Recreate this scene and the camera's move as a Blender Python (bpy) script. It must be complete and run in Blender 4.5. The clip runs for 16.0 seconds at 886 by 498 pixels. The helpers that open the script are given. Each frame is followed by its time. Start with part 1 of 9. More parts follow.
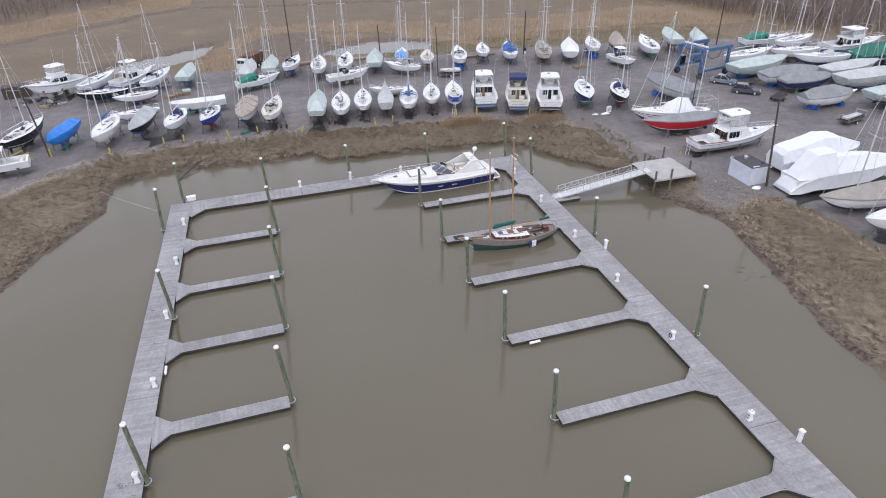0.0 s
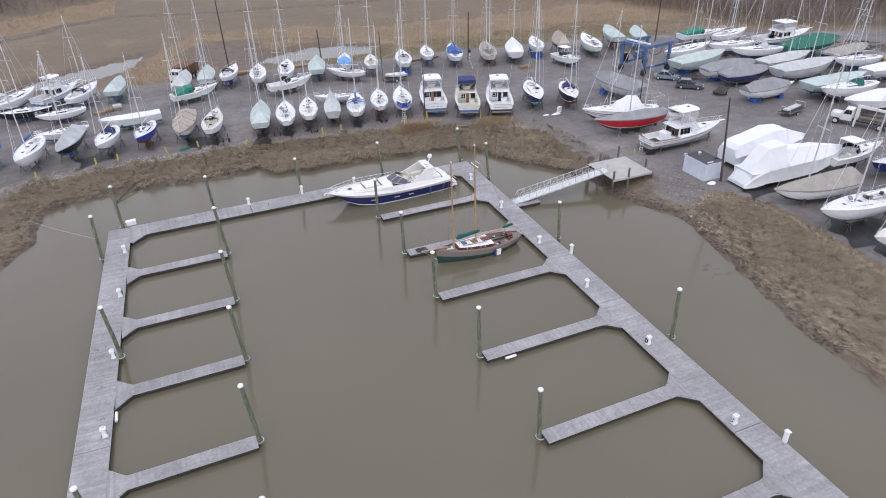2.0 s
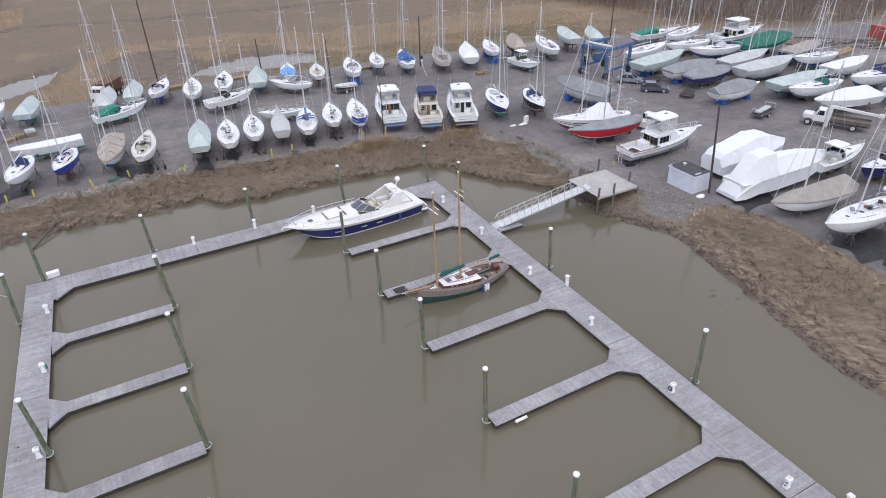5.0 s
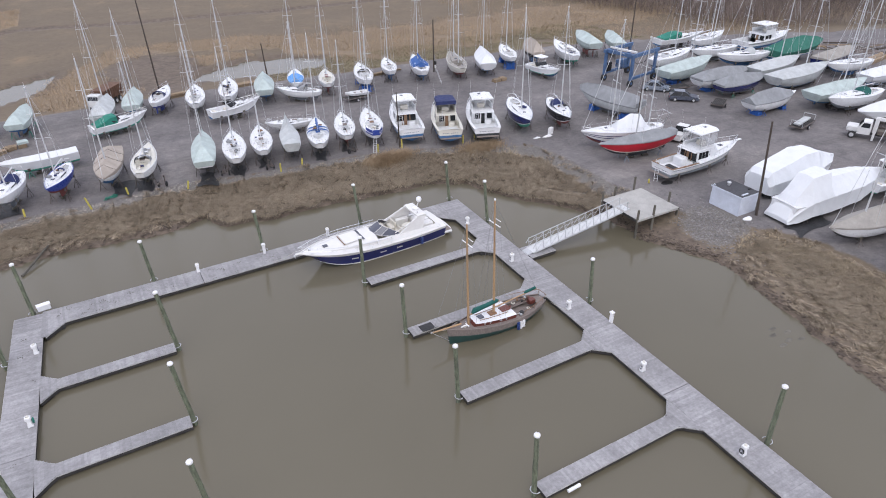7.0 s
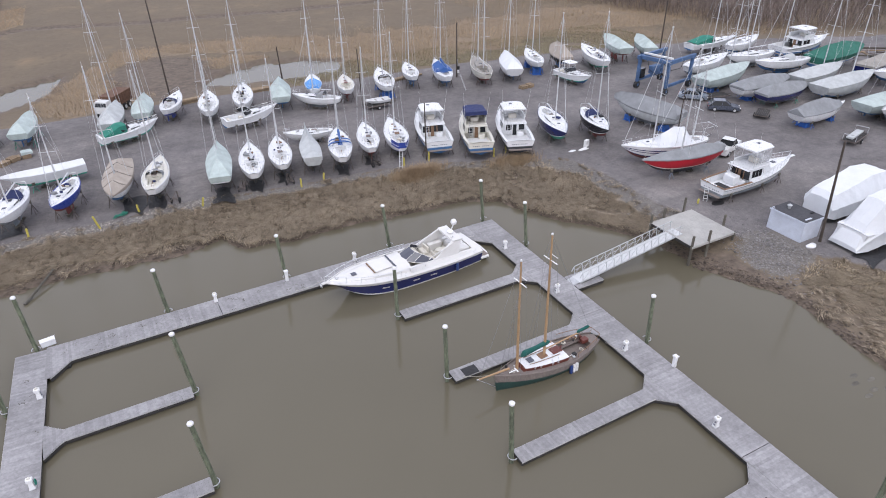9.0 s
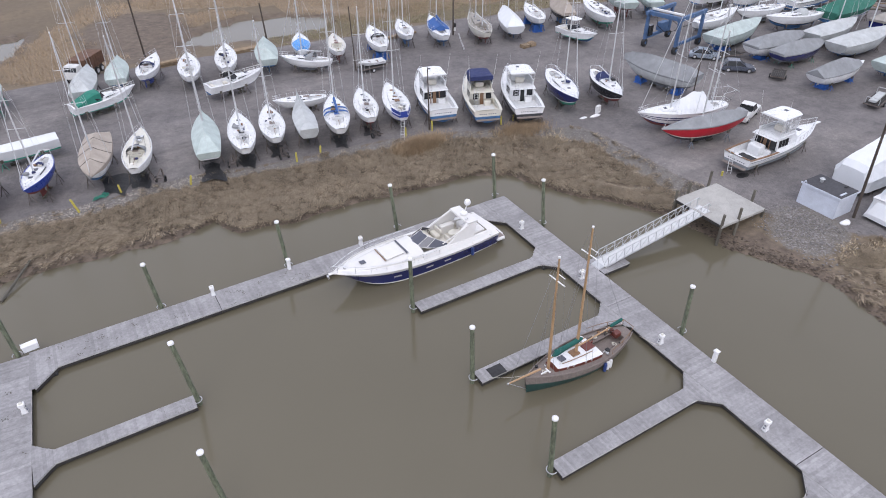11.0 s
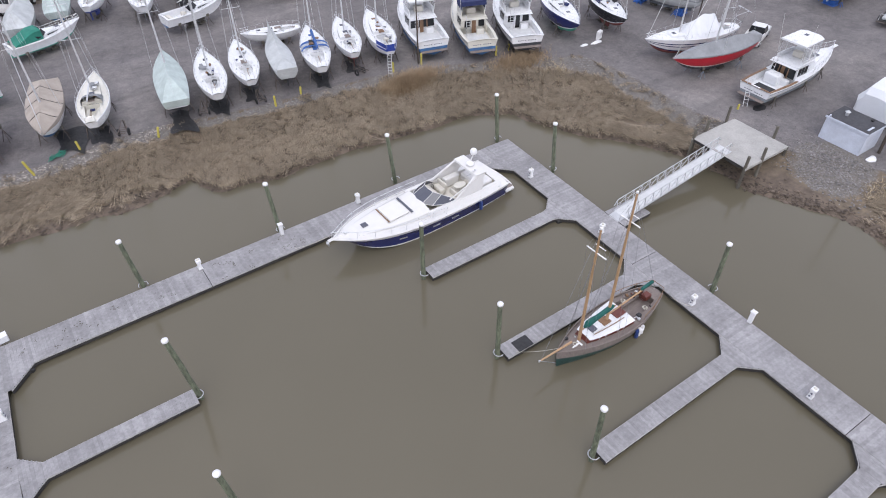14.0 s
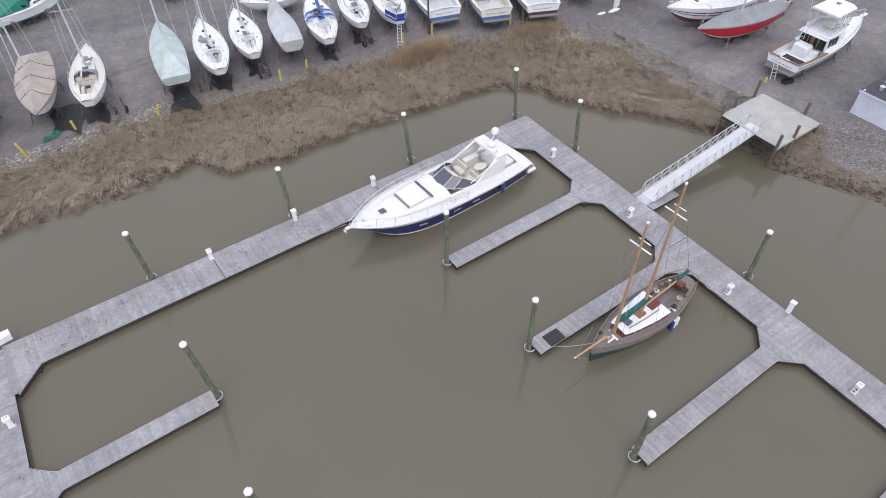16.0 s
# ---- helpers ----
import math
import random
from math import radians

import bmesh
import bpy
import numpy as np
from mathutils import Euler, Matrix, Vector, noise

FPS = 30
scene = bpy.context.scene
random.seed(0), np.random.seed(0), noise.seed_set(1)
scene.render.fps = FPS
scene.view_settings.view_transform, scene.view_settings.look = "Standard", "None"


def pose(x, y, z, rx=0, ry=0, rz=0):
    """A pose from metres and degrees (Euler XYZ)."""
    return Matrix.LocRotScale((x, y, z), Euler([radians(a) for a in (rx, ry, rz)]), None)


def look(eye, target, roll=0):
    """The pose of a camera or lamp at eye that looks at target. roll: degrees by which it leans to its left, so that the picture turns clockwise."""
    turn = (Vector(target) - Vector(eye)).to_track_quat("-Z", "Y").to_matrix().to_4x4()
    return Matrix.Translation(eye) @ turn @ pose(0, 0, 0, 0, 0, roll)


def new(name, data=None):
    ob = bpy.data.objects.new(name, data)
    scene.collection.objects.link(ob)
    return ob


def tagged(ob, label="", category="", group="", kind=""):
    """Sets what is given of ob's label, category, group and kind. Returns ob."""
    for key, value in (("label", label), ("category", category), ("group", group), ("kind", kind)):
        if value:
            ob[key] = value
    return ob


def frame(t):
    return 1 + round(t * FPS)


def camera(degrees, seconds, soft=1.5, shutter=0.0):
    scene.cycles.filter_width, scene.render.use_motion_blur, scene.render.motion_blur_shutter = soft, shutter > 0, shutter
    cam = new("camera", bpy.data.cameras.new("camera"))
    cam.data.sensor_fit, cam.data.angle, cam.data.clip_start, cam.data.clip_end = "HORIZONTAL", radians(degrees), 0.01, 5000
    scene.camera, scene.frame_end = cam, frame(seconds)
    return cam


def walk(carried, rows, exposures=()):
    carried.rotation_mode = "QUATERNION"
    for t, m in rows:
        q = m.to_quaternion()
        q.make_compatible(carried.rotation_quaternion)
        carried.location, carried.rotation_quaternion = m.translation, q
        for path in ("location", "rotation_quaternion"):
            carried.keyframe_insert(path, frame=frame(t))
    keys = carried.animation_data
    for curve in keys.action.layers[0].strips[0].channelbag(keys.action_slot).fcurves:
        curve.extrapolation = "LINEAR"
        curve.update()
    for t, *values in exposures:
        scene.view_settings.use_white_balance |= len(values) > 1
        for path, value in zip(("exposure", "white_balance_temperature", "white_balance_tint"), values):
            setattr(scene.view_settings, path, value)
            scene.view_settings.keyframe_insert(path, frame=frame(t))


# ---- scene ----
cam = camera(69.8, 16.0, soft=1.0)
PATH = [
    (0, (-0.01, 0.073, 36.287), (0.485, 1.717, 35.262), -1.0),
    (0.5, (-0.288, 0.672, 36.31), (0.235, 2.309, 35.286), -1.1),
    (1, (-0.613, 1.385, 36.298), (-0.049, 3.008, 35.275), -1.1),
    (1.5, (-0.784, 2.262, 36.224), (-0.184, 3.872, 35.2), -1.2),
    (2, (-0.825, 3.327, 36.18), (-0.17, 4.914, 35.154), -1.3),
    (2.5, (-0.923, 4.548, 36.055), (-0.215, 6.112, 35.03), -1.3),
    (3, (-1.021, 5.948, 35.891), (-0.278, 7.496, 34.864), -1.3),
    (3.5, (-1.084, 7.503, 35.782), (-0.307, 9.033, 34.755), -1.3),
    (4, (-1.062, 9.218, 35.667), (-0.257, 10.733, 34.64), -1.3),
    (6.5, (-0.021, 18.151, 35.074), (0.801, 19.655, 34.043), -1.1),
    (7, (0.043, 19.861, 34.948), (0.862, 21.367, 33.917), -1.0),
    (7.5, (0.01, 21.577, 34.856), (0.828, 23.083, 33.824), -0.9),
    (8, (0.087, 23.268, 34.74), (0.902, 24.775, 33.709), -0.9),
    (8.5, (0.111, 25.06, 34.71), (0.924, 26.569, 33.679), -0.9),
    (9, (0.106, 26.801, 34.775), (0.912, 28.308, 33.738), -0.8),
    (11.5, (-0.017, 34.312, 34.673), (0.812, 35.68, 33.472), -0.5),
    (12, (0.025, 35.568, 34.589), (0.862, 36.893, 33.347), -0.5),
    (12.5, (0.037, 36.678, 34.586), (0.87, 37.967, 33.303), -0.4),
    (13, (0.063, 37.744, 34.607), (0.896, 39.0, 33.292), -0.3),
    (13.5, (0.117, 38.747, 34.635), (0.945, 39.978, 33.294), -0.3),
    (14, (0.062, 39.779, 34.551), (0.883, 40.992, 33.19), -0.2),
    (14.5, (-0.069, 40.746, 34.513), (0.747, 41.938, 33.129), -0.0),
    (15, (-0.16, 41.742, 34.422), (0.652, 42.91, 33.016), 0.0),
    (15.5, (-0.258, 42.628, 34.287), (0.548, 43.775, 32.86), 0.2),
    (16, (-0.321, 43.51, 34.26), (0.48, 44.64, 32.817), 0.3),
]
walk(cam, [(t, look(eye, target, roll)) for t, eye, target, roll in PATH], [(0, 0.02), (12, 0.01), (13.5, 0.02), (15.5, 0.08), (16, 0.08)])

# ---- sky and sun: an overcast day ----
world = bpy.data.worlds.new("overcast_sky")
scene.world = world
world.use_nodes = True
wn, wl = world.node_tree.nodes, world.node_tree.links
sky = wn.new("ShaderNodeTexSky")
sky.sky_type, sky.sun_disc = "NISHITA", False
sky.sun_elevation, sky.sun_rotation = radians(48), radians(200)
sky.dust_density, sky.air_density = 4.0, 1.0
grey = wn.new("ShaderNodeMix")
grey.data_type = "RGBA"
grey.inputs[0].default_value = 0.8
grey.inputs[7].default_value = (8.6, 8.8, 10.5, 1)
wl.new(sky.outputs[0], grey.inputs[6])
wl.new(grey.outputs[2], wn["Background"].inputs[0])
wn["Background"].inputs[1].default_value = 0.145
sun_data = bpy.data.lights.new("sun", "SUN")
sun_data.energy, sun_data.angle, sun_data.color = 0.75, radians(30), (1.0, 0.97, 0.93)
sun = new("sun", sun_data)
sun.matrix_world = look((0, 0, 60), (18, 28, 0))


# ---- materials ----
def rgb(c):
    return (*c, 1) if len(c) == 3 else c


def mat(name, colour, rough=0.5, metal=0.0, var=0.12, scale=1.5, bump=0.0, bump_scale=30.0, fine=0.08, rand=0.0, island=0.0, stain=None, stain_amount=0.3, stain_scale=0.6, world_space=False, stretch=(1, 1, 1), coat=0.0):
    m = bpy.data.materials.new(name)
    m.use_nodes = True
    n, l = m.node_tree.nodes, m.node_tree.links
    b = n["Principled BSDF"]
    b.inputs["Roughness"].default_value = rough
    b.inputs["Metallic"].default_value = metal
    b.inputs["Coat Weight"].default_value = coat
    m.diffuse_color = rgb(colour)
    if world_space:
        src = n.new("ShaderNodeNewGeometry").outputs["Position"]
    else:
        src = n.new("ShaderNodeTexCoord").outputs["Object"]
    mp = n.new("ShaderNodeMapping")
    mp.inputs["Scale"].default_value = stretch
    l.new(src, mp.inputs[0])
    vec = mp.outputs[0]
    info = n.new("ShaderNodeObjectInfo")
    geo = n.new("ShaderNodeNewGeometry")
    off = n.new("ShaderNodeVectorMath")
    off.operation = "ADD"
    sc = n.new("ShaderNodeMath")
    sc.operation = "MULTIPLY"
    sc.inputs[1].default_value = 37.0
    l.new(info.outputs["Random"], sc.inputs[0])
    l.new(vec, off.inputs[0])
    if not world_space:
        l.new(sc.outputs[0], off.inputs[1])
    vec = off.outputs[0]

    def noise_tex(s, d=4.0, r=0.6):
        t = n.new("ShaderNodeTexNoise")
        t.inputs["Scale"].default_value, t.inputs["Detail"].default_value, t.inputs["Roughness"].default_value = s, d, r
        l.new(vec, t.inputs["Vector"])
        return t.outputs["Fac"]

    def rng(sock, lo, hi, f0=0.3, f1=0.7):
        r = n.new("ShaderNodeMapRange")
        r.inputs[1].default_value, r.inputs[2].default_value = f0, f1
        r.inputs[3].default_value, r.inputs[4].default_value = lo, hi
        l.new(sock, r.inputs[0])
        return r.outputs[0]

    def mul(a, bb):
        q = n.new("ShaderNodeMath")
        q.operation = "MULTIPLY"
        l.new(a, q.inputs[0])
        l.new(bb, q.inputs[1])
        return q.outputs[0]

    val = mul(rng(noise_tex(scale), 1 - var, 1 + var), rng(noise_tex(scale * 14, 3.0), 1 - fine, 1 + fine))
    if rand:
        val = mul(val, rng(info.outputs["Random"], 1 - rand, 1 + rand, 0, 1))
    if island:
        val = mul(val, rng(geo.outputs["Random Per Island"], 1 - island, 1 + island, 0, 1))
    col = n.new("ShaderNodeVectorMath")
    col.operation = "SCALE"
    col.inputs[0].default_value = colour[:3]
    l.new(val, col.inputs["Scale"])
    out = col.outputs[0]
    if stain:
        mx = n.new("ShaderNodeMix")
        mx.data_type = "RGBA"
        l.new(rng(noise_tex(stain_scale, 6.0, 0.7), 0.0, stain_amount, 0.48, 0.72), mx.inputs[0])
        l.new(out, mx.inputs[6])
        mx.inputs[7].default_value = rgb(stain)
        out = mx.outputs[2]
    l.new(out, b.inputs["Base Color"])
    l.new(rng(noise_tex(scale * 3), max(0.02, rough * 0.8), min(1, rough * 1.2)), b.inputs["Roughness"])
    if bump:
        bp = n.new("ShaderNodeBump")
        bp.inputs["Strength"].default_value = bump
        bp.inputs["Distance"].default_value = 0.02
        l.new(noise_tex(bump_scale, 5.0), bp.inputs["Height"])
        l.new(bp.outputs[0], b.inputs["Normal"])
    return m


GELCOAT = mat("white_gelcoat", (0.74, 0.75, 0.76), 0.3, var=0.05, fine=0.03, stain=(0.5, 0.5, 0.47), stain_amount=0.25)
GELCOAT2 = mat("cream_gelcoat", (0.66, 0.64, 0.57), 0.35, var=0.06, fine=0.03, stain=(0.42, 0.4, 0.35), stain_amount=0.3)
YACHT_WHITE = mat("yacht_white", (0.7, 0.69, 0.67), 0.22, var=0.03, fine=0.02, coat=0.3)
DECK_GREY = mat("non_slip_deck", (0.6, 0.61, 0.61), 0.7, var=0.08, fine=0.06)
NAVY = mat("navy_gelcoat", (0.018, 0.024, 0.115), 0.2, var=0.1, coat=0.4)
BLACK_HULL = mat("black_gelcoat", (0.02, 0.021, 0.026), 0.25, var=0.1)
BLUE_HULL = mat("blue_gelcoat", (0.03, 0.06, 0.3), 0.3, var=0.1)
RED_HULL = mat("red_gelcoat", (0.43, 0.016, 0.03), 0.35, var=0.1, stain=(0.3, 0.02, 0.02))
GREEN_HULL = mat("green_hull_paint", (0.024, 0.064, 0.058), 0.4, var=0.15)
TEAL_HULL = mat("teal_gelcoat", (0.04, 0.26, 0.2), 0.35, var=0.12)
BOTTOM_BLUE = mat("blue_bottom_paint", (0.05, 0.14, 0.3), 0.8, var=0.25, stain=(0.14, 0.12, 0.1))
BOTTOM_RED = mat("red_bottom_paint", (0.18, 0.05, 0.045), 0.8, var=0.25, stain=(0.1, 0.07, 0.06))
BOTTOM_BLACK = mat("black_bottom_paint", (0.045, 0.048, 0.055), 0.8, var=0.3, stain=(0.12, 0.11, 0.1))
BOTTOM_GREEN = mat("green_bottom_paint", (0.05, 0.3, 0.22), 0.75, var=0.2)
BOTTOM_GREY = mat("grey_bottom_paint", (0.2, 0.22, 0.24), 0.8, var=0.25)
ALUMINIUM = mat("mast_aluminium", (0.62, 0.63, 0.64), 0.45, 0.35, var=0.08)
STEEL = mat("stainless_steel", (0.65, 0.66, 0.67), 0.3, 0.7, var=0.05)
GALV = mat("galvanised_steel", (0.5, 0.51, 0.52), 0.5, 0.4, var=0.15)
WHITE_PAINT = mat("white_paint", (0.76, 0.76, 0.75), 0.5, var=0.06, stain=(0.5, 0.48, 0.44), stain_amount=0.25)
WIRE = mat("rigging_wire", (0.3, 0.3, 0.31), 0.4, 0.5)
DARK_GLASS = mat("tinted_window", (0.015, 0.017, 0.02), 0.08, var=0.05)
SMOKE_GLASS = mat("smoked_windscreen", (0.085, 0.09, 0.115), 0.06, var=0.05)
VINYL = mat("clear_vinyl_curtain", (0.6, 0.61, 0.62), 0.15, var=0.2, scale=3)
VINYL.node_tree.nodes["Principled BSDF"].inputs["Alpha"].default_value = 0.4
TEAK = mat("teak_wood", (0.21, 0.12, 0.065), 0.6, var=0.2, scale=4, stretch=(1, 8, 1))
TEAK_GREY = mat("weathered_teak", (0.205, 0.172, 0.155), 0.8, var=0.2, scale=3, stretch=(1, 8, 1))
VARNISH = mat("varnished_spruce", (0.42, 0.27, 0.15), 0.35, var=0.15, scale=3, stretch=(6, 6, 0.6))
MAHOGANY = mat("mahogany_trim", (0.13, 0.035, 0.025), 0.4, var=0.2, scale=4)
RUBBER = mat("black_rubber", (0.03, 0.03, 0.032), 0.8, var=0.2)
FENDER_BLUE = mat("blue_fender_vinyl", (0.03, 0.06, 0.2), 0.4)
CUSHION = mat("cream_cushion_vinyl", (0.62, 0.59, 0.52), 0.55, var=0.05)


def canvas_mat(name, colour, rough=0.85):
    return mat(name, colour, rough, var=0.14, scale=0.9, fine=0.05, bump=0.5, bump_scale=6.0, stain=tuple(c * 0.6 for c in colour), stain_amount=0.35, stain_scale=0.5)


CANVAS_NAVY = canvas_mat("navy_canvas", (0.025, 0.035, 0.11))
CANVAS_BLUE = canvas_mat("blue_canvas", (0.045, 0.12, 0.34))
TARP_BLUE = canvas_mat("blue_tarpaulin", (0.025, 0.2, 0.62), 0.5)
TARP_SKY = canvas_mat("sky_blue_tarpaulin", (0.1, 0.34, 0.75), 0.5)
TARP_PALE = canvas_mat("pale_green_tarpaulin", (0.45, 0.52, 0.5))
TARP_GREY = canvas_mat("grey_tarpaulin", (0.26, 0.27, 0.28))
TARP_LIGHT = canvas_mat("light_grey_tarpaulin", (0.48, 0.5, 0.5))
TARP_TAN = canvas_mat("tan_canvas", (0.4, 0.35, 0.3))
TARP_BEIGE = canvas_mat("beige_canvas", (0.33, 0.31, 0.28))
TARP_GREEN = canvas_mat("dark_green_tarpaulin", (0.03, 0.15, 0.11))
CANVAS_TEAL = canvas_mat("teal_canvas", (0.025, 0.2, 0.145))
SAIL_GREEN = canvas_mat("green_sail_cover", (0.012, 0.1, 0.085))
SHRINK = mat("white_shrink_wrap", (0.7, 0.72, 0.74), 0.35, var=0.04, scale=0.8, fine=0.02, bump=0.4, bump_scale=3.0)
BLACK_SHEET = mat("black_plastic_sheet", (0.022, 0.022, 0.024), 0.55, var=0.3, bump=0.6, bump_scale=3.0, stain=(0.09, 0.085, 0.08))

# dock timber: silver-grey boards, each its own tone
DOCK_WOOD = mat("weathered_dock_boards", (0.292, 0.285, 0.29), 0.85, var=0.2, scale=0.3, fine=0.14, rand=0.11, stain=(0.16, 0.155, 0.155), stain_amount=0.5, stain_scale=1.5, world_space=True)
# dark side timber, with the shade below the dock edge put into its colour
DOCK_SIDE = mat("shaded_stringer_timber", (0.04, 0.037, 0.036), 0.9, var=0.2, scale=1.0, stain=(0.07, 0.07, 0.06), stain_amount=0.5)
DOCK_EDGE = mat("pale_rub_strip", (0.42, 0.41, 0.4), 0.8, var=0.2)
PLAT_WOOD = mat("bleached_platform_boards", (0.42, 0.41, 0.385), 0.85, var=0.12, scale=0.5, island=0.1, world_space=True, stain=(0.22, 0.21, 0.19))
FLOAT_BLACK = mat("float_tub_plastic", (0.03, 0.03, 0.03), 0.7)
PILE_WOOD = mat("green_treated_pile", (0.145, 0.165, 0.11), 0.85, var=0.45, scale=3.5, bump=0.8, bump_scale=9, stain=(0.05, 0.055, 0.045), stain_amount=0.7, stain_scale=1.4, stretch=(2, 2, 0.5))
PILE_DARK = mat("weathered_pile", (0.12, 0.11, 0.09), 0.9, var=0.3, scale=1.5, bump=0.8, bump_scale=9, stretch=(2, 2, 0.4), rand=0.2)
PLASTIC_WHITE = mat("white_plastic", (0.8, 0.8, 0.8), 0.4, var=0.04)
POLE_WOOD = mat("dark_pole_timber", (0.075, 0.06, 0.05), 0.9, var=0.25, stretch=(2, 2, 0.3))
CRATE_WOOD = mat("crate_timber", (0.27, 0.2, 0.13), 0.85, var=0.25, rand=0.25)
YELLOW = mat("yellow_bollard_paint", (0.5, 0.43, 0.09), 0.6, var=0.15, stain=(0.3, 0.25, 0.08))
STAND_BLUE = mat("blue_painted_steel", (0.03, 0.12, 0.42), 0.5, var=0.2)
STAND_GREEN = mat("green_painted_steel", (0.04, 0.24, 0.17), 0.6, var=0.25)
STAND_GREY = mat("rusty_stand_steel", (0.12, 0.1, 0.09), 0.8, var=0.35, rand=0.3)
STAND_BLUE_GREY = mat("blue_grey_stand_steel", (0.2, 0.24, 0.3), 0.6, var=0.25, stain=(0.16, 0.13, 0.1))
LIFT_BLUE = mat("travel_lift_blue", (0.06, 0.12, 0.24), 0.6, var=0.25, stain=(0.1, 0.11, 0.13))
ROOF_FELT = mat("dark_roof_felt", (0.06, 0.06, 0.066), 0.9, var=0.15, fine=0.15)
RUST_RED = mat("red_container_paint", (0.34, 0.06, 0.05), 0.6, var=0.2)
CAR_SILVER = mat("silver_blue_car_paint", (0.3, 0.35, 0.42), 0.3, 0.4, coat=0.5)
CAR_GREY = mat("charcoal_car_paint", (0.11, 0.125, 0.165), 0.3, 0.4, coat=0.5)
TRUCK_WHITE = mat("white_truck_paint", (0.68, 0.68, 0.67), 0.35, var=0.05, coat=0.3)
ROPE = mat("mooring_rope", (0.55, 0.52, 0.45), 0.9)
BARS = mat("dark_lettering", (0.16, 0.16, 0.2), 0.5)
SHED_PAINT = mat("pale_blue_white_siding", (0.6, 0.64, 0.72), 0.55, var=0.08, stain=(0.4, 0.42, 0.45), stain_amount=0.3)
GANG_METAL = mat("dull_white_aluminium", (0.5, 0.51, 0.52), 0.5, 0.1, var=0.1)
STONE = mat("rubble_stone", (0.175, 0.165, 0.16), 0.9, var=0.25, rand=0.3, island=0.4, scale=2, world_space=True)
PALE_STRAW = mat("pale_standing_straw", (0.46, 0.375, 0.25), 0.9, var=0.18, scale=0.3, fine=0.15, island=0.35, world_space=True)
STRAW = mat("dead_marsh_straw", (0.385, 0.315, 0.229), 0.9, var=0.16, scale=0.35, fine=0.14, island=0.36, world_space=True, stain=(0.25, 0.185, 0.12), stain_amount=0.35, stain_scale=2.6)
REED = mat("tall_dry_reed", (0.34, 0.255, 0.165), 0.9, var=0.22, scale=0.08, fine=0.15, island=0.15, world_space=True)
GRASS = mat("short_winter_grass", (0.25, 0.22, 0.13), 0.9, var=0.15, scale=0.2, island=0.3, world_space=True)
TWIG = mat("bare_brush_twigs", (0.2, 0.16, 0.14), 0.9, var=0.2, scale=0.05, island=0.4, world_space=True)


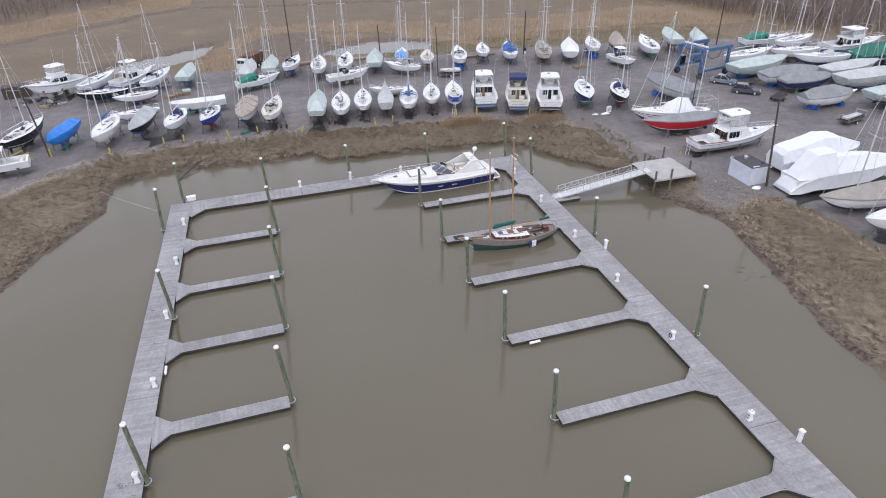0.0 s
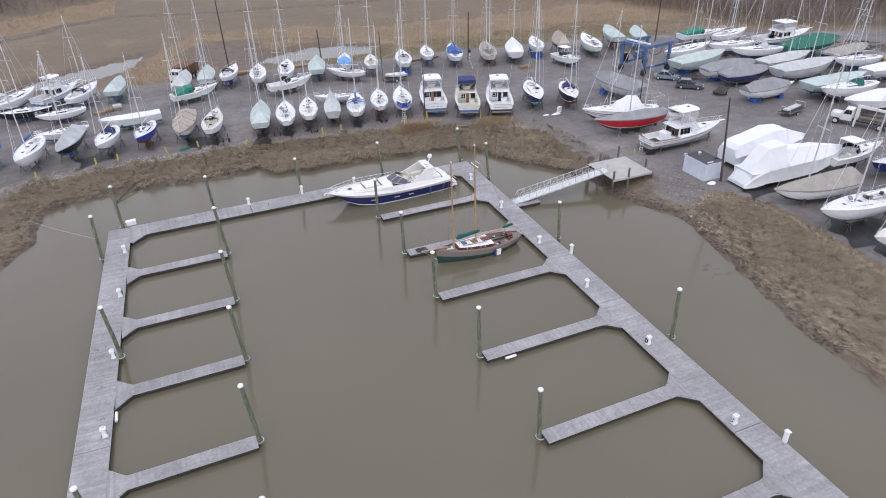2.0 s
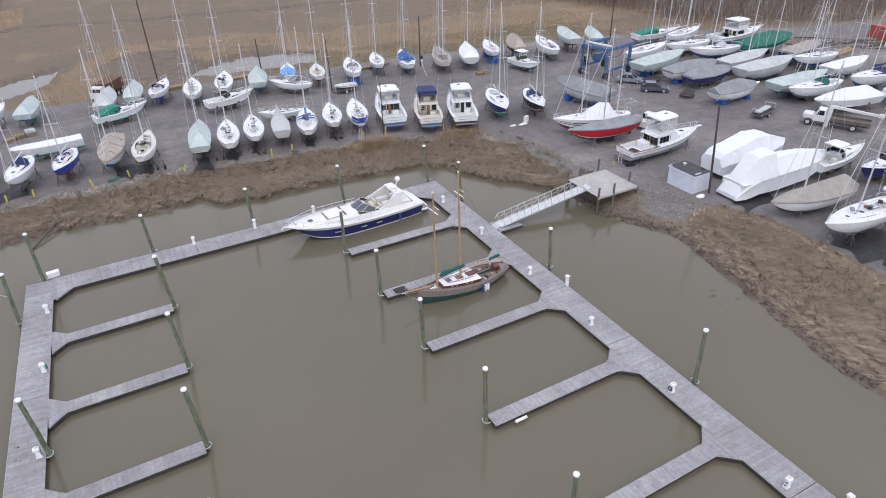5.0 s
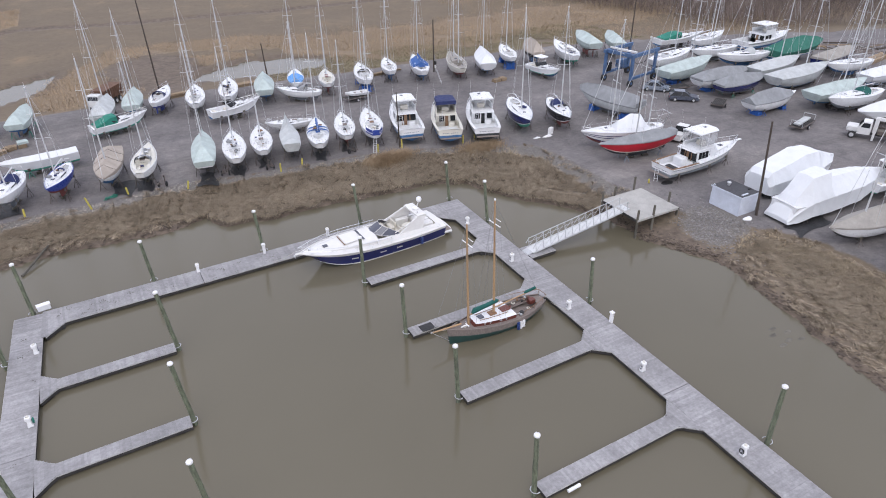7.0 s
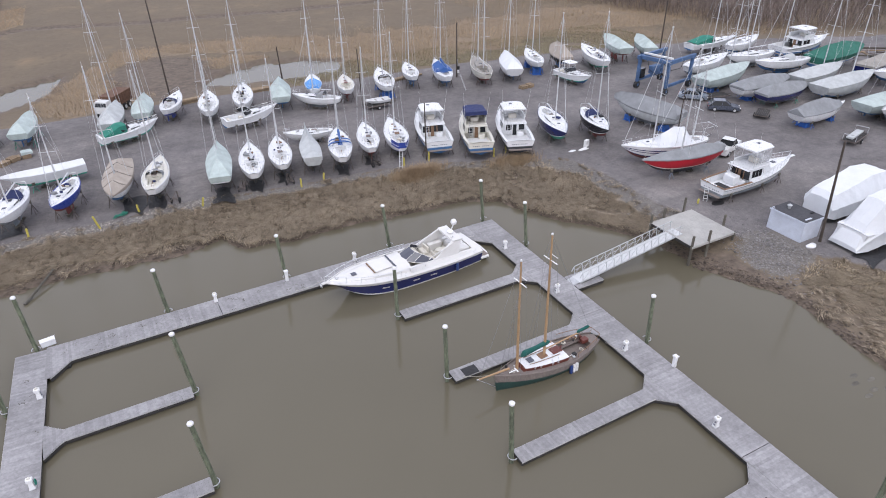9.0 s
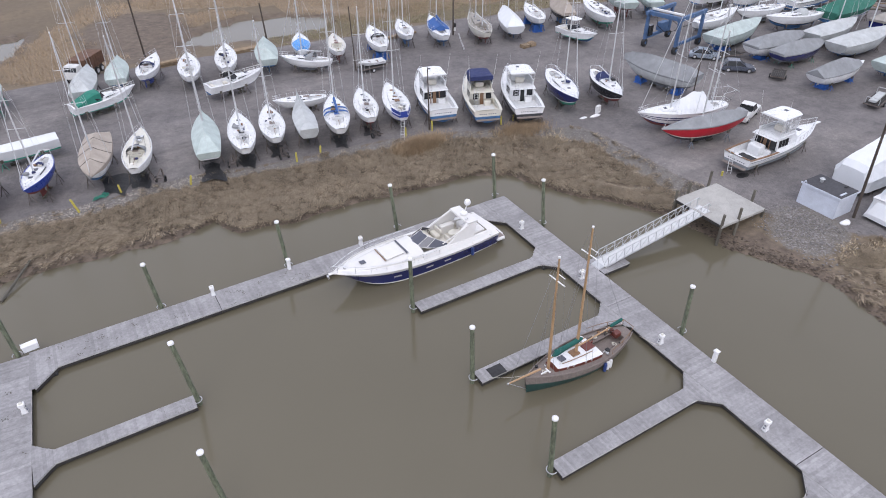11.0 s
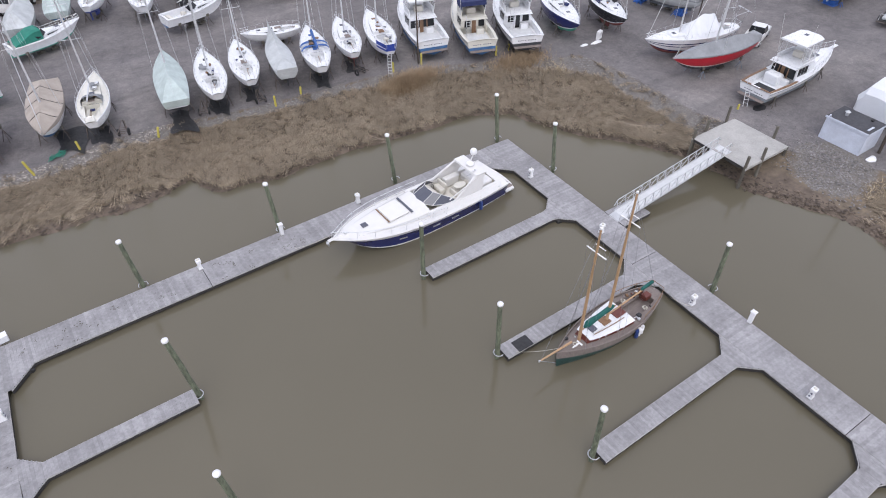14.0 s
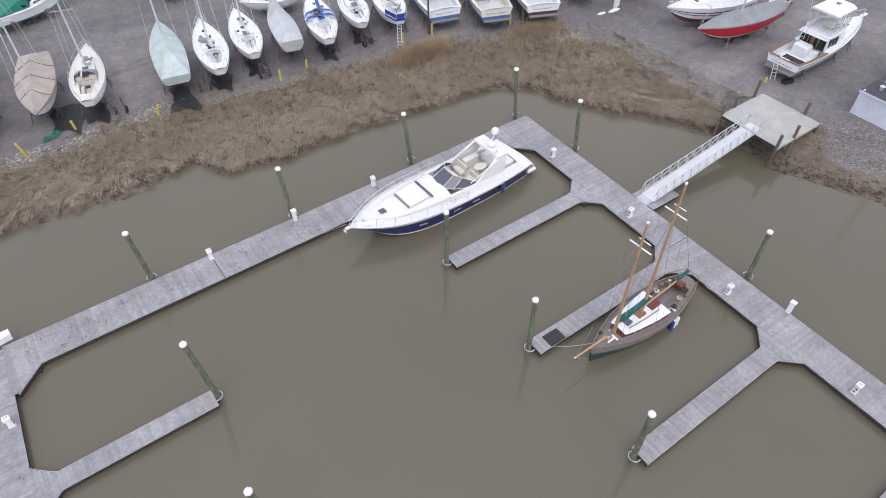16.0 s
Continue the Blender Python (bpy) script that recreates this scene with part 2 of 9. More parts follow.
# ---- mesh helpers ----
class Geo:
    """Vertices and faces of one part."""

    def __init__(self):
        self.v, self.f = [], []

    def add(self, verts, faces):
        k = len(self.v)
        self.v += [tuple(p) for p in verts]
        self.f += [tuple(k + i for i in q) for q in faces]
        return self

    def box(self, cx, cy, cz, sx, sy, sz, rz=0.0, c=0.0):
        """A box with its centre and sizes, and chamfered edges where c is given."""
        hx, hy, hz = sx / 2, sy / 2, sz / 2
        ca, sa = math.cos(radians(rz)), math.sin(radians(rz))
        if c <= 0:
            pts = [(i * hx, j * hy, k * hz) for k in (-1, 1) for j in (-1, 1) for i in (-1, 1)]
            fs = [(0, 2, 3, 1), (4, 5, 7, 6), (0, 1, 5, 4), (2, 6, 7, 3), (0, 4, 6, 2), (1, 3, 7, 5)]
        else:
            c = min(c, hx * 0.9, hy * 0.9, hz * 0.9)
            pts, idx = [], {}
            for i in (-1, 1):
                for j in (-1, 1):
                    for k in (-1, 1):
                        for a in range(3):
                            p = [i * hx, j * hy, k * hz]
                            for b in range(3):
                                if b != a:
                                    p[b] -= (i, j, k)[b] * c
                            idx[i, j, k, a] = len(pts)
                            pts.append(tuple(p))
            fs = []
            for a in range(3):
                b1, b2 = (a + 1) % 3, (a + 2) % 3
                for s in (-1, 1):
                    q = []
                    for u, w in ((-1, -1), (1, -1), (1, 1), (-1, 1)):
                        k = [0, 0, 0]
                        k[a], k[b1], k[b2] = s, u, w
                        q.append(idx[(*k, a)])
                    fs.append(tuple(q) if s > 0 else tuple(reversed(q)))
                for u in (-1, 1):
                    for w in (-1, 1):
                        k0, k1 = [0, 0, 0], [0, 0, 0]
                        k0[a], k0[b1], k0[b2] = -1, u, w
                        k1[a], k1[b1], k1[b2] = 1, u, w
                        q = (idx[(*k0, b1)], idx[(*k1, b1)], idx[(*k1, b2)], idx[(*k0, b2)])
                        fs.append(q if u * w > 0 else tuple(reversed(q)))
            for i in (-1, 1):
                for j in (-1, 1):
                    for k in (-1, 1):
                        q = (idx[i, j, k, 0], idx[i, j, k, 1], idx[i, j, k, 2])
                        fs.append(q if i * j * k > 0 else tuple(reversed(q)))
        return self.add([(cx + ca * x - sa * y, cy + sa * x + ca * y, cz + z) for x, y, z in pts], fs)

    def tube(self, pts, r, n=6, r1=None, cap=True):
        """A round bar along points, tapering to r1."""
        pts = [Vector(p) for p in pts]
        loops = []
        for i, p in enumerate(pts):
            d = (pts[min(i + 1, len(pts) - 1)] - pts[max(i - 1, 0)]).normalized()
            a = d.cross(Vector((0, 0, 1)) if abs(d.z) < 0.9 else Vector((1, 0, 0))).normalized()
            b = d.cross(a)
            rr = r if r1 is None else r + (r1 - r) * i / (len(pts) - 1)
            loops.append([p + rr * (math.cos(t) * a + math.sin(t) * b) for t in [2 * math.pi * k / n for k in range(n)]])
        return self.loft(loops, cap)

    def loft(self, loops, cap=True, closed=True):
        n, m = len(loops), len(loops[0])
        verts = [p for lp in loops for p in lp]
        faces = []
        for i in range(n - 1):
            for j in range(m if closed else m - 1):
                k = (j + 1) % m
                faces.append((i * m + j, i * m + k, (i + 1) * m + k, (i + 1) * m + j))
        if cap:
            faces.append(tuple(reversed(range(m))))
            faces.append(tuple(range((n - 1) * m, n * m)))
        return self.add(verts, faces)

    def disc(self, cx, cy, cz, r, h, n=12, r1=None):
        return self.tube([(cx, cy, cz), (cx, cy, cz + h)], r, n, r1)


def mesh_of(name, geo, material, smooth=True):
    me = bpy.data.meshes.new(name)
    me.from_pydata(geo.v, [], geo.f)
    me.materials.append(material)
    bm = bmesh.new()
    bm.from_mesh(me)
    bmesh.ops.recalc_face_normals(bm, faces=bm.faces)
    bm.to_mesh(me)
    bm.free()
    if smooth:
        me.polygons.foreach_set("use_smooth", [True] * len(me.polygons))
        me.set_sharp_from_angle(angle=radians(38))
    return me


def part(name, geo, material, parent, label="", smooth=True):
    ob = new(name, mesh_of(name, geo, material, smooth))
    ob.parent = parent
    if label:
        tagged(ob, label)
    return ob


def thing(name, x, y, z, yaw, label, category, group="", kind=""):
    e = new(name)
    e.empty_display_size = 0.3
    e.matrix_world = pose(x, y, z, 0, 0, yaw)
    return tagged(e, label, category, group, kind)


# ---- plan of the shore ----
YARD_Z = 1.6
SHORE = np.array([(-60, -80), (-38, 40), (-31, 58), (-27.8, 64.4), (-25.9, 70), (-22.8, 75.6), (-20, 80), (-20.2, 85), (-19.5, 89), (-16, 90.3), (-12, 90.2), (-7.4, 91), (-1, 90), (4, 89.8), (7.2, 91.2), (8.7, 88), (14.2, 86.8)]
                 + [(20, 87.2), (26, 86.2), (34.7, 85.9), (38, 83.7), (40, 79.4), (41.4, 76), (44.3, 73), (46.3, 70), (47.2, 67.8), (47.4, 64.3), (47.6, 61.7), (49.2, 58.3), (50.3, 55.5), (50.7, 52.5), (50.2, 49.8)]
                 + [(49.1, 45.8), (48.3, 41), (46.8, 36.3), (46, 32.2), (45.8, 29), (46, 10), (52, -80)], float)
YARD = np.array([(-48, 60), (-44, 78), (-32.9, 87.1), (-27.9, 91.9), (-22.2, 97.3), (-16.2, 98.1), (-8, 98.8), (-3, 98), (3.2, 98.9), (9.5, 98.5), (15.8, 97), (22.9, 96.4), (28.8, 95.8), (37.4, 93.4), (44, 90.3), (50.7, 87)]
                + [(51.8, 82.8), (51.8, 78), (51.6, 71.9), (52.4, 68), (53.5, 62), (56, 57.5), (58.8, 54), (60.5, 50), (60.6, 44.7), (60, 38), (59.5, 33.7), (58, 10), (64, -80), (230, -80), (230, 90), (165, 101), (150, 108), (138, 114)]
                + [(119, 121.5), (104, 127), (88, 131), (60, 135), (35, 136), (10, 139), (-12, 138), (-36, 142), (-70, 148), (-90, 100)], float)


def inside(poly, x, y):
    hit = np.zeros(np.shape(x), bool)
    px, py = poly[:, 0], poly[:, 1]
    j = len(poly) - 1
    for i in range(len(poly)):
        if py[i] != py[j]:
            c = ((py[i] > y) != (py[j] > y)) & (x < (px[j] - px[i]) * (y - py[i]) / (py[j] - py[i]) + px[i])
            hit ^= c
        j = i
    return hit


def away(poly, x, y, closed=True):
    best = np.full(np.shape(x), 1e9)
    n = len(poly)
    for i in range(n if closed else n - 1):
        a, b = poly[i], poly[(i + 1) % n]
        d = b - a
        t = np.clip(((x - a[0]) * d[0] + (y - a[1]) * d[1]) / (d @ d), 0, 1)
        best = np.minimum(best, np.hypot(x - a[0] - t * d[0], y - a[1] - t * d[1]))
    return best


def ripple(x, y, s, k=0.0):
    """Smooth uneven field, about -1 to 1."""
    return (np.sin(x / s + 1.3 * np.sin(y / s * 0.7 + k)) + np.sin(y / s * 1.1 + 1.7 * np.sin(x / s * 0.6 + 2 + k)) + np.sin((x + y) / s * 1.9 + k)) / 3


POND_A = np.array([(-37, 145.5), (-33, 150), (-27.4, 158.5), (-18, 164), (-6.5, 170.6), (-7.5, 164), (-9, 158), (-15, 152.5), (-23, 148), (-30, 145)], float)
POND_B = np.array([(15, 149), (22, 147), (33, 144.5), (41, 146), (45, 153), (38, 159), (28, 160), (19, 155)], float)
CREEK = np.array([(-90, 158), (-57, 185), (-41, 201), (-15, 222), (14, 215), (48, 211), (90, 208), (140, 218)], float)


def ground_at(x, y):
    x, y = np.asarray(x, float), np.asarray(y, float)
    xs = x + 0.3 * ripple(x, y, 1.7) + 0.2 * ripple(x, y, 0.6, 3)
    ys = y + 0.3 * ripple(x, y, 1.5, 5) + 0.2 * ripple(x, y, 0.7, 1)
    d = away(SHORE, xs, ys, False)
    wet = inside(SHORE, xs, ys)
    yard = inside(YARD, x, y)
    dy = away(YARD, x, y)
    r = d / (d + dy + 1e-6)
    z = np.where(d < 0.5, 0.02 + 0.7 * d, 0.37 + 0.25 * np.clip((d - 0.5) / 3, 0, 1)) + (YARD_Z - 0.62) * np.clip((r - 0.45) / 0.55, 0, 1) ** 1.3
    marsh = 0.5 + 0.12 * ripple(x, y, 9) + np.clip(1 - dy / 10, 0, 1) * 0.9
    z = np.where((y > 108) | (x < -48), marsh, z)
    z = z + np.where(yard, 0, 0.07 * ripple(x, y, 1.1) * np.clip(d / 2, 0, 1))
    z = np.where(yard, YARD_Z + 0.03 * ripple(x, y, 7), z)
    for pond in (POND_A, POND_B):
        dp = away(pond, xs, ys)
        z = np.where(inside(pond, xs, ys), np.maximum(-0.4, -0.15 * dp), z)
    z = np.where(~yard & (y > 150), z - 0.75 * np.clip(1 - away(CREEK, xs + 3 * ripple(x, y, 6), ys, False) / 1.2, 0, 1), z)
    z = np.where(wet, np.maximum(-1.6, -0.05 - 0.28 * d), z)
    return z, d, wet, yard, dy


def rim_width(x):
    """Width of the stony rim between yard and straw."""
    return np.interp(x, [-40, -20, 0, 36, 45, 49, 52], [2.2, 1.9, 1.7, 1.5, 1.6, 3.0, 4.2])


def reed_belts(rx, ry, fade):
    """Where reeds grow in the marsh; fade, 0 to 1, thins the belts towards their edges."""
    wob = ripple(rx, ry, 7) * 4 + ripple(rx, ry, 2.2, 4) * 2
    belt = (rx > 38) & (ry > 147 + wob - 0.02 * rx) & (ry < 176 + 2 * wob) & (fade < np.clip((182 + wob - ry) / 22, 0.1, 1))
    belt |= np.hypot((rx + 4) / 7, (ry - 150) / 9) < 1 + 0.25 * ripple(rx, ry, 2)
    belt |= np.hypot((rx - 3) / 6, (ry - 151) / 9) < 1 + 0.25 * ripple(rx, ry, 2)
    belt |= np.hypot((rx - 18) / 15, (ry - 164) / 5) < 1 + 0.25 * ripple(rx, ry, 2)
    fringe = np.interp(rx, [-9, -4, 4, 16, 34, 48], [150, 162, 178, 179, 175, 170])
    belt |= (rx > -9) & (rx < 48) & (np.abs(ry - fringe - wob * 0.5) < 6.5) & (fade < 0.85)
    belt |= np.hypot((rx + 3.5) / 6.5, (ry - 152) / 13) < 1 + 0.2 * ripple(rx, ry, 2)
    belt &= ~(np.hypot((rx - 11) / 8.5, (ry - 160) / 13) < 1 + 0.2 * ripple(rx, ry, 2, 3))
    belt |= (rx > 95) & (ry > np.interp(rx, [95, 118, 138, 150, 240], [133, 128, 119, 112, 95]) + wob * 0.6) & (fade < 0.4)
    creek_y = np.interp(rx, CREEK[:, 0], CREEK[:, 1])
    belt |= (rx < -14) & (ry > creek_y + 5 + wob * 0.5) & (ry < creek_y + 34 + wob) & (fade < 0.9)
    return belt


# ---- ground: one sheet to the horizon ----
def axis_steps(lo, a, b, hi, fine):
    mid = list(np.arange(a, b, fine))
    left, right, s, p = [], [], fine, a
    while p > lo:
        s *= 1.22
        p -= s
        left.append(p)
    s, p = fine, b
    right.append(p)
    while p < hi:
        s *= 1.22
        p += s
        right.append(p)
    return np.array(left[::-1] + mid + right)


def two_grades(lo, a0, a, b, b1, hi, fine, mid):
    """Fine steps inside, middling ones round them, and ever longer ones to the horizon."""
    out = axis_steps(lo, a0, b1, hi, mid)
    return np.r_[out[out < a - 0.5 * mid], np.arange(a, b, fine), out[out > b + 0.5 * mid]]


gx, gy = two_grades(-1800, -100, -36, 63, 130, 1800, 0.62, 1.7), two_grades(-1800, 10, 18, 104, 236, 1800, 0.62, 1.7)
XX, YY = np.meshgrid(gx, gy)
ZZ, DD, WET, INYARD, DYARD = ground_at(XX, YY)
nx, ny = len(gx), len(gy)
ground_me = bpy.data.meshes.new("ground")
ids = np.arange(nx * ny).reshape(ny, nx)
quads = np.stack([ids[:-1, :-1], ids[:-1, 1:], ids[1:, 1:], ids[1:, :-1]], -1).reshape(-1, 4)
ground_me.from_pydata(np.stack([XX, YY, ZZ], -1).reshape(-1, 3).tolist(), [], quads.tolist())
ground_me.polygons.foreach_set("use_smooth", [True] * len(ground_me.polygons))
soft_yard = np.clip(np.where(INYARD, 0.5 + DYARD / 2.4, 0.5 - DYARD / 2.4), 0, 1)
rubble = np.clip(1.2 - np.hypot((XX - 54.8) / 4.0, (YY - 58.8) / 4.2), 0, 1) * 1.3
rubble = np.clip(np.maximum(rubble, np.clip(1.25 - DYARD / rim_width(XX), 0, 1) * ~INYARD * (YY > 66) * (YY < 106)), 0, 1)
mud = np.clip(1 - DD / 1.3, 0, 1) * (YY < 108) + np.clip(1 - np.hypot((XX - 49) / 4, (YY - 59) / 6), 0, 1) * 1.4
mud = np.clip(mud, 0, 1)
creek_d = away(CREEK, XX + 3 * ripple(XX, YY, 6), YY, False)
mudflat = np.clip(1.8 - 1.3 * np.hypot((XX - 11) / 10, (YY - 158) / 17), 0, 1)
wetmarsh = np.clip(1 - np.minimum(away(POND_A, XX, YY), away(POND_B, XX, YY)) / 7, 0, 1)
bank = np.clip(DYARD / 1.2, 0, 1) * ~INYARD * (YY < 108) * (XX > -50)
for key, val in (("gravel", soft_yard), ("rubble", rubble), ("bank", bank), ("reed", reed_belts(XX, YY, 0.45) * ~INYARD * (ZZ > 0.12) * 0.75), ("mud", np.maximum(np.maximum(mud, wetmarsh * 0.6 * ~INYARD), np.maximum(mudflat * ~INYARD, np.clip(1.9 - creek_d / 1.6, 0, 1) * (YY > 150))))):
    at = ground_me.attributes.new(key, "FLOAT", "POINT")
    at.data.foreach_set("value", val.astype(np.float32).ravel())


def ground_material():
    m = bpy.data.materials.new("yard_gravel_and_marsh_soil")
    m.use_nodes = True
    n, l = m.node_tree.nodes, m.node_tree.links
    b = n["Principled BSDF"]
    pos = n.new("ShaderNodeNewGeometry").outputs["Position"]

    def tex(s, d=6.0, r=0.65):
        t = n.new("ShaderNodeTexNoise")
        t.inputs["Scale"].default_value, t.inputs["Detail"].default_value, t.inputs["Roughness"].default_value = s, d, r
        l.new(pos, t.inputs["Vector"])
        return t.outputs["Fac"]

    def ramp(fac, stops):
        r = n.new("ShaderNodeValToRGB")
        while len(r.color_ramp.elements) < len(stops):
            r.color_ramp.elements.new(0.5)
        for e, (p, c) in zip(r.color_ramp.elements, stops):
            e.position, e.color = p, rgb(c)
        l.new(fac, r.inputs[0])
        return r.outputs[0]

    def mix(f, a, c):
        x = n.new("ShaderNodeMix")
        x.data_type = "RGBA"
        l.new(f, x.inputs[0])
        l.new(a, x.inputs[6])
        l.new(c, x.inputs[7])
        return x.outputs[2]

    def attr(key):
        a = n.new("ShaderNodeAttribute")
        a.attribute_name = key
        return a.outputs["Fac"]

    def edge(f, amount, s):
        """A mask with a ragged edge."""
        a = n.new("ShaderNodeMath")
        a.operation = "ADD"
        q = n.new("ShaderNodeMapRange")
        q.inputs[3].default_value, q.inputs[4].default_value = -amount, amount
        l.new(tex(s), q.inputs[0])
        l.new(f, a.inputs[0])
        l.new(q.outputs[0], a.inputs[1])
        c = n.new("ShaderNodeMapRange")
        c.inputs[1].default_value, c.inputs[2].default_value = 0.4, 0.6
        l.new(a.outputs[0], c.inputs[0])
        return c.outputs[0]

    gravel = ramp(tex(0.075, 5.0, 0.55), [(0.3, (0.126, 0.117, 0.119)), (0.5, (0.167, 0.156, 0.157)), (0.62, (0.205, 0.191, 0.189)), (0.76, (0.26, 0.241, 0.232))])
    streak = n.new("ShaderNodeTexNoise")
    mp = n.new("ShaderNodeMapping")
    mp.inputs["Scale"].default_value, mp.inputs["Rotation"].default_value = (0.05, 0.5, 1), (0, 0, radians(-14))
    l.new(pos, mp.inputs[0])
    l.new(mp.outputs[0], streak.inputs["Vector"])
    streak.inputs["Scale"].default_value, streak.inputs["Detail"].default_value = 1.0, 5.0
    gravel = mix(ramp(streak.outputs["Fac"], [(0.45, (0, 0, 0)), (0.7, (0.55, 0.55, 0.55))]), gravel, ramp(tex(2.0), [(0.3, (0.1, 0.092, 0.092)), (0.7, (0.155, 0.143, 0.142))]))
    speck = ramp(tex(7.0, 4.0, 0.75), [(0.34, (0.8, 0.8, 0.8)), (0.68, (1.2, 1.2, 1.2))])
    mm = n.new("ShaderNodeMix")
    mm.data_type, mm.blend_type = "RGBA", "MULTIPLY"
    mm.inputs[0].default_value = 1.0
    l.new(gravel, mm.inputs[6])
    l.new(speck, mm.inputs[7])
    gravel = mm.outputs[2]
    # scuffed patches a stride across, pale dust in the wheel tracks
    for s, lo, hi in ((0.55, 0.84, 1.16), (1.9, 0.86, 1.14)):
        mm = n.new("ShaderNodeMix")
        mm.data_type, mm.blend_type = "RGBA", "MULTIPLY"
        mm.inputs[0].default_value = 1.0
        l.new(gravel, mm.inputs[6])
        l.new(ramp(tex(s, 5.0, 0.6), [(0.33, (lo, lo, lo)), (0.67, (hi, hi * 0.99, hi * 0.97))]), mm.inputs[7])
        gravel = mm.outputs[2]
    soil = mix(ramp(tex(0.35), [(0.35, (0, 0, 0)), (0.65, (1, 1, 1))]), ramp(tex(0.05), [(0.35, (0.13, 0.1, 0.068)), (0.55, (0.165, 0.126, 0.083)), (0.7, (0.24, 0.175, 0.105))]), ramp(tex(1.2), [(0.3, (0.11, 0.085, 0.058)), (0.7, (0.18, 0.14, 0.093))]))
    peat = ramp(tex(1.6), [(0.3, (0.105, 0.082, 0.06)), (0.55, (0.17, 0.135, 0.096)), (0.75, (0.25, 0.185, 0.12))])
    soil = mix(edge(attr("bank"), 0.3, 0.8), soil, peat)
    soil = mix(edge(attr("reed"), 0.35, 0.4), soil, ramp(tex(1.5), [(0.3, (0.17, 0.128, 0.084)), (0.7, (0.27, 0.205, 0.135))]))
    mudc = ramp(tex(1.1), [(0.3, (0.085, 0.066, 0.051)), (0.55, (0.145, 0.113, 0.086)), (0.75, (0.205, 0.16, 0.118))])
    stones = ramp(tex(5.5), [(0.33, (0.115, 0.102, 0.09)), (0.5, (0.165, 0.15, 0.133)), (0.6, (0.2, 0.187, 0.172)), (0.72, (0.32, 0.3, 0.275))])
    col = mix(edge(attr("mud"), 0.5, 0.5), soil, mudc)
    col = mix(edge(attr("gravel"), 0.35, 0.6), col, gravel)
    col = mix(edge(attr("rubble"), 0.6, 0.7), col, stones)
    l.new(col, b.inputs["Base Color"])
    b.inputs["Roughness"].default_value = 0.9
    bp = n.new("ShaderNodeBump")
    bp.inputs["Strength"].default_value, bp.inputs["Distance"].default_value = 0.22, 0.04
    l.new(tex(8.0, 5.0), bp.inputs["Height"])
    l.new(bp.outputs[0], b.inputs["Normal"])
    return m


ground_me.materials.append(ground_material())
tagged(new("ground", ground_me), "grey gravel boatyard falling to brown marsh and mud banks", "ground", kind="structure")


# ---- water ----
def water_material():
    m = bpy.data.materials.new("silty_brown_water")
    m.use_nodes = True
    n, l = m.node_tree.nodes, m.node_tree.links
    b = n["Principled BSDF"]
    pos = n.new("ShaderNodeNewGeometry").outputs["Position"]
    t = n.new("ShaderNodeTexNoise")
    t.inputs["Scale"].default_value, t.inputs["Detail"].default_value = 0.03, 4.0
    l.new(pos, t.inputs["Vector"])
    r = n.new("ShaderNodeValToRGB")
    r.color_ramp.elements[0].position, r.color_ramp.elements[0].color = 0.3, (0.116, 0.103, 0.072, 1)
    r.color_ramp.elements[1].position, r.color_ramp.elements[1].color = 0.7, (0.136, 0.121, 0.086, 1)
    l.new(t.outputs["Fac"], r.inputs[0])
    l.new(r.outputs[0], b.inputs["Base Color"])
    b.inputs["Roughness"].default_value = 0.13
    b.inputs["IOR"].default_value = 1.4
    w = n.new("ShaderNodeTexNoise")
    w.inputs["Scale"].default_value, w.inputs["Detail"].default_value = 2.2, 4.0
    l.new(pos, w.inputs["Vector"])
    big = n.new("ShaderNodeTexNoise")
    big.inputs["Scale"].default_value, big.inputs["Detail"].default_value = 0.08, 3.0
    l.new(pos, big.inputs["Vector"])
    ml = n.new("ShaderNodeMath")
    ml.operation = "MULTIPLY"
    l.new(w.outputs["Fac"], ml.inputs[0])
    l.new(big.outputs["Fac"], ml.inputs[1])
    bp = n.new("ShaderNodeBump")
    bp.inputs["Strength"].default_value, bp.inputs["Distance"].default_value = 0.12, 0.03
    l.new(ml.outputs[0], bp.inputs["Height"])
    l.new(bp.outputs[0], b.inputs["Normal"])
    return m


water_geo = Geo()
water_geo.add([(-600, -400, 0), (300, -400, 0), (300, 400, 0), (-600, 400, 0)], [(0, 1, 2, 3)])
water = new("water", mesh_of("water", water_geo, water_material(), False))
tagged(water, "still silty brown basin water", "water", kind="structure")

# ---- floating docks ----
DECK = 0.5
BOARD, PITCH = 0.19, 0.2
board_geo = Geo().box(0, 0, -0.02, 1, 1, 0.04, c=0.003)
BOARD_MESH = mesh_of("plank", board_geo, DOCK_WOOD, False)
PLAT_MESH = mesh_of("plank", board_geo, PLAT_WOOD, False)
plank_jobs = []


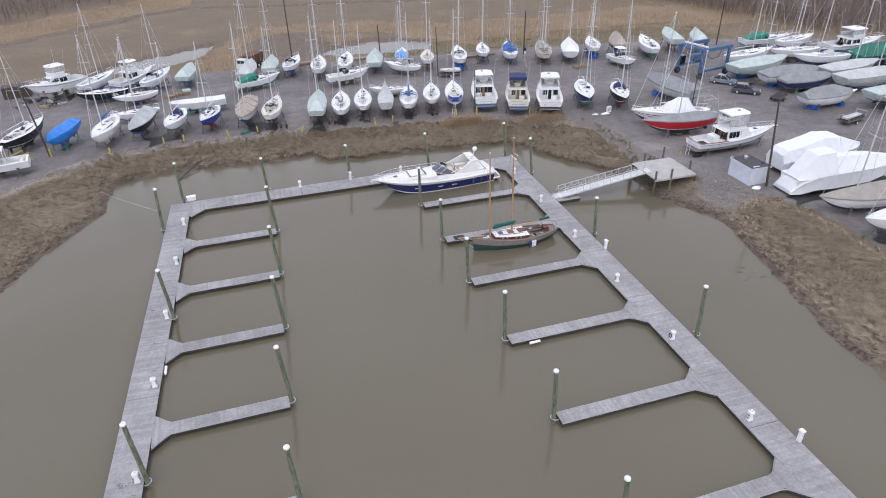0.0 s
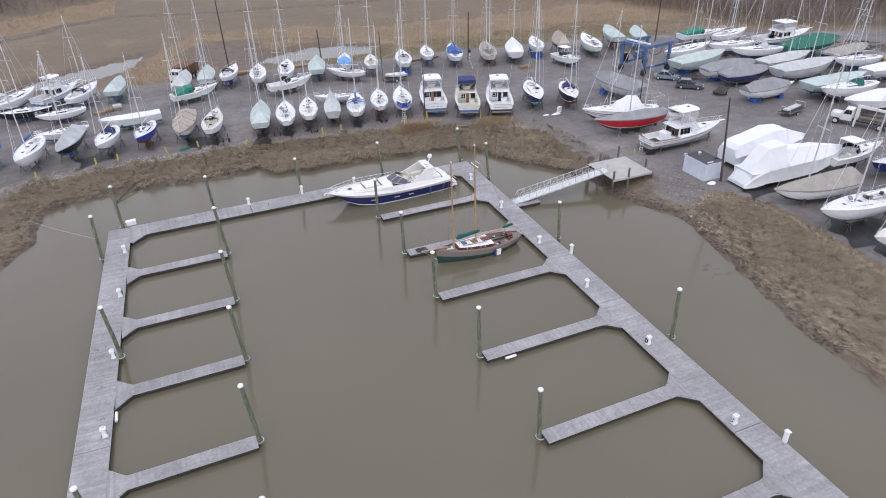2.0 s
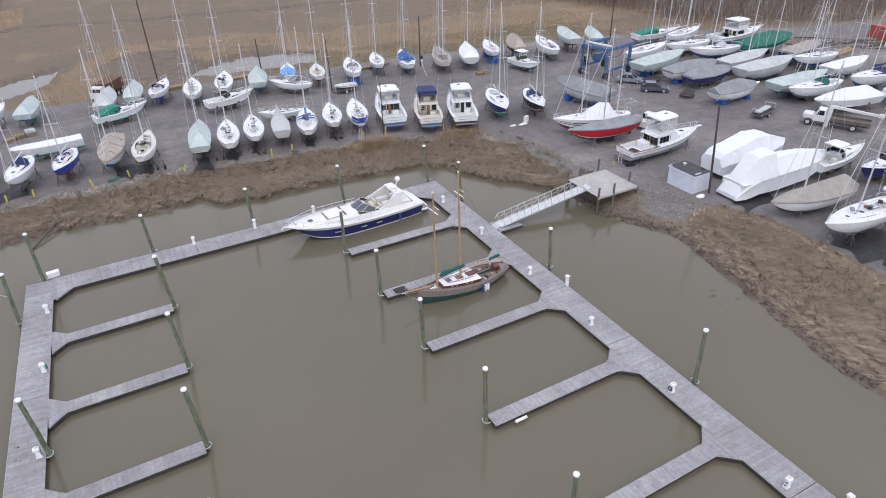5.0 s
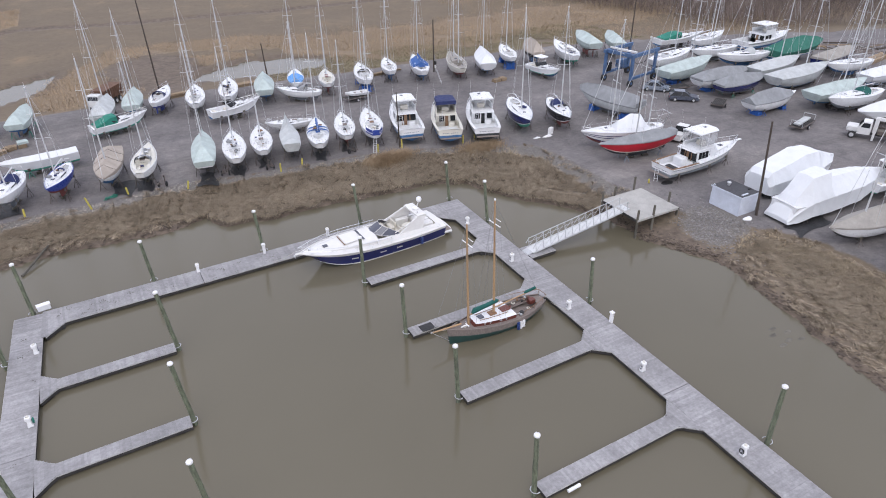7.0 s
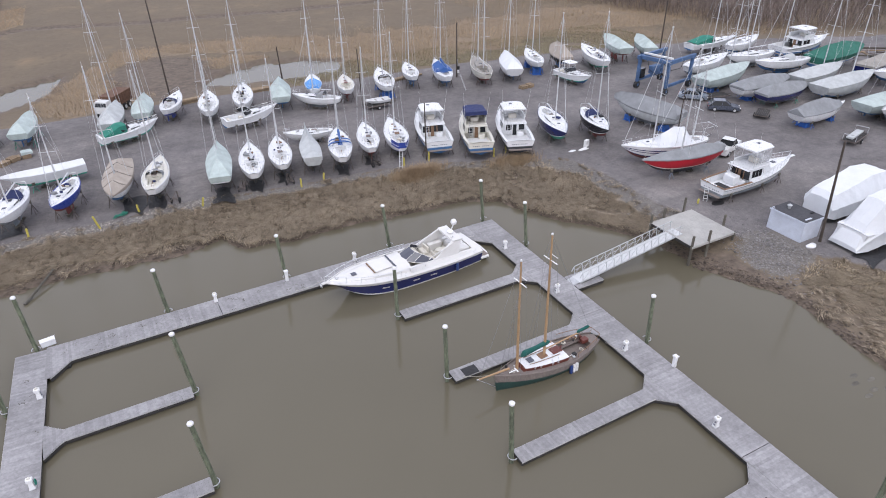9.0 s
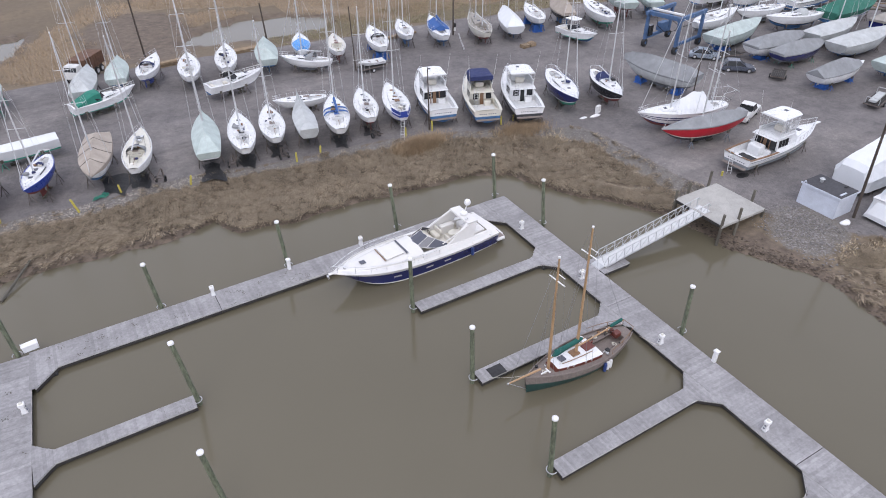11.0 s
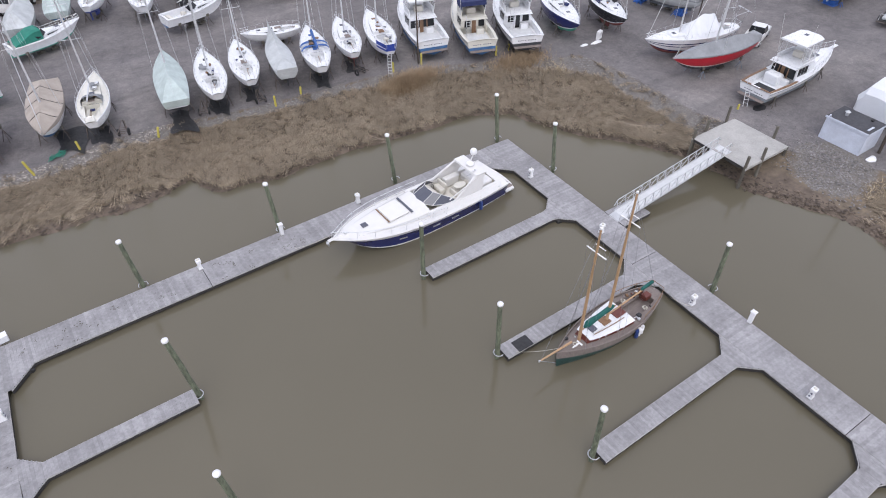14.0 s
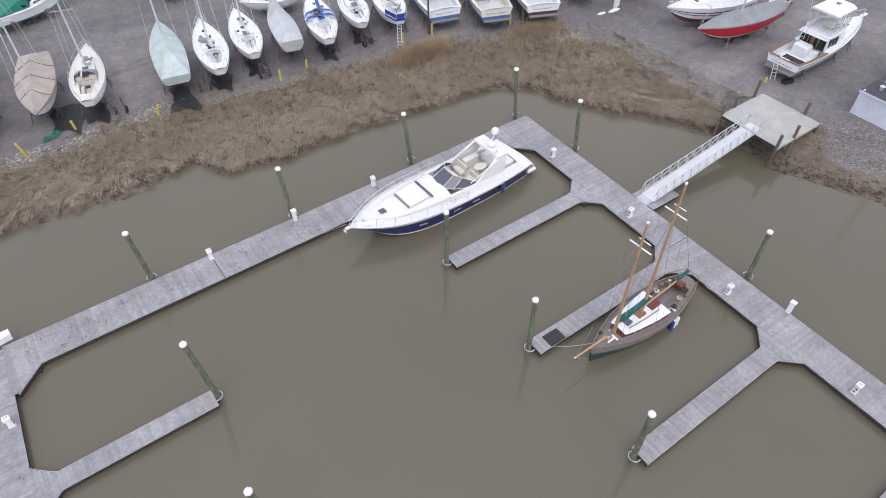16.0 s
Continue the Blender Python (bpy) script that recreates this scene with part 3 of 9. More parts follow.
def dock_strip(name, a, b, half, label, group, z=DECK, mesh=None, ends=True):
    """A floating dock from a to b; half(s) gives its half widths (left, right) at s metres."""
    a, b = Vector(a), Vector(b)
    d = b - a
    length, ang = d.length, math.degrees(math.atan2(d.y, d.x))
    e = thing(name, a.x, a.y, 0, ang, label, "dock", group)
    n = int(length / PITCH)
    for side, nm in ((0, "left_stringer"), (1, "right_stringer")):
        g, lip = Geo(), Geo()
        sg = 1 if side == 0 else -1
        steps = sorted({0.0, length, *[k * 0.4 for k in range(int(length / 0.4) + 1)]})
        loops, lips = [], []
        for s in steps:
            w = half(s)[side] - 0.02
            y = sg * w
            loops.append([(s, y, z - 0.045), (s, y, z - 0.4), (s, y - sg * 0.09, z - 0.4), (s, y - sg * 0.09, z - 0.045)])
            y2 = sg * (w + 0.045)
            lips.append([(s, y2, z - 0.02), (s, y2, z - 0.1), (s, y2 - sg * 0.042, z - 0.1), (s, y2 - sg * 0.042, z - 0.02)])
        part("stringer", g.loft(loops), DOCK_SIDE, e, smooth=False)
        part("rub_strip", lip.loft(lips), DOCK_EDGE, e, "pale bleached rub strip", smooth=False)
    for s in (0.06, length - 0.06) if ends else ():
        w = half(s)
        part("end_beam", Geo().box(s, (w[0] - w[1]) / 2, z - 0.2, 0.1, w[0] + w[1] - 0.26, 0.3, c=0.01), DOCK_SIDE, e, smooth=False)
    k = 0.9
    while k < length - 0.6:
        w = half(k)
        part("float", Geo().box(k, (w[0] - w[1]) / 2, z - 0.48, 1.1, (w[0] + w[1]) * 0.8, 0.5, c=0.06), FLOAT_BLACK, e)
        k += 2.4
    plank_jobs.append((e, n, length, half, z, mesh or BOARD_MESH))
    return e


def lay_planks():
    """Each deck board is a part of its dock."""
    rng = random.Random(4)
    for e, n, length, half, z, me in plank_jobs:
        step = length / n
        for k in range(n):
            s = (k + 0.5) * step
            w = half(s)
            o = new("plank", me)
            o.parent = e
            o.matrix_basis = Matrix.Translation((s, (w[0] - w[1]) / 2 + rng.uniform(-0.012, 0.012), z + rng.uniform(-0.004, 0.004))) @ Matrix.Diagonal((step - 0.003, w[0] + w[1], 1, 1))


def finger_half(length, root=1.25, grow=1.15, w=0.6):
    """Narrow finger that splays out where it meets the walkway, at its far end."""
    return lambda s: (w + grow * min(1, max(0, (s - length + root) / root)),) * 2


def right_in(y):
    return 31.0 + 0.0165 * (y - 23)


def left_in(y):
    return -11.55 + 0.0425 * (y - 33)


def flat(w):
    return lambda s: (w, w)


# main walkways, in sections of a jointed float
W_R, W_L, W_B = 1.32, 1.2, 1.34
ys = [8.0, 25.5, 43.0, 60.5, 79.6]
for y0, y1 in zip(ys, ys[1:]):
    dock_strip("walkway", (right_in(y0) + W_R, y0 + 0.02, 0), (right_in(y1) + W_R, y1 - 0.02, 0), flat(W_R), "long weathered grey board walkway floating on the basin", "floating walkways")
ys = [8.0, 25.5, 43.0, 60.5, 78.85]
for y0, y1 in zip(ys, ys[1:]):
    dock_strip("walkway", (left_in(y0) - W_L, y0 + 0.02, 0), (left_in(y1) - W_L, y1 - 0.02, 0), flat(W_L), "long weathered grey board walkway floating on the basin", "floating walkways")


def back_half(s, x0, splay_left, splay_right):
    x = x0 + s
    r = W_B + 1.6 * max(0, 1 - (x - (-9.55)) / 1.6) * splay_left + 1.7 * max(0, 1 - (31.85 - x) / 1.7) * splay_right
    return (W_B, r)


xs = [-9.58, 4.2, 18.0, 31.88]
for k, (x0, x1) in enumerate(zip(xs, xs[1:])):
    yb = lambda x: 77.66 + 0.0135 * (x + 9)
    dock_strip("walkway", (x0 + 0.02, yb(x0), 0), (x1 - 0.02, yb(x1), 0), (lambda s, x0=x0, k=k: back_half(s, x0, k == 0, k == 2)), "weathered grey board walkway along the bank side of the basin", "floating walkways")

# bridging board over the wedge between the back and left walkways
bridge = Geo()
bridge.loft([[(left_in(y) - 0.12, y, DECK + z), (-9.48, y, DECK + z)] for y, z in ((74.75, 0.012), (79.0, 0.012))], cap=False, closed=False)
bridge.loft([[(left_in(y) - 0.12, y, DECK - 0.03), (-9.48, y, DECK - 0.03)] for y in (79.0, 74.75)], cap=False, closed=False)
for y0, y1 in ((74.75, 74.75), (79.0, 79.0)):
    bridge.add([(left_in(y0) - 0.12, y0, DECK - 0.03), (-9.48, y0, DECK - 0.03), (-9.48, y0, DECK + 0.012), (left_in(y0) - 0.12, y0, DECK + 0.012)], [(0, 1, 2, 3)])
tagged(new("bridging_board", mesh_of("bridging_board", bridge, DOCK_WOOD, False)), "weathered board bridging two floating walkways", "board")

# mussel shells and droppings strewn on the boards
rl = random.Random(17)
litter = Geo()
for k in range(46):
    if k % 3:
        cx, cy = rl.uniform(-9, 12), rl.uniform(76.7, 78.6)
    else:
        cy = rl.uniform(30, 76)
        cx = left_in(cy) - rl.uniform(0.3, 2.1)
    for j in range(rl.randint(3, 9)):
        litter.disc(cx + rl.gauss(0, 0.16), cy + rl.gauss(0, 0.12), DECK + 0.003, rl.uniform(0.015, 0.05), 0.018, 6)
tagged(new("shell_litter", mesh_of("shell_litter", litter, PILE_DARK, False)), "dark mussel shell litter dropped on the walkway boards", "shells", kind="stuff")

# finger piers
FINGERS_R = (21.0, 30.87, 40.78, 50.48, 59.5, 68.6)
FINGERS_L = (29.2, 38.95, 48.7, 58.15, 67.6)
for y in FINGERS_R:
    L = right_in(y) - 18.2 - 0.03
    dock_strip("finger_pier", (18.2, y - 0.05, 0), (18.2 + L, y, 0), finger_half(L), "narrow grey board finger pier with splayed root", "finger piers")
for y in FINGERS_L:
    tip = -1.15 + 0.0425 * (y - 38.95)
    L = tip - left_in(y) - 0.03
    dock_strip("finger_pier", (tip, y + 0.1, 0), (tip - L, y, 0), finger_half(L), "narrow grey board finger pier with splayed root", "finger piers")
# small landing float under the gangway's foot
dock_strip("landing_float", (34.42, 65.15, 0), (37.5, 65.15, 0), flat(1.1), "small grey board landing float beside the walkway", "")


# ---- mooring piles with white caps and guide hoops ----
def pile(x, y, h, hoop=None, lean=(0, 0), wood=None):
    e = thing("mooring_pile", x, y, 0, 0, "green-stained round timber pile with a white cap", "pile", "mooring piles")
    loops = []
    rr = random.Random(int(x * 31 + y * 17))
    for k in range(9):
        z = -2.0 + (h + 2.0) * k / 8
        r = 0.19 - 0.035 * k / 8
        ox, oy = lean[0] * z / h + rr.uniform(-0.012, 0.012), lean[1] * z / h + rr.uniform(-0.012, 0.012)
        loops.append([(ox + r * math.cos(t), oy + r * math.sin(t), z) for t in [math.pi / 5 * q for q in range(10)]])
    part("shaft", Geo().loft(loops), wood or PILE_WOOD, e)
    cx, cy = lean
    cap = Geo().loft([[(cx + r * math.cos(t), cy + r * math.sin(t), z) for t in [math.pi / 6 * q for q in range(12)]] for r, z in ((0.2, h - 0.12), (0.21, h - 0.02), (0.19, h + 0.03), (0.02, h + 0.13))])
    part("cap", cap, PLASTIC_WHITE, e, "white cone cap")
    if hoop is not None:
        a = radians(hoop)
        pts = [(0.34 * math.cos(a + t) - 0.1 * math.cos(a), 0.34 * math.sin(a + t) - 0.1 * math.sin(a), DECK + 0.03) for t in [radians(q) for q in range(-110, 111, 20)]]
        part("guide_hoop", Geo().tube(pts, 0.035, 6), GALV, e, "galvanised guide hoop")
    return e


for y, h, dx in zip(FINGERS_R, (5.3, 5.25, 5.65, 5.6, 5.5, 5.5), (-0.38, -0.2, -0.16, -0.24, -0.12, -0.07)):
    pile(17.85, y + 0.1, h, 180, (dx, 0))
for y, h, dx in zip(FINGERS_L, (5.8, 6.05, 6.1, 6.1, 6.2), (-0.22, -0.45, -0.45, -0.45, -0.5)):
    pile(-0.92 + 0.0425 * (y - 38.95), y + 0.1, h, 0, (dx, 0))
for x, y, h, hp, dx in ((34.35, 36.2, 5.65, 0, -0.22), (34.75, 55.4, 5.0, 0, -0.26), (35.0, 73.4, 5.4, 0, -0.5), (33.9, 80.3, 5.3, 90, -0.4), (22.3, 80.25, 5.25, 90, -0.5), (11.0, 79.7, 5.2, 90, -0.33), (0.0, 79.55, 4.95, 90, -0.28), (-10.5, 79.3, 5.8, 90, -0.06)):
    pile(x, y, h, hp, (dx, 0))
pile(-12.55, 72.3, 5.7, 180, (0.25, 0))
pile(-10.4, 53.6, 5.85, 0, (-0.3, 0))
pile(-11.2, 34.2, 6.1, 0, (-0.19, 0))


# ---- power pedestals and lamp posts ----
def pedestal(x, y, yaw, slim=False):
    lab = "slim white power pedestal on the dock edge" if slim else "white plastic power and water pedestal on the dock"
    e = thing("power_pedestal", x, y, DECK + 0.004, yaw, lab, "pedestal", "power pedestals")
    if slim:
        part("body", Geo().box(0, 0, 0.5, 0.26, 0.3, 1.0, c=0.03), PLASTIC_WHITE, e)
        part("cover_plate", Geo().box(0.135, 0, 0.55, 0.02, 0.16, 0.5, c=0.004), BARS, e, "dark recessed socket panel")
        part("head", Geo().loft([[(sx * a, sy * b, z) for sx, sy in ((-1, -1), (1, -1), (1, 1), (-1, 1))] for a, b, z in ((0.17, 0.19, 1.004), (0.18, 0.2, 1.1), (0.08, 0.1, 1.2))]), PLASTIC_WHITE, e)
        return e
    part("base", Geo().box(0, 0, 0.03, 0.4, 0.36, 0.06, c=0.01), GALV, e)
    loops = [[(sx * a, sy * b, z) for sx, sy in ((-1, -1), (1, -1), (1, 1), (-1, 1))] for a, b, z in ((0.2, 0.17, 0.064), (0.15, 0.13, 0.35), (0.13, 0.12, 0.62))]
    part("body", Geo().loft(loops), PLASTIC_WHITE, e)
    part("head", Geo().box(0, 0, 0.78, 0.42, 0.36, 0.3, c=0.05), PLASTIC_WHITE, e)
    part("lamp_lens", Geo().disc(0, 0, 0.934, 0.12, 0.08, 10, 0.09), GELCOAT2, e, "frosted lamp lens")
    for s in (-1, 1):
        part("socket_panel", Geo().box(0.2, s * 0.02, 0.42 + s * 0.13, 0.05, 0.12, 0.12, c=0.01), BARS, e)
    return e


for y in (26.2, 36.2, 45.8, 55.2, 64.5, 73.5):
    pedestal(right_in(y) + 0.55, y, 180)
pedestal(33.55, 23.4, 0, True)
pedestal(34.05, 51.8, 0, True)
for y in (34.4, 44.1, 53.6, 63.5, 72.6):
    pedestal(left_in(y) - 0.35, y, 0)
pedestal(4.1, 78.75, 90)
pedestal(10.85, 78.9, 90, True)
pedestal(17.9, 79.05, 90)


# hose coils hang on two pedestals
def hose(x, y, z, material, label):
    g = Geo()
    pts = [(0.02 * math.sin(k), 0.17 * math.cos(k * 0.55), 0.2 * math.sin(k * 0.55)) for k in range(46)]
    g.tube(pts, 0.03, 5)
    e = new("coiled_hose", mesh_of("coiled_hose", g, material))
    e.matrix_world = pose(x, y, z)
    tagged(e, label, "hose")


hose(right_in(36.2) + 0.29, 36.2, DECK + 0.5, RUBBER, "black rubber hose coiled on a pedestal")
hose(left_in(63.5) - 0.08, 63.5, DECK + 0.5, CANVAS_TEAL, "green hose coiled on a pedestal")

# dock box and bench at the corner of the left walkway
e = thing("dock_box", -9.55, 79.4, DECK + 0.004, 8, "white fibreglass dock box on the walkway corner", "dock box")
part("body", Geo().box(0, 0, 0.25, 1.1, 0.5, 0.5, c=0.04), GELCOAT, e)
part("lid", Geo().loft([[(sx * a, sy * b, z) for sx, sy in ((-1, -1), (1, -1), (1, 1), (-1, 1))] for a, b, z in ((0.58, 0.28, 0.504), (0.58, 0.28, 0.56), (0.45, 0.15, 0.64))]), PLASTIC_WHITE, e)

# dark rubber mat on one finger pier
tagged(new("rubber_mat", mesh_of("rubber_mat", Geo().box(19.75, 59.3, DECK + 0.02, 1.25, 0.95, 0.02, c=0.004), RUBBER)), "dark rubber mat lying on the finger pier", "mat")


# low white fenders along the finger piers
def side_fender(x, y, yaw):
    g = Geo().tube([(-0.5, 0, 0), (-0.42, 0, 0), (0.42, 0, 0), (0.5, 0, 0)], 0.12, 8)
    o = new("dock_fender", mesh_of("dock_fender", g, PLASTIC_WHITE))
    o.matrix_world = pose(x, y, DECK - 0.2, 0, 0, yaw)
    tagged(o, "white plastic bumper on the dock side", "fender")


side_fender(20.3, 39.86, 1)
side_fender(left_in(47) + 0.16, 46.2, 90)


# ---- gangway ----
def gangway():
    a, b = Vector((35.0, 65.2, 0.62)), Vector((47.9, 65.2, 2.32))
    d = b - a
    L = math.hypot(d.x, d.z)
    e = new("gangway")
    e.matrix_world = Matrix.Translation(a) @ Euler((0, -math.atan2(d.z, d.x), 0)).to_matrix().to_4x4()
    tagged(e, "dull white aluminium truss gangway with railings", "gangway")
    part("tread_deck", Geo().box(L / 2, 0, 0, L, 1.15, 0.06, c=0.01), DECK_GREY, e, "pale ribbed walking surface")
    part("toe_plate", Geo().loft([[(-0.75, y, z) for y, z in ((-0.55, -0.1), (0.55, -0.1), (0.55, -0.07), (-0.55, -0.07))], [(0.0, y, z) for y, z in ((-0.55, -0.03), (0.55, -0.03), (0.55, 0.03), (-0.55, 0.03))]]), GALV, e)
    for s in (-1, 1):
        y = s * 0.64
        part("bottom_chord", Geo().box(L / 2, y, -0.02, L, 0.09, 0.14, c=0.01), GANG_METAL, e)
        part("handrail", Geo().tube([(0, y, 0.55), (0.35, y, 1.02), (L - 0.3, y, 1.02), (L, y, 0.6)], 0.04, 6), GANG_METAL, e)
        n = 13
        for k in range(n):
            x0, x1 = 0.35 + (L - 0.7) * k / n, 0.35 + (L - 0.7) * (k + 1) / n
            part("post", Geo().box(x0, y, 0.53, 0.05, 0.05, 0.94), GANG_METAL, e)
            part("diagonal", Geo().tube([(x0, y, 0.06), (x1, y, 0.98)], 0.022, 4), GANG_METAL, e)
        part("post", Geo().box(L - 0.35, y, 0.53, 0.05, 0.05, 0.94), GANG_METAL, e)
        part("mid_rail", Geo().tube([(0.35, y + 0.001, 0.55), (L - 0.35, y + 0.001, 0.55)], 0.016, 4), GANG_METAL, e)


gangway()

# ---- fixed landing platform on posts ----
PX0, PX1, PY0, PY1, PZ = 46.9, 52.9, 62.2, 68.0, 2.25
plat = thing("landing_platform", PX0, PY0, 0, 0, "bleached timber landing platform standing on posts", "platform")
for x in (0.1, 3.0, 5.9):
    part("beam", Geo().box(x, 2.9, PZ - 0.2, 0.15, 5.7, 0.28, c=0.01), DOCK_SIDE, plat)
for y in (0.02, 5.78):
    part("fascia", Geo().box(3.0, y, PZ - 0.14, 6.1, 0.06, 0.24, c=0.01), PLAT_WOOD, plat)
for x, y, up in ((0.05, 0.15, 1.15), (2.3, 0.1, 1.2), (0.1, 5.75, 1.0), (0.5, 5.9, 0.0), (5.95, 0.1, 0.0), (2.1, 5.95, 1.1), (5.0, 5.95, 1.6), (6.1, 1.6, 1.25), (6.05, 5.8, 0.0)):
    part("post", Geo().tube([(x, y - 0.0, -1.2), (x, y, PZ - 0.02 + up)], 0.15, 9, 0.13), PILE_DARK, plat)
plank_jobs.append((plat, 29, 6.0, lambda s: (5.8, 0.0), PZ, PLAT_MESH))

# ---- boats: shared forms ----
class Lines:
    """The lines of a hull: stations from stern (u = 0) to bow (u = 1), with x forward."""

    def __init__(self, L, beam, keel_z, sheer_z, kind="sail", stern=0.62, rise=0.22, full=2.7):
        self.L, self.B, self.kz, self.sz, self.kind, self.stern, self.rise, self.full = L, beam / 2, keel_z, sheer_z, kind, stern, rise, full

    def half(self, u):
        m = 0.42 if self.kind == "sail" else 0.3
        if u < m:
            return self.B * (1 - (1 - self.stern) * ((m - u) / m) ** 2)
        p = 2.0 if self.kind == "sail" else self.full
        return max(0.03, self.B * (1 - ((u - m) / (1 - m)) ** p))

    def sheer(self, u):
        return self.sz + self.rise * (self.sz - self.kz) * (max(0, u - 0.3) / 0.7) ** 1.7 + 0.06 * (1 - u) ** 2

    def keel(self, u):
        h = self.sz - self.kz
        if self.kind == "sail":
            return self.kz + h * (0.42 * (max(0, 0.38 - u) / 0.38) ** 1.8 + 0.75 * (max(0, u - 0.55) / 0.45) ** 2.4)
        return self.kz + h * (0.08 * (1 - u) + 0.8 * (max(0, u - 0.55) / 0.45) ** 2.6)

    def at(self, u, v, side=1):
        """A point on the shell: v from the keel (0) to the sheer (1)."""
        zk, zs, b = self.keel(u), self.sheer(u), self.half(u)
        if self.kind == "sail":
            t = v * math.pi / 2
            y, z = b * math.sin(t) ** 0.85, zk + (zs - zk) * (1 - math.cos(t) ** 0.9)
        else:
            c = 0.34
            if v < c:
                y, z = b * 0.84 * (v / c), zk + (zs - zk) * 0.26 * (v / c)
            else:
                q = (v - c) / (1 - c)
                y, z = b * (0.84 + 0.16 * q ** (1 + 1.2 * u)), zk + (zs - zk) * (0.26 + 0.74 * q)
        rake = (0.09 if self.kind == "sail" else 0.13) * self.L
        x = -self.L / 2 + u * self.L - u**5 * rake * (1 - (z - zk) / max(zs - zk, 0.05)) * 0.8
        if self.kind == "sail":
            x += (1 - u) ** 6 * 0.05 * self.L * (1 - v)
        return (x, side * y, z)

    def shell(self, v0, v1, rows, out=0.0, n=22):
        loops = []
        for k in range(n + 1):
            u = k / n
            row = [self.at(u, v0 + (v1 - v0) * j / rows) for j in range(rows, -1, -1)]
            port = [(x, y + out, z) for x, y, z in row]
            star = [(x, -y - out, z) for x, y, z in reversed(row)]
            loops.append((port, star))
        g = Geo()
        if v0 <= 0:
            g.loft([p + s[1:] for p, s in loops], cap=False, closed=False)
        else:
            g.loft([p for p, s in loops], cap=False, closed=False)
            g.loft([s for p, s in loops], cap=False, closed=False)
        return g

    def transom(self, v0=0.0, v1=1.0):
        row = [self.at(0, v0 + (v1 - v0) * j / 8) for j in range(8, -1, -1)]
        if v0 > 0:
            pts = row + [(x, -y, z) for x, y, z in reversed(row)]
            return Geo().add(pts, [tuple(range(len(pts)))])
        pts = [(x, y, z) for x, y, z in row] + [(x, -y, z) for x, y, z in reversed(row[:-1])]
        return Geo().add(pts, [tuple(range(len(pts)))])

    def deck(self, well=None, drop=0.0, n=24, m=8):
        """Deck sheet with a camber; the well (u0, u1, width share) is left open."""
        g, V, F = Geo(), [], []
        us = sorted({k / n for k in range(n + 1)} | ({well[0], well[1]} if well else set()))
        for u in us:
            b, zs = self.half(u) - 0.015, self.sheer(u) - drop
            x = self.at(u, 1)[0]
            for j in range(m + 1):
                q = -1 + 2 * j / m
                if well and abs(abs(q) - well[2]) < 1.0 / m:
                    q = math.copysign(well[2], q)
                V.append((x, b * q, zs + 0.07 * self.B * (1 - q * q)))
        for i in range(len(us) - 1):
            for j in range(m):
                q = abs(-1 + 2 * (j + 0.5) / m)
                if well and well[0] - 1e-6 <= us[i] and us[i + 1] <= well[1] + 1e-6 and q < well[2]:
                    continue
                F.append((i * (m + 1) + j, (i + 1) * (m + 1) + j, (i + 1) * (m + 1) + j + 1, i * (m + 1) + j + 1))
        return g.add(V, F)

    def well(self, u0, u1, share, depth):
        """Cockpit well: sides and floor."""
        g = Geo()
        us = [u0 + (u1 - u0) * k / 6 for k in range(7)]
        top = [(self.at(u, 1)[0], self.half(u) * share, self.sheer(u) + 0.05 * self.B) for u in us]
        ring = top + [(x, -y, z) for x, y, z in reversed(top)]
        low = [(x, y, self.sheer(u0) - depth) for x, y, z in ring]
        k = len(ring)
        return g.add(ring + low, [(i, (i + 1) % k, k + (i + 1) % k, k + i) for i in range(k)] + [tuple(range(k, 2 * k))])

    def rail(self, u0, u1, up, inset=0.05, n=10, side=1):
        pts = []
        for k in range(n + 1):
            u = u0 + (u1 - u0) * k / n
            pts.append((self.at(u, 1)[0], side * max(0.0, self.half(u) - inset), self.sheer(u) + up))
        return pts


def hull_parts(e, ln, topsides, bottom, stripe=None, wl=0.45, deck_mat=None, well=None, depth=0.5, gun=0.05):
    b = part("hull_bottom", ln.shell(0, wl, 5), bottom, e)
    if stripe:
        part("boot_stripe", ln.shell(wl, wl + 0.07, 1), stripe, e)
    part("hull_side", ln.shell(wl + (0.07 if stripe else 0), 1, 4), topsides, e)
    part("transom", ln.transom(wl, 1.0), topsides, e)
    part("lower_transom", ln.transom(0.0, wl), bottom, e)
    part("deck", ln.deck(well), deck_mat or GELCOAT, e)
    if well:
        part("cockpit_well", ln.well(*well, depth), deck_mat or GELCOAT, e)
    g = Geo()
    for s in (-1, 1):
        g.tube(ln.rail(0, 1, 0.02, 0.0, 22, s), gun, 5)
    part("gunwale", g, topsides, e)
    return b


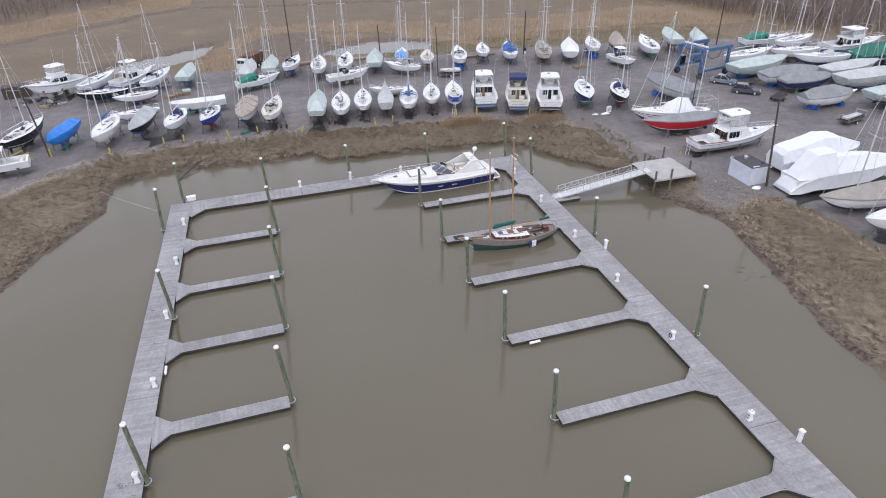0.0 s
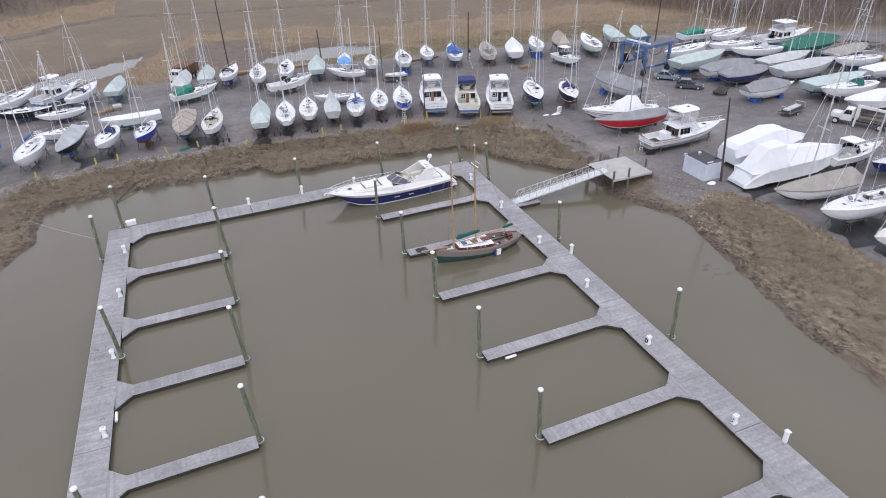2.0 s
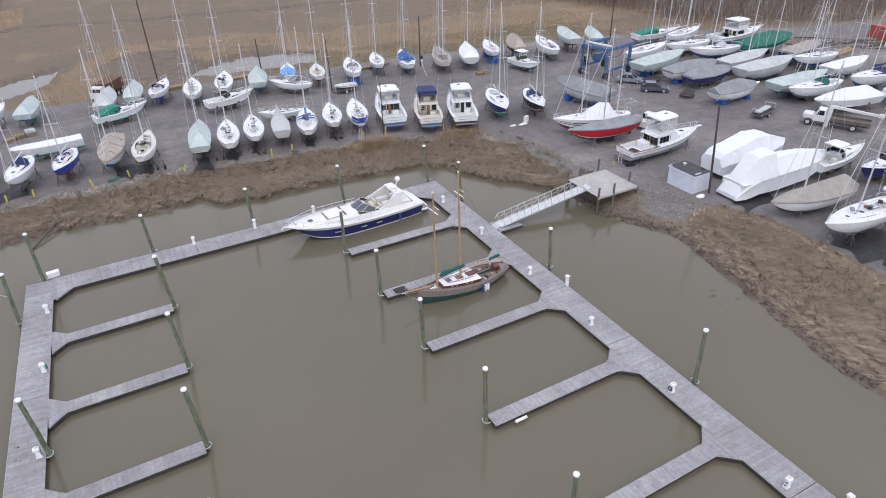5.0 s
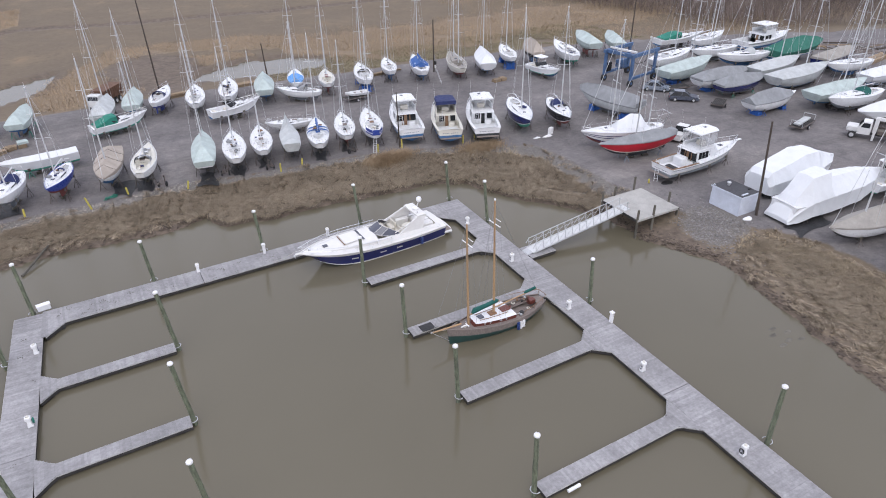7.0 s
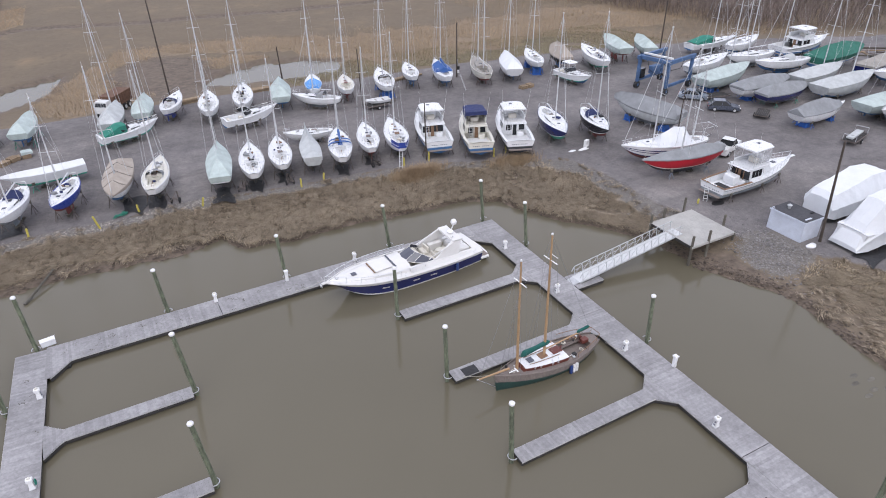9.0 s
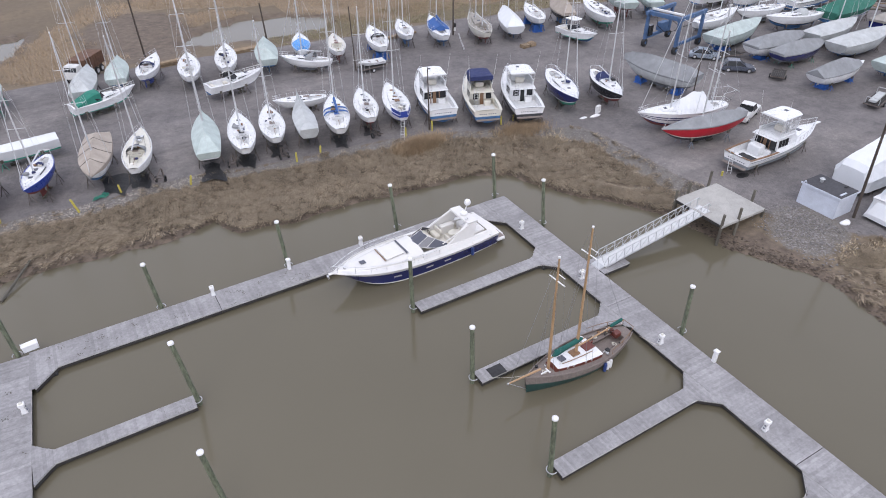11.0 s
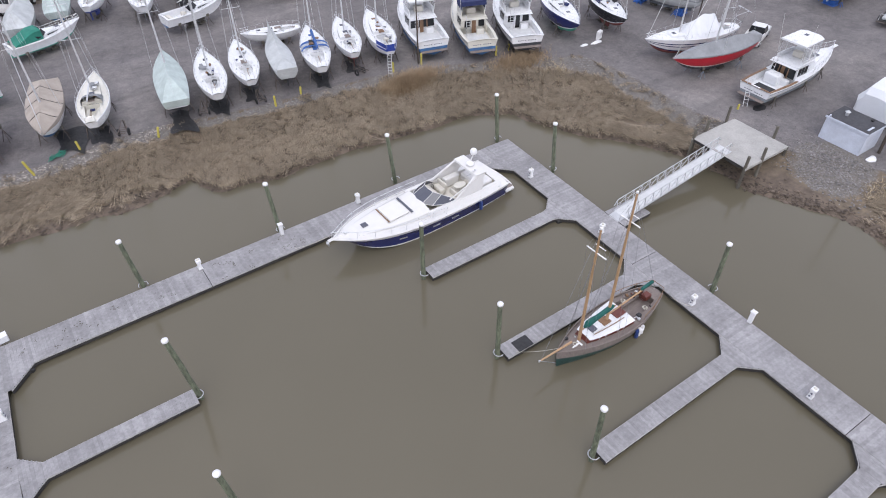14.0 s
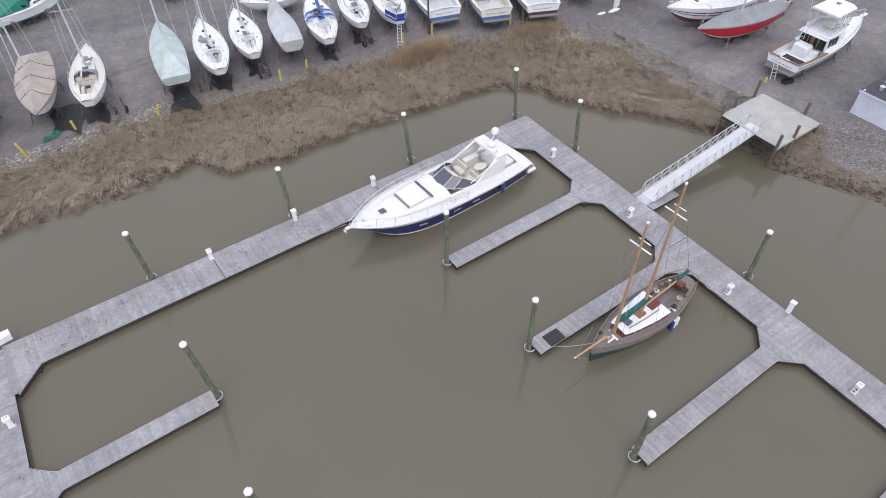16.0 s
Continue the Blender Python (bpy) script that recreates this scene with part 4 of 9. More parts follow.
def trunk(ln, u0, u1, share0, share1, h0, h1, slope=0.12, base=0.0, n=8):
    """A cabin house standing on the deck, with sides leaning in."""
    loops_b, loops_t = [], []
    for k in range(n + 1):
        q = k / n
        u = u0 + (u1 - u0) * q
        w = ln.half(u) * (share0 + (share1 - share0) * q)
        z = ln.sheer(u) + 0.02
        x = ln.at(u, 1)[0]
        h = h0 + (h1 - h0) * q
        loops_b.append((x, w, z + base))
        loops_t.append((x - (slope * 1.6 if k == n else 0), w - slope * h * 1.2, z + base + h))
    base_ring = loops_b + [(x, -y, z) for x, y, z in reversed(loops_b)]
    top_ring = loops_t + [(x, -y, z) for x, y, z in reversed(loops_t)]
    inner = [(x * 1.0, y * 0.55, z + 0.06) for x, y, z in top_ring]
    return Geo().loft([base_ring, top_ring, inner]), base_ring, top_ring


def band(base_ring, top_ring, lo, hi, a, b, out=0.012, sides=(0, 1)):
    """A strip of window set 12 mm proud on a house's side."""
    g = Geo()
    m = len(base_ring)
    for side in sides:
        idx = range(a, b + 1) if side == 0 else range(m - 1 - b, m - a)
        rows = []
        for k in idx:
            p, q = Vector(base_ring[k]), Vector(top_ring[k])
            o = Vector((0, out if p.y > 0 else -out, out * 0.3))
            rows.append([p.lerp(q, lo) + o, p.lerp(q, hi) + o])
        g.loft(rows, cap=False, closed=False)
    return g


stand_mesh = {}


def boat_stand(x, y, z, top, yaw, paint):
    """Screw jack stand: three splayed legs, a post and a tilted pad."""
    key = (round(top, 1), paint.name)
    if key not in stand_mesh:
        legs = []
        for k in range(3):
            a = 2 * math.pi * k / 3
            legs.append(mesh_of("leg", Geo().tube([(0.42 * math.cos(a), 0.42 * math.sin(a), 0.0), (0.04 * math.cos(a), 0.04 * math.sin(a), top * 0.72)], 0.035, 5), paint))
        post = Geo().tube([(0, 0, top * 0.5), (0, 0, top - 0.05)], 0.03, 5)
        pad = Geo().box(0.03, 0, top, 0.1, 0.34, 0.34, c=0.02)
        stand_mesh[key] = (*legs, mesh_of("post", post, STAND_GREY), mesh_of("pad", pad, PILE_DARK))
    e = thing("boat_stand", x, y, z, yaw, "painted steel jack stand propping a hull", "boat stand", "jack stands")
    for nm, me in zip(("leg", "leg", "leg", "post", "pad"), stand_mesh[key]):
        o = new(nm, me)
        o.parent = e
    return e


def props(x, y, yaw, ln, keel_base, paint, us=(0.22, 0.68), blocks=True):
    """Jack stands round a hull, and timber blocks under its keel."""
    c, s = math.cos(radians(yaw)), math.sin(radians(yaw))
    for u in us:
        for side in (-1, 1):
            px, py, pz = ln.at(u, 0.5, side)
            py += side * 0.12
            boat_stand(x + c * px - s * py, y + s * px + c * py, YARD_Z, max(0.6, pz - 0.12), yaw + (90 if side < 0 else -90), paint)
    if blocks:
        for u in (0.36, 0.55):
            px = ln.at(u, 0)[0]
            h = keel_base if keel_base is not None else ln.keel(u)
            g = Geo()
            k, zz = 0, 0.0
            while zz < h - 0.02:
                t = min(0.24, h - zz)
                g.box(0, 0, zz + t / 2, 0.3 if k % 2 else 0.9, 0.9 if k % 2 else 0.3, t - 0.006, c=0.012)
                zz += t
                k += 1
            o = new("keel_block", mesh_of("keel_block", g, PILE_DARK, False))
            o.matrix_world = pose(x + c * px, y + s * px, YARD_Z, 0, 0, yaw)
            tagged(o, "stacked rough timber keel block", "timber block", "keel blocks")
    if paint is STAND_BLUE:
        for u in (0.2, 0.74):
            px = ln.at(u, 0)[0]
            h = max(0.5, min(1.25, ln.at(u, 0.22)[2] - 0.02))
            e = thing("keel_support", x + c * px, y + s * px, YARD_Z, yaw, "blue painted steel box support under a hull", "support", "keel supports")
            part("box", Geo().box(0, 0, h / 2 + 0.04, 1.0, 1.5, h - 0.08, c=0.03), STAND_BLUE, e)
            part("foot_plate", Geo().box(0, 0, 0.03, 1.2, 1.7, 0.06, c=0.01), STAND_BLUE, e)


def rig(e, ln, mast_u, height, boom=True, foot=0.0, furl=True, cover=None, wood=None, spread=(0.45, 0.72), name="mast"):
    m = wood or ALUMINIUM
    mx, mz = ln.at(mast_u, 1)[0], ln.sheer(mast_u) + foot
    top = mz + height
    mast = part(name, Geo().tube([(mx, 0, mz - 0.1), (mx - 0.02 * height * 0.3, 0, mz + height * 0.6), (mx - 0.01 * height, 0, top)], 0.095, 8, 0.06), m, e)
    tx = mx - 0.01 * height
    b = ln.half(mast_u) - 0.08
    wires = Geo()
    for f in spread:
        z = mz + height * f
        w = 0.42 * ln.B * (1.25 - f * 0.5) + 0.25
        part("spreader", Geo().tube([(mx - 0.05, -w, z + 0.03), (mx - 0.05, 0, z), (mx - 0.05, w, z + 0.03)], 0.028, 5), m, mast)
        for s in (-1, 1):
            wires.tube([(mx - 0.1, s * b, ln.sheer(mast_u)), (mx - 0.05, s * w, z + 0.03), (tx, 0, top - 0.2 if f == spread[-1] else z + height * 0.24)], 0.011, 3, cap=False)
    bow, stern = ln.at(0.985, 1), ln.at(0.01, 1)
    wires.tube([(bow[0], 0, bow[2] + 0.05), (tx, 0, top - 0.1)], 0.03 if furl else 0.012, 4)
    wires.tube([(stern[0], 0, stern[2] + 0.05), (tx, 0, top - 0.05)], 0.011, 3)
    part("rigging", wires, WIRE if not furl else ALUMINIUM, e)
    part("masthead", Geo().box(tx, 0, top + 0.05, 0.3, 0.12, 0.1, c=0.02).tube([(tx, 0, top + 0.1), (tx, 0, top + 0.6)], 0.012, 3), WHITE_PAINT, mast)
    if boom:
        bl = min(0.38 * ln.L, mx - stern[0] - 0.5)
        bz = mz + 0.9
        part("boom", Geo().tube([(mx - 0.1, 0, bz), (mx - bl, 0, bz + 0.06)], 0.07, 7), m, e)
        if cover:
            loops = []
            for k in range(9):
                q = k / 8
                x, h = mx - 0.05 - bl * q, 0.34 * (1 - q) + 0.14
                loops.append([(x, 0.15 * math.sin(t) * (1.1 - 0.5 * q), bz + 0.06 * q + h * 0.5 + h * 0.6 * math.cos(t)) for t in [math.pi / 4 * j for j in range(8)]])
            part("sail_cover", Geo().loft(loops), cover, e)
    return mx, mz


def guard_rails(e, ln, pulpit=True, lifeline=True, u0=0.06, u1=0.86):
    if pulpit:
        for u in ((0.86, 1.0),):
            top = ln.rail(u[0], u[1], 0.6, 0.06, 5, 1) + list(reversed(ln.rail(u[0], u[1], 0.6, 0.06, 5, -1)))
            mid = [(x, y, z - 0.3) for x, y, z in top]
            g = Geo().tube(top, 0.02, 4).tube(mid, 0.015, 4)
            for k in (0, 3, 8, 11):
                g.tube([top[k], (top[k][0], top[k][1], top[k][2] - 0.6)], 0.018, 4)
            part("pulpit", g, STEEL, e, "stainless bow rail")
        top = ln.rail(0.0, 0.1, 0.6, 0.06, 3, 1)
        top = list(reversed(top)) + ln.rail(0.0, 0.1, 0.6, 0.06, 3, -1)
        g = Geo().tube(top, 0.02, 4)
        for k in (0, 3, 4, 7):
            g.tube([top[k], (top[k][0], top[k][1], top[k][2] - 0.6)], 0.018, 4)
        part("stern_rail", g, STEEL, e, "stainless stern rail")
    if lifeline:
        for s in (-1, 1):
            line = ln.rail(u0, u1, 0.58, 0.07, 6, s)
            g = Geo().tube(line, 0.008, 3, cap=False)
            for p in line[1:-1]:
                g.tube([p, (p[0], p[1], p[2] - 0.58)], 0.014, 4)
            part("lifeline", g, STEEL, e)


def fin_keel(e, ln, bottom, base, rudder=True, long=False):
    x0, x1 = (-0.18 * ln.L, 0.14 * ln.L) if not long else (-0.36 * ln.L, 0.2 * ln.L)
    top = ln.kz + 0.25
    def foil(x0, x1, z, w):
        return [(x0 + (x1 - x0) * q, s * w * math.sin(math.pi * min(1, q * 0.8 + 0.12)), z) for q, s in ((0, 1), (0.3, 1), (0.7, 1), (1, 0), (0.7, -1), (0.3, -1))]
    part("keel", Geo().loft([foil(x0 + 0.25, x1 - 0.35, base, 0.16), foil(x0, x1, top, 0.14)]), bottom, e)
    if rudder:
        ux = ln.at(0.09, 0)
        part("rudder", Geo().loft([foil(ux[0] - 0.25, ux[0] + 0.25, base + 0.35, 0.05), foil(ux[0] - 0.3, ux[0] + 0.35, ux[2] + 0.15, 0.06)]), bottom, e)


GROUP_S, GROUP_M = "laid-up sailing boats", "laid-up motor boats"


def sailboat(x, y, yaw, L, label, topsides=GELCOAT, bottom=BOTTOM_BLUE, stripe=None, mast=11.5, deck=2.55, canvas=None, dodger=None, beam=None, stand=STAND_GREY, sheet=None, deck_mat=None, hatch=None, boom=True, mast_u=0.56, extra=None, high=0.35, stern=0.32):
    e = thing("sailing_boat", x, y, YARD_Z, yaw, label, "sailing boat", GROUP_S)
    ln = Lines(L, beam or (0.85 + 0.21 * L), deck - 0.1 - 0.145 * L, deck, "sail", stern, 0.2)
    base = 0.3
    well = (0.1, 0.34, 0.5)
    hull_parts(e, ln, topsides, bottom, stripe, 0.5, deck_mat, well, 0.55)
    fin_keel(e, ln, bottom, base)
    house, br, tr = trunk(ln, 0.36, 0.76, 0.62, 0.5, high, high * 0.55)
    cab = part("cabin_trunk", house, deck_mat or GELCOAT, e)
    for side in (0, 1):
        part("cabin_window", band(br, tr, 0.35, 0.8, 1, 5, sides=(side,)), DARK_GLASS, cab, "dark cabin window strip")
    for u, w in ((0.5, 0.5), (0.7, 0.42)):
        z = ln.sheer(u) + high * (1.15 - 0.5 * (u - 0.36) / 0.4) + 0.05
        part("hatch", Geo().box(ln.at(u, 1)[0], 0, z, w, w, 0.06, c=0.02), hatch or SMOKE_GLASS, cab)
    part("companionway", Geo().box(ln.at(0.36, 1)[0] + 0.12, 0, ln.sheer(0.36) + high + 0.06, 0.75, 0.6, 0.06, c=0.015), hatch or TEAK_GREY, cab)
    for s in (-1, 1):
        part("cockpit_bench", Geo().box(ln.at(0.22, 1)[0], s * ln.half(0.22) * 0.36, ln.sheer(0.2) - 0.28, 0.2 * L, ln.half(0.22) * 0.26, 0.1, c=0.02), deck_mat or GELCOAT, e)
        part("winch", Geo().disc(ln.at(0.3, 1)[0], s * ln.half(0.3) * 0.66, ln.sheer(0.3) + 0.04, 0.08, 0.16, 8, 0.06), STEEL, e)
    part("tiller", Geo().tube([(ln.at(0.08, 1)[0], 0, ln.sheer(0.08) + 0.1), (ln.at(0.2, 1)[0], 0, ln.sheer(0.2) + 0.25)], 0.03, 5), TEAK, e)
    guard_rails(e, ln)
    if mast:
        rig(e, ln, mast_u, mast, boom, high * 0.7, cover=canvas)
    if dodger:
        u = 0.37
        loops = []
        for q in range(5):
            xx = ln.at(u, 1)[0] + 0.9 - 0.32 * q
            h = high + 0.16 + 0.5 * math.sin(math.pi / 2 * q / 4)
            w = ln.half(u) * 0.66
            loops.append([(xx, w * math.cos(t), ln.sheer(u) + h * abs(math.sin(t)) ** 0.6) for t in [math.pi * k / 8 for k in range(9)]])
        part("dodger", Geo().loft(loops, cap=False, closed=False), dodger, e, "canvas spray hood")
    if extra:
        extra(e, ln)
    props(x, y, yaw, ln, base, stand)
    if sheet:
        plastic_sheet(x, y, yaw, L * 0.33, sheet)
    return e


def plastic_sheet(x, y, yaw, size, where, wide=0.5):
    """Crumpled black plastic on the gravel under a hull; where: metres along the hull."""
    rr = random.Random(int(x * 13 + y * 7))
    n = 14
    g = Geo()
    V, F = [], []
    for i in range(n + 1):
        for j in range(n + 1):
            a, b = i / n - 0.5, j / n - 0.5
            pull = 1 + 0.3 * math.sin(9 * a + 2) * b * 2 + 0.25 * math.cos(7 * b) * a
            V.append((where + a * size * pull, b * size * wide * (1 + 0.25 * math.sin(5 * a + x)), 0.045 + 0.05 * rr.random()))
    for i in range(n):
        for j in range(n):
            F.append((i * (n + 1) + j, (i + 1) * (n + 1) + j, (i + 1) * (n + 1) + j + 1, i * (n + 1) + j + 1))
    o = new("plastic_sheet", mesh_of("plastic_sheet", g.add(V, F), BLACK_SHEET))
    o.matrix_world = pose(x, y, YARD_Z, 0, 0, yaw)
    tagged(o, "crumpled black plastic sheet spread on the gravel", "plastic sheet")


def along(knots):
    """Straight runs between (u, value) knots."""
    us, vs = [k[0] for k in knots], [k[1] for k in knots]
    return lambda u: float(np.interp(u, us, vs))


def cover_geo(ln, ridge, drop, seed, u0=-0.01, u1=1.0, flat_top=0.0, shoulder=0.0, n=32, m=6, folds=0.04, hip=0.0):
    """A sheet drawn over a hull to a ridge pole, hipped at the stern; the halves meet in a crease."""
    rr = random.Random(seed)
    ph = [rr.uniform(0, 6.28) for _ in range(5)]
    loops = []
    for k in range(n + 1):
        q = k / n
        u = min(1.0, max(0.0, u0 + (u1 - u0) * q))
        b = ln.half(u) + 0.06
        zs = ln.sheer(u) + 0.04
        x = ln.at(u, 1)[0] + (0.08 if q == 1 else (-0.08 if q == 0 else 0))
        h = ridge(u)
        low_v = 1 - drop * (0.88 + 0.12 * math.sin(23 * q + ph[0]))
        lx, ly, lz = ln.at(u, max(0.25, low_v))
        f = max(0.0, 1 - u / hip) * 0.96 if hip else 0.0
        sh = min(shoulder, h * 0.7) * min(1, (1.02 - u) / 0.3)
        side = [(lx + (x - ln.at(u, 1)[0]), ly + 0.05, lz), (x, b, zs), (x, b * 0.97, zs + sh)]
        for j in range(1, m + 1):
            r = j / m
            bow = flat_top * 0.35 * r * (1 - r) - 0.1 * r * (1 - r) * abs(math.sin(q * 9 + ph[3]))
            yy = b * 0.97 * (1 - r) + f * b * r
            zz = zs + sh + (h - sh) * (r + bow)
            fold = folds * math.sin(q * 41 + ph[1] + r * 3) * math.sin(math.pi * r) + 0.6 * folds * math.sin(q * 17 + ph[2]) * r
            side.append((x, max(0.0, yy - abs(fold) * 0.3), zz + fold))
        side.append((x, 0.0, side[-1][2] + 0.01))
        loops.append(side)
    g = Geo()
    g.loft(loops, cap=False, closed=False)
    g.loft([[(px, -py, pz) for px, py, pz in reversed(side)] for side in loops], cap=False, closed=False)
    end = loops[0] + [(px, -py, pz) for px, py, pz in reversed(loops[0][:-1])]
    g.add(end, [tuple(range(len(end)))])
    return g


TENT = along([(0, 0.14), (0.2, 0.98), (0.55, 1.0), (0.86, 0.55), (1, 0.2)])


def covered_boat(x, y, yaw, L, label, cover, ridge=1.0, topsides=GELCOAT, bottom=BOTTOM_BLUE, stripe=None, drop=0.3, kind="sail", deck=2.55, mast=0, beam=None, stand=STAND_GREY, hump=TENT, flat_top=0.2, sheet=None, u1=1.0, folds=0.035, boom=False, shoulder=0.04, hip=0.2, ties=None, mast_u=0.56, extra=None, stern=0):
    nm = "sailing_boat" if kind == "sail" else "motor_boat"
    e = thing(nm, x, y, YARD_Z, yaw, label, "covered boat", GROUP_S if kind == "sail" else GROUP_M)
    if drop >= 0.5 and kind == "sail":
        topsides = cover
    ln = Lines(L, beam or (0.85 + 0.22 * L), deck - (0.1 + 0.145 * L if kind == "sail" else 1.6), deck, kind, stern or (0.8 if kind == "sail" else 0.9), 0.11)
    hull_parts(e, ln, topsides, bottom, stripe, 0.5 if kind == "sail" else 0.42)
    base = 0.3
    if kind == "sail":
        fin_keel(e, ln, bottom, base)
    c = part("cover", cover_geo(ln, lambda u: ridge * hump(u), drop, int(abs(x * 7 + y * 3)), u1=u1, flat_top=flat_top, folds=folds, shoulder=shoulder, hip=hip), cover, e)
    if ties:
        for u in (0.26, 0.5, 0.74):
            g = Geo()
            b, zs, h = ln.half(u) + 0.06, ln.sheer(u) + 0.04, ridge * hump(u)
            g.tube([(ln.at(u, 1)[0] + 0.15 * math.sin(q * 3), b * q, zs + h * (1 - abs(q)) + 0.03) for q in [-1 + k / 5 for k in range(11)]], 0.022, 4)
            part("tie_rope", g, ties, c, "rope lashed across the cover")
    if mast:
        rig(e, ln, mast_u, mast, boom, ridge * 0.4)
    if extra:
        extra(e, ln)
    props(x, y, yaw, ln, base if kind == "sail" else None, stand)
    if sheet is not None:
        plastic_sheet(x, y, yaw, L * 0.36, sheet)
    return e


def wrapped_hull(x, y, yaw, L, label, stations, bottom, beam=4.2, deck=2.0):
    """A hull sealed in shrink wrap. Each station: x, hem half-width, hem z, shoulder half-width, shoulder z, crown half-width, crown z."""
    e = thing("motor_boat", x, y, YARD_Z, yaw, label, "covered boat", GROUP_M)
    ln = Lines(L, beam, deck - 1.6, deck, "motor", 0.9, 0.36)
    hull_parts(e, ln, GELCOAT, bottom, None, 0.42)
    rr = random.Random(int(x + y))
    ph = [rr.uniform(0, 6.28) for _ in range(6)]
    st = np.array(stations, float)
    xs = sorted(set(st[:, 0]) | {float(v) for v in np.linspace(st[0, 0], st[-1, 0], 34)})
    loops = []
    for xx in xs:
        hb, zb, hm, zm, ht, zt = [float(np.interp(xx, st[:, 0], st[:, i])) for i in range(1, 7)]
        keys = [(hb, zb), (hm, zm), (ht, zt), (0.0, zt + 0.1)]
        side = []
        for (y0, z0), (y1, z1) in zip(keys, keys[1:]):
            for j in range(4):
                r = j / 4
                w = 0.016 * math.sin(xx * 5.1 + r * 4 + ph[0]) + 0.02 * math.sin(xx * 2.3 + z0 * 3 + ph[1])
                pull = -0.07 * math.sin(math.pi * r)
                side.append((xx, max(0.0, y0 + (y1 - y0) * r + (w + pull) * (1 if y0 > 0.3 else 0)), z0 + (z1 - z0) * r + w * 0.5))
        side.append((xx, 0.0, zt + 0.1))
        loops.append(side)
    g = Geo().loft(loops, cap=False, closed=False)
    g.loft([[(a, -b, c) for a, b, c in reversed(sd)] for sd in loops], cap=False, closed=False)
    for lp in (loops[0], loops[-1]):
        end = lp + [(a, -b, c) for a, b, c in reversed(lp[:-1])]
        g.add(end, [tuple(range(len(end)))])
    part("shrink_wrap", g, SHRINK, e, "white shrink wrap pulled tight over frames", False)
    props(x, y, yaw, ln, None, STAND_GREY, (0.12, 0.5, 0.8))
    return e


def bow_rail(e, ln, u0, up=0.7, mids=1, n=14):
    top = ln.rail(u0, 0.995, up, 0.1, n, 1) + list(reversed(ln.rail(u0, 0.995, up, 0.1, n, -1)))
    g = Geo().tube(top, 0.025, 5)
    for k in range(0, len(top), 2):
        g.tube([top[k], (top[k][0], top[k][1], top[k][2] - up)], 0.02, 4)
    for q in range(mids):
        g.tube([(p[0], p[1], p[2] - up * (q + 1) / (mids + 1)) for p in top], 0.014, 4)
    part("bow_rail", g, STEEL, e, "stainless bow rail")


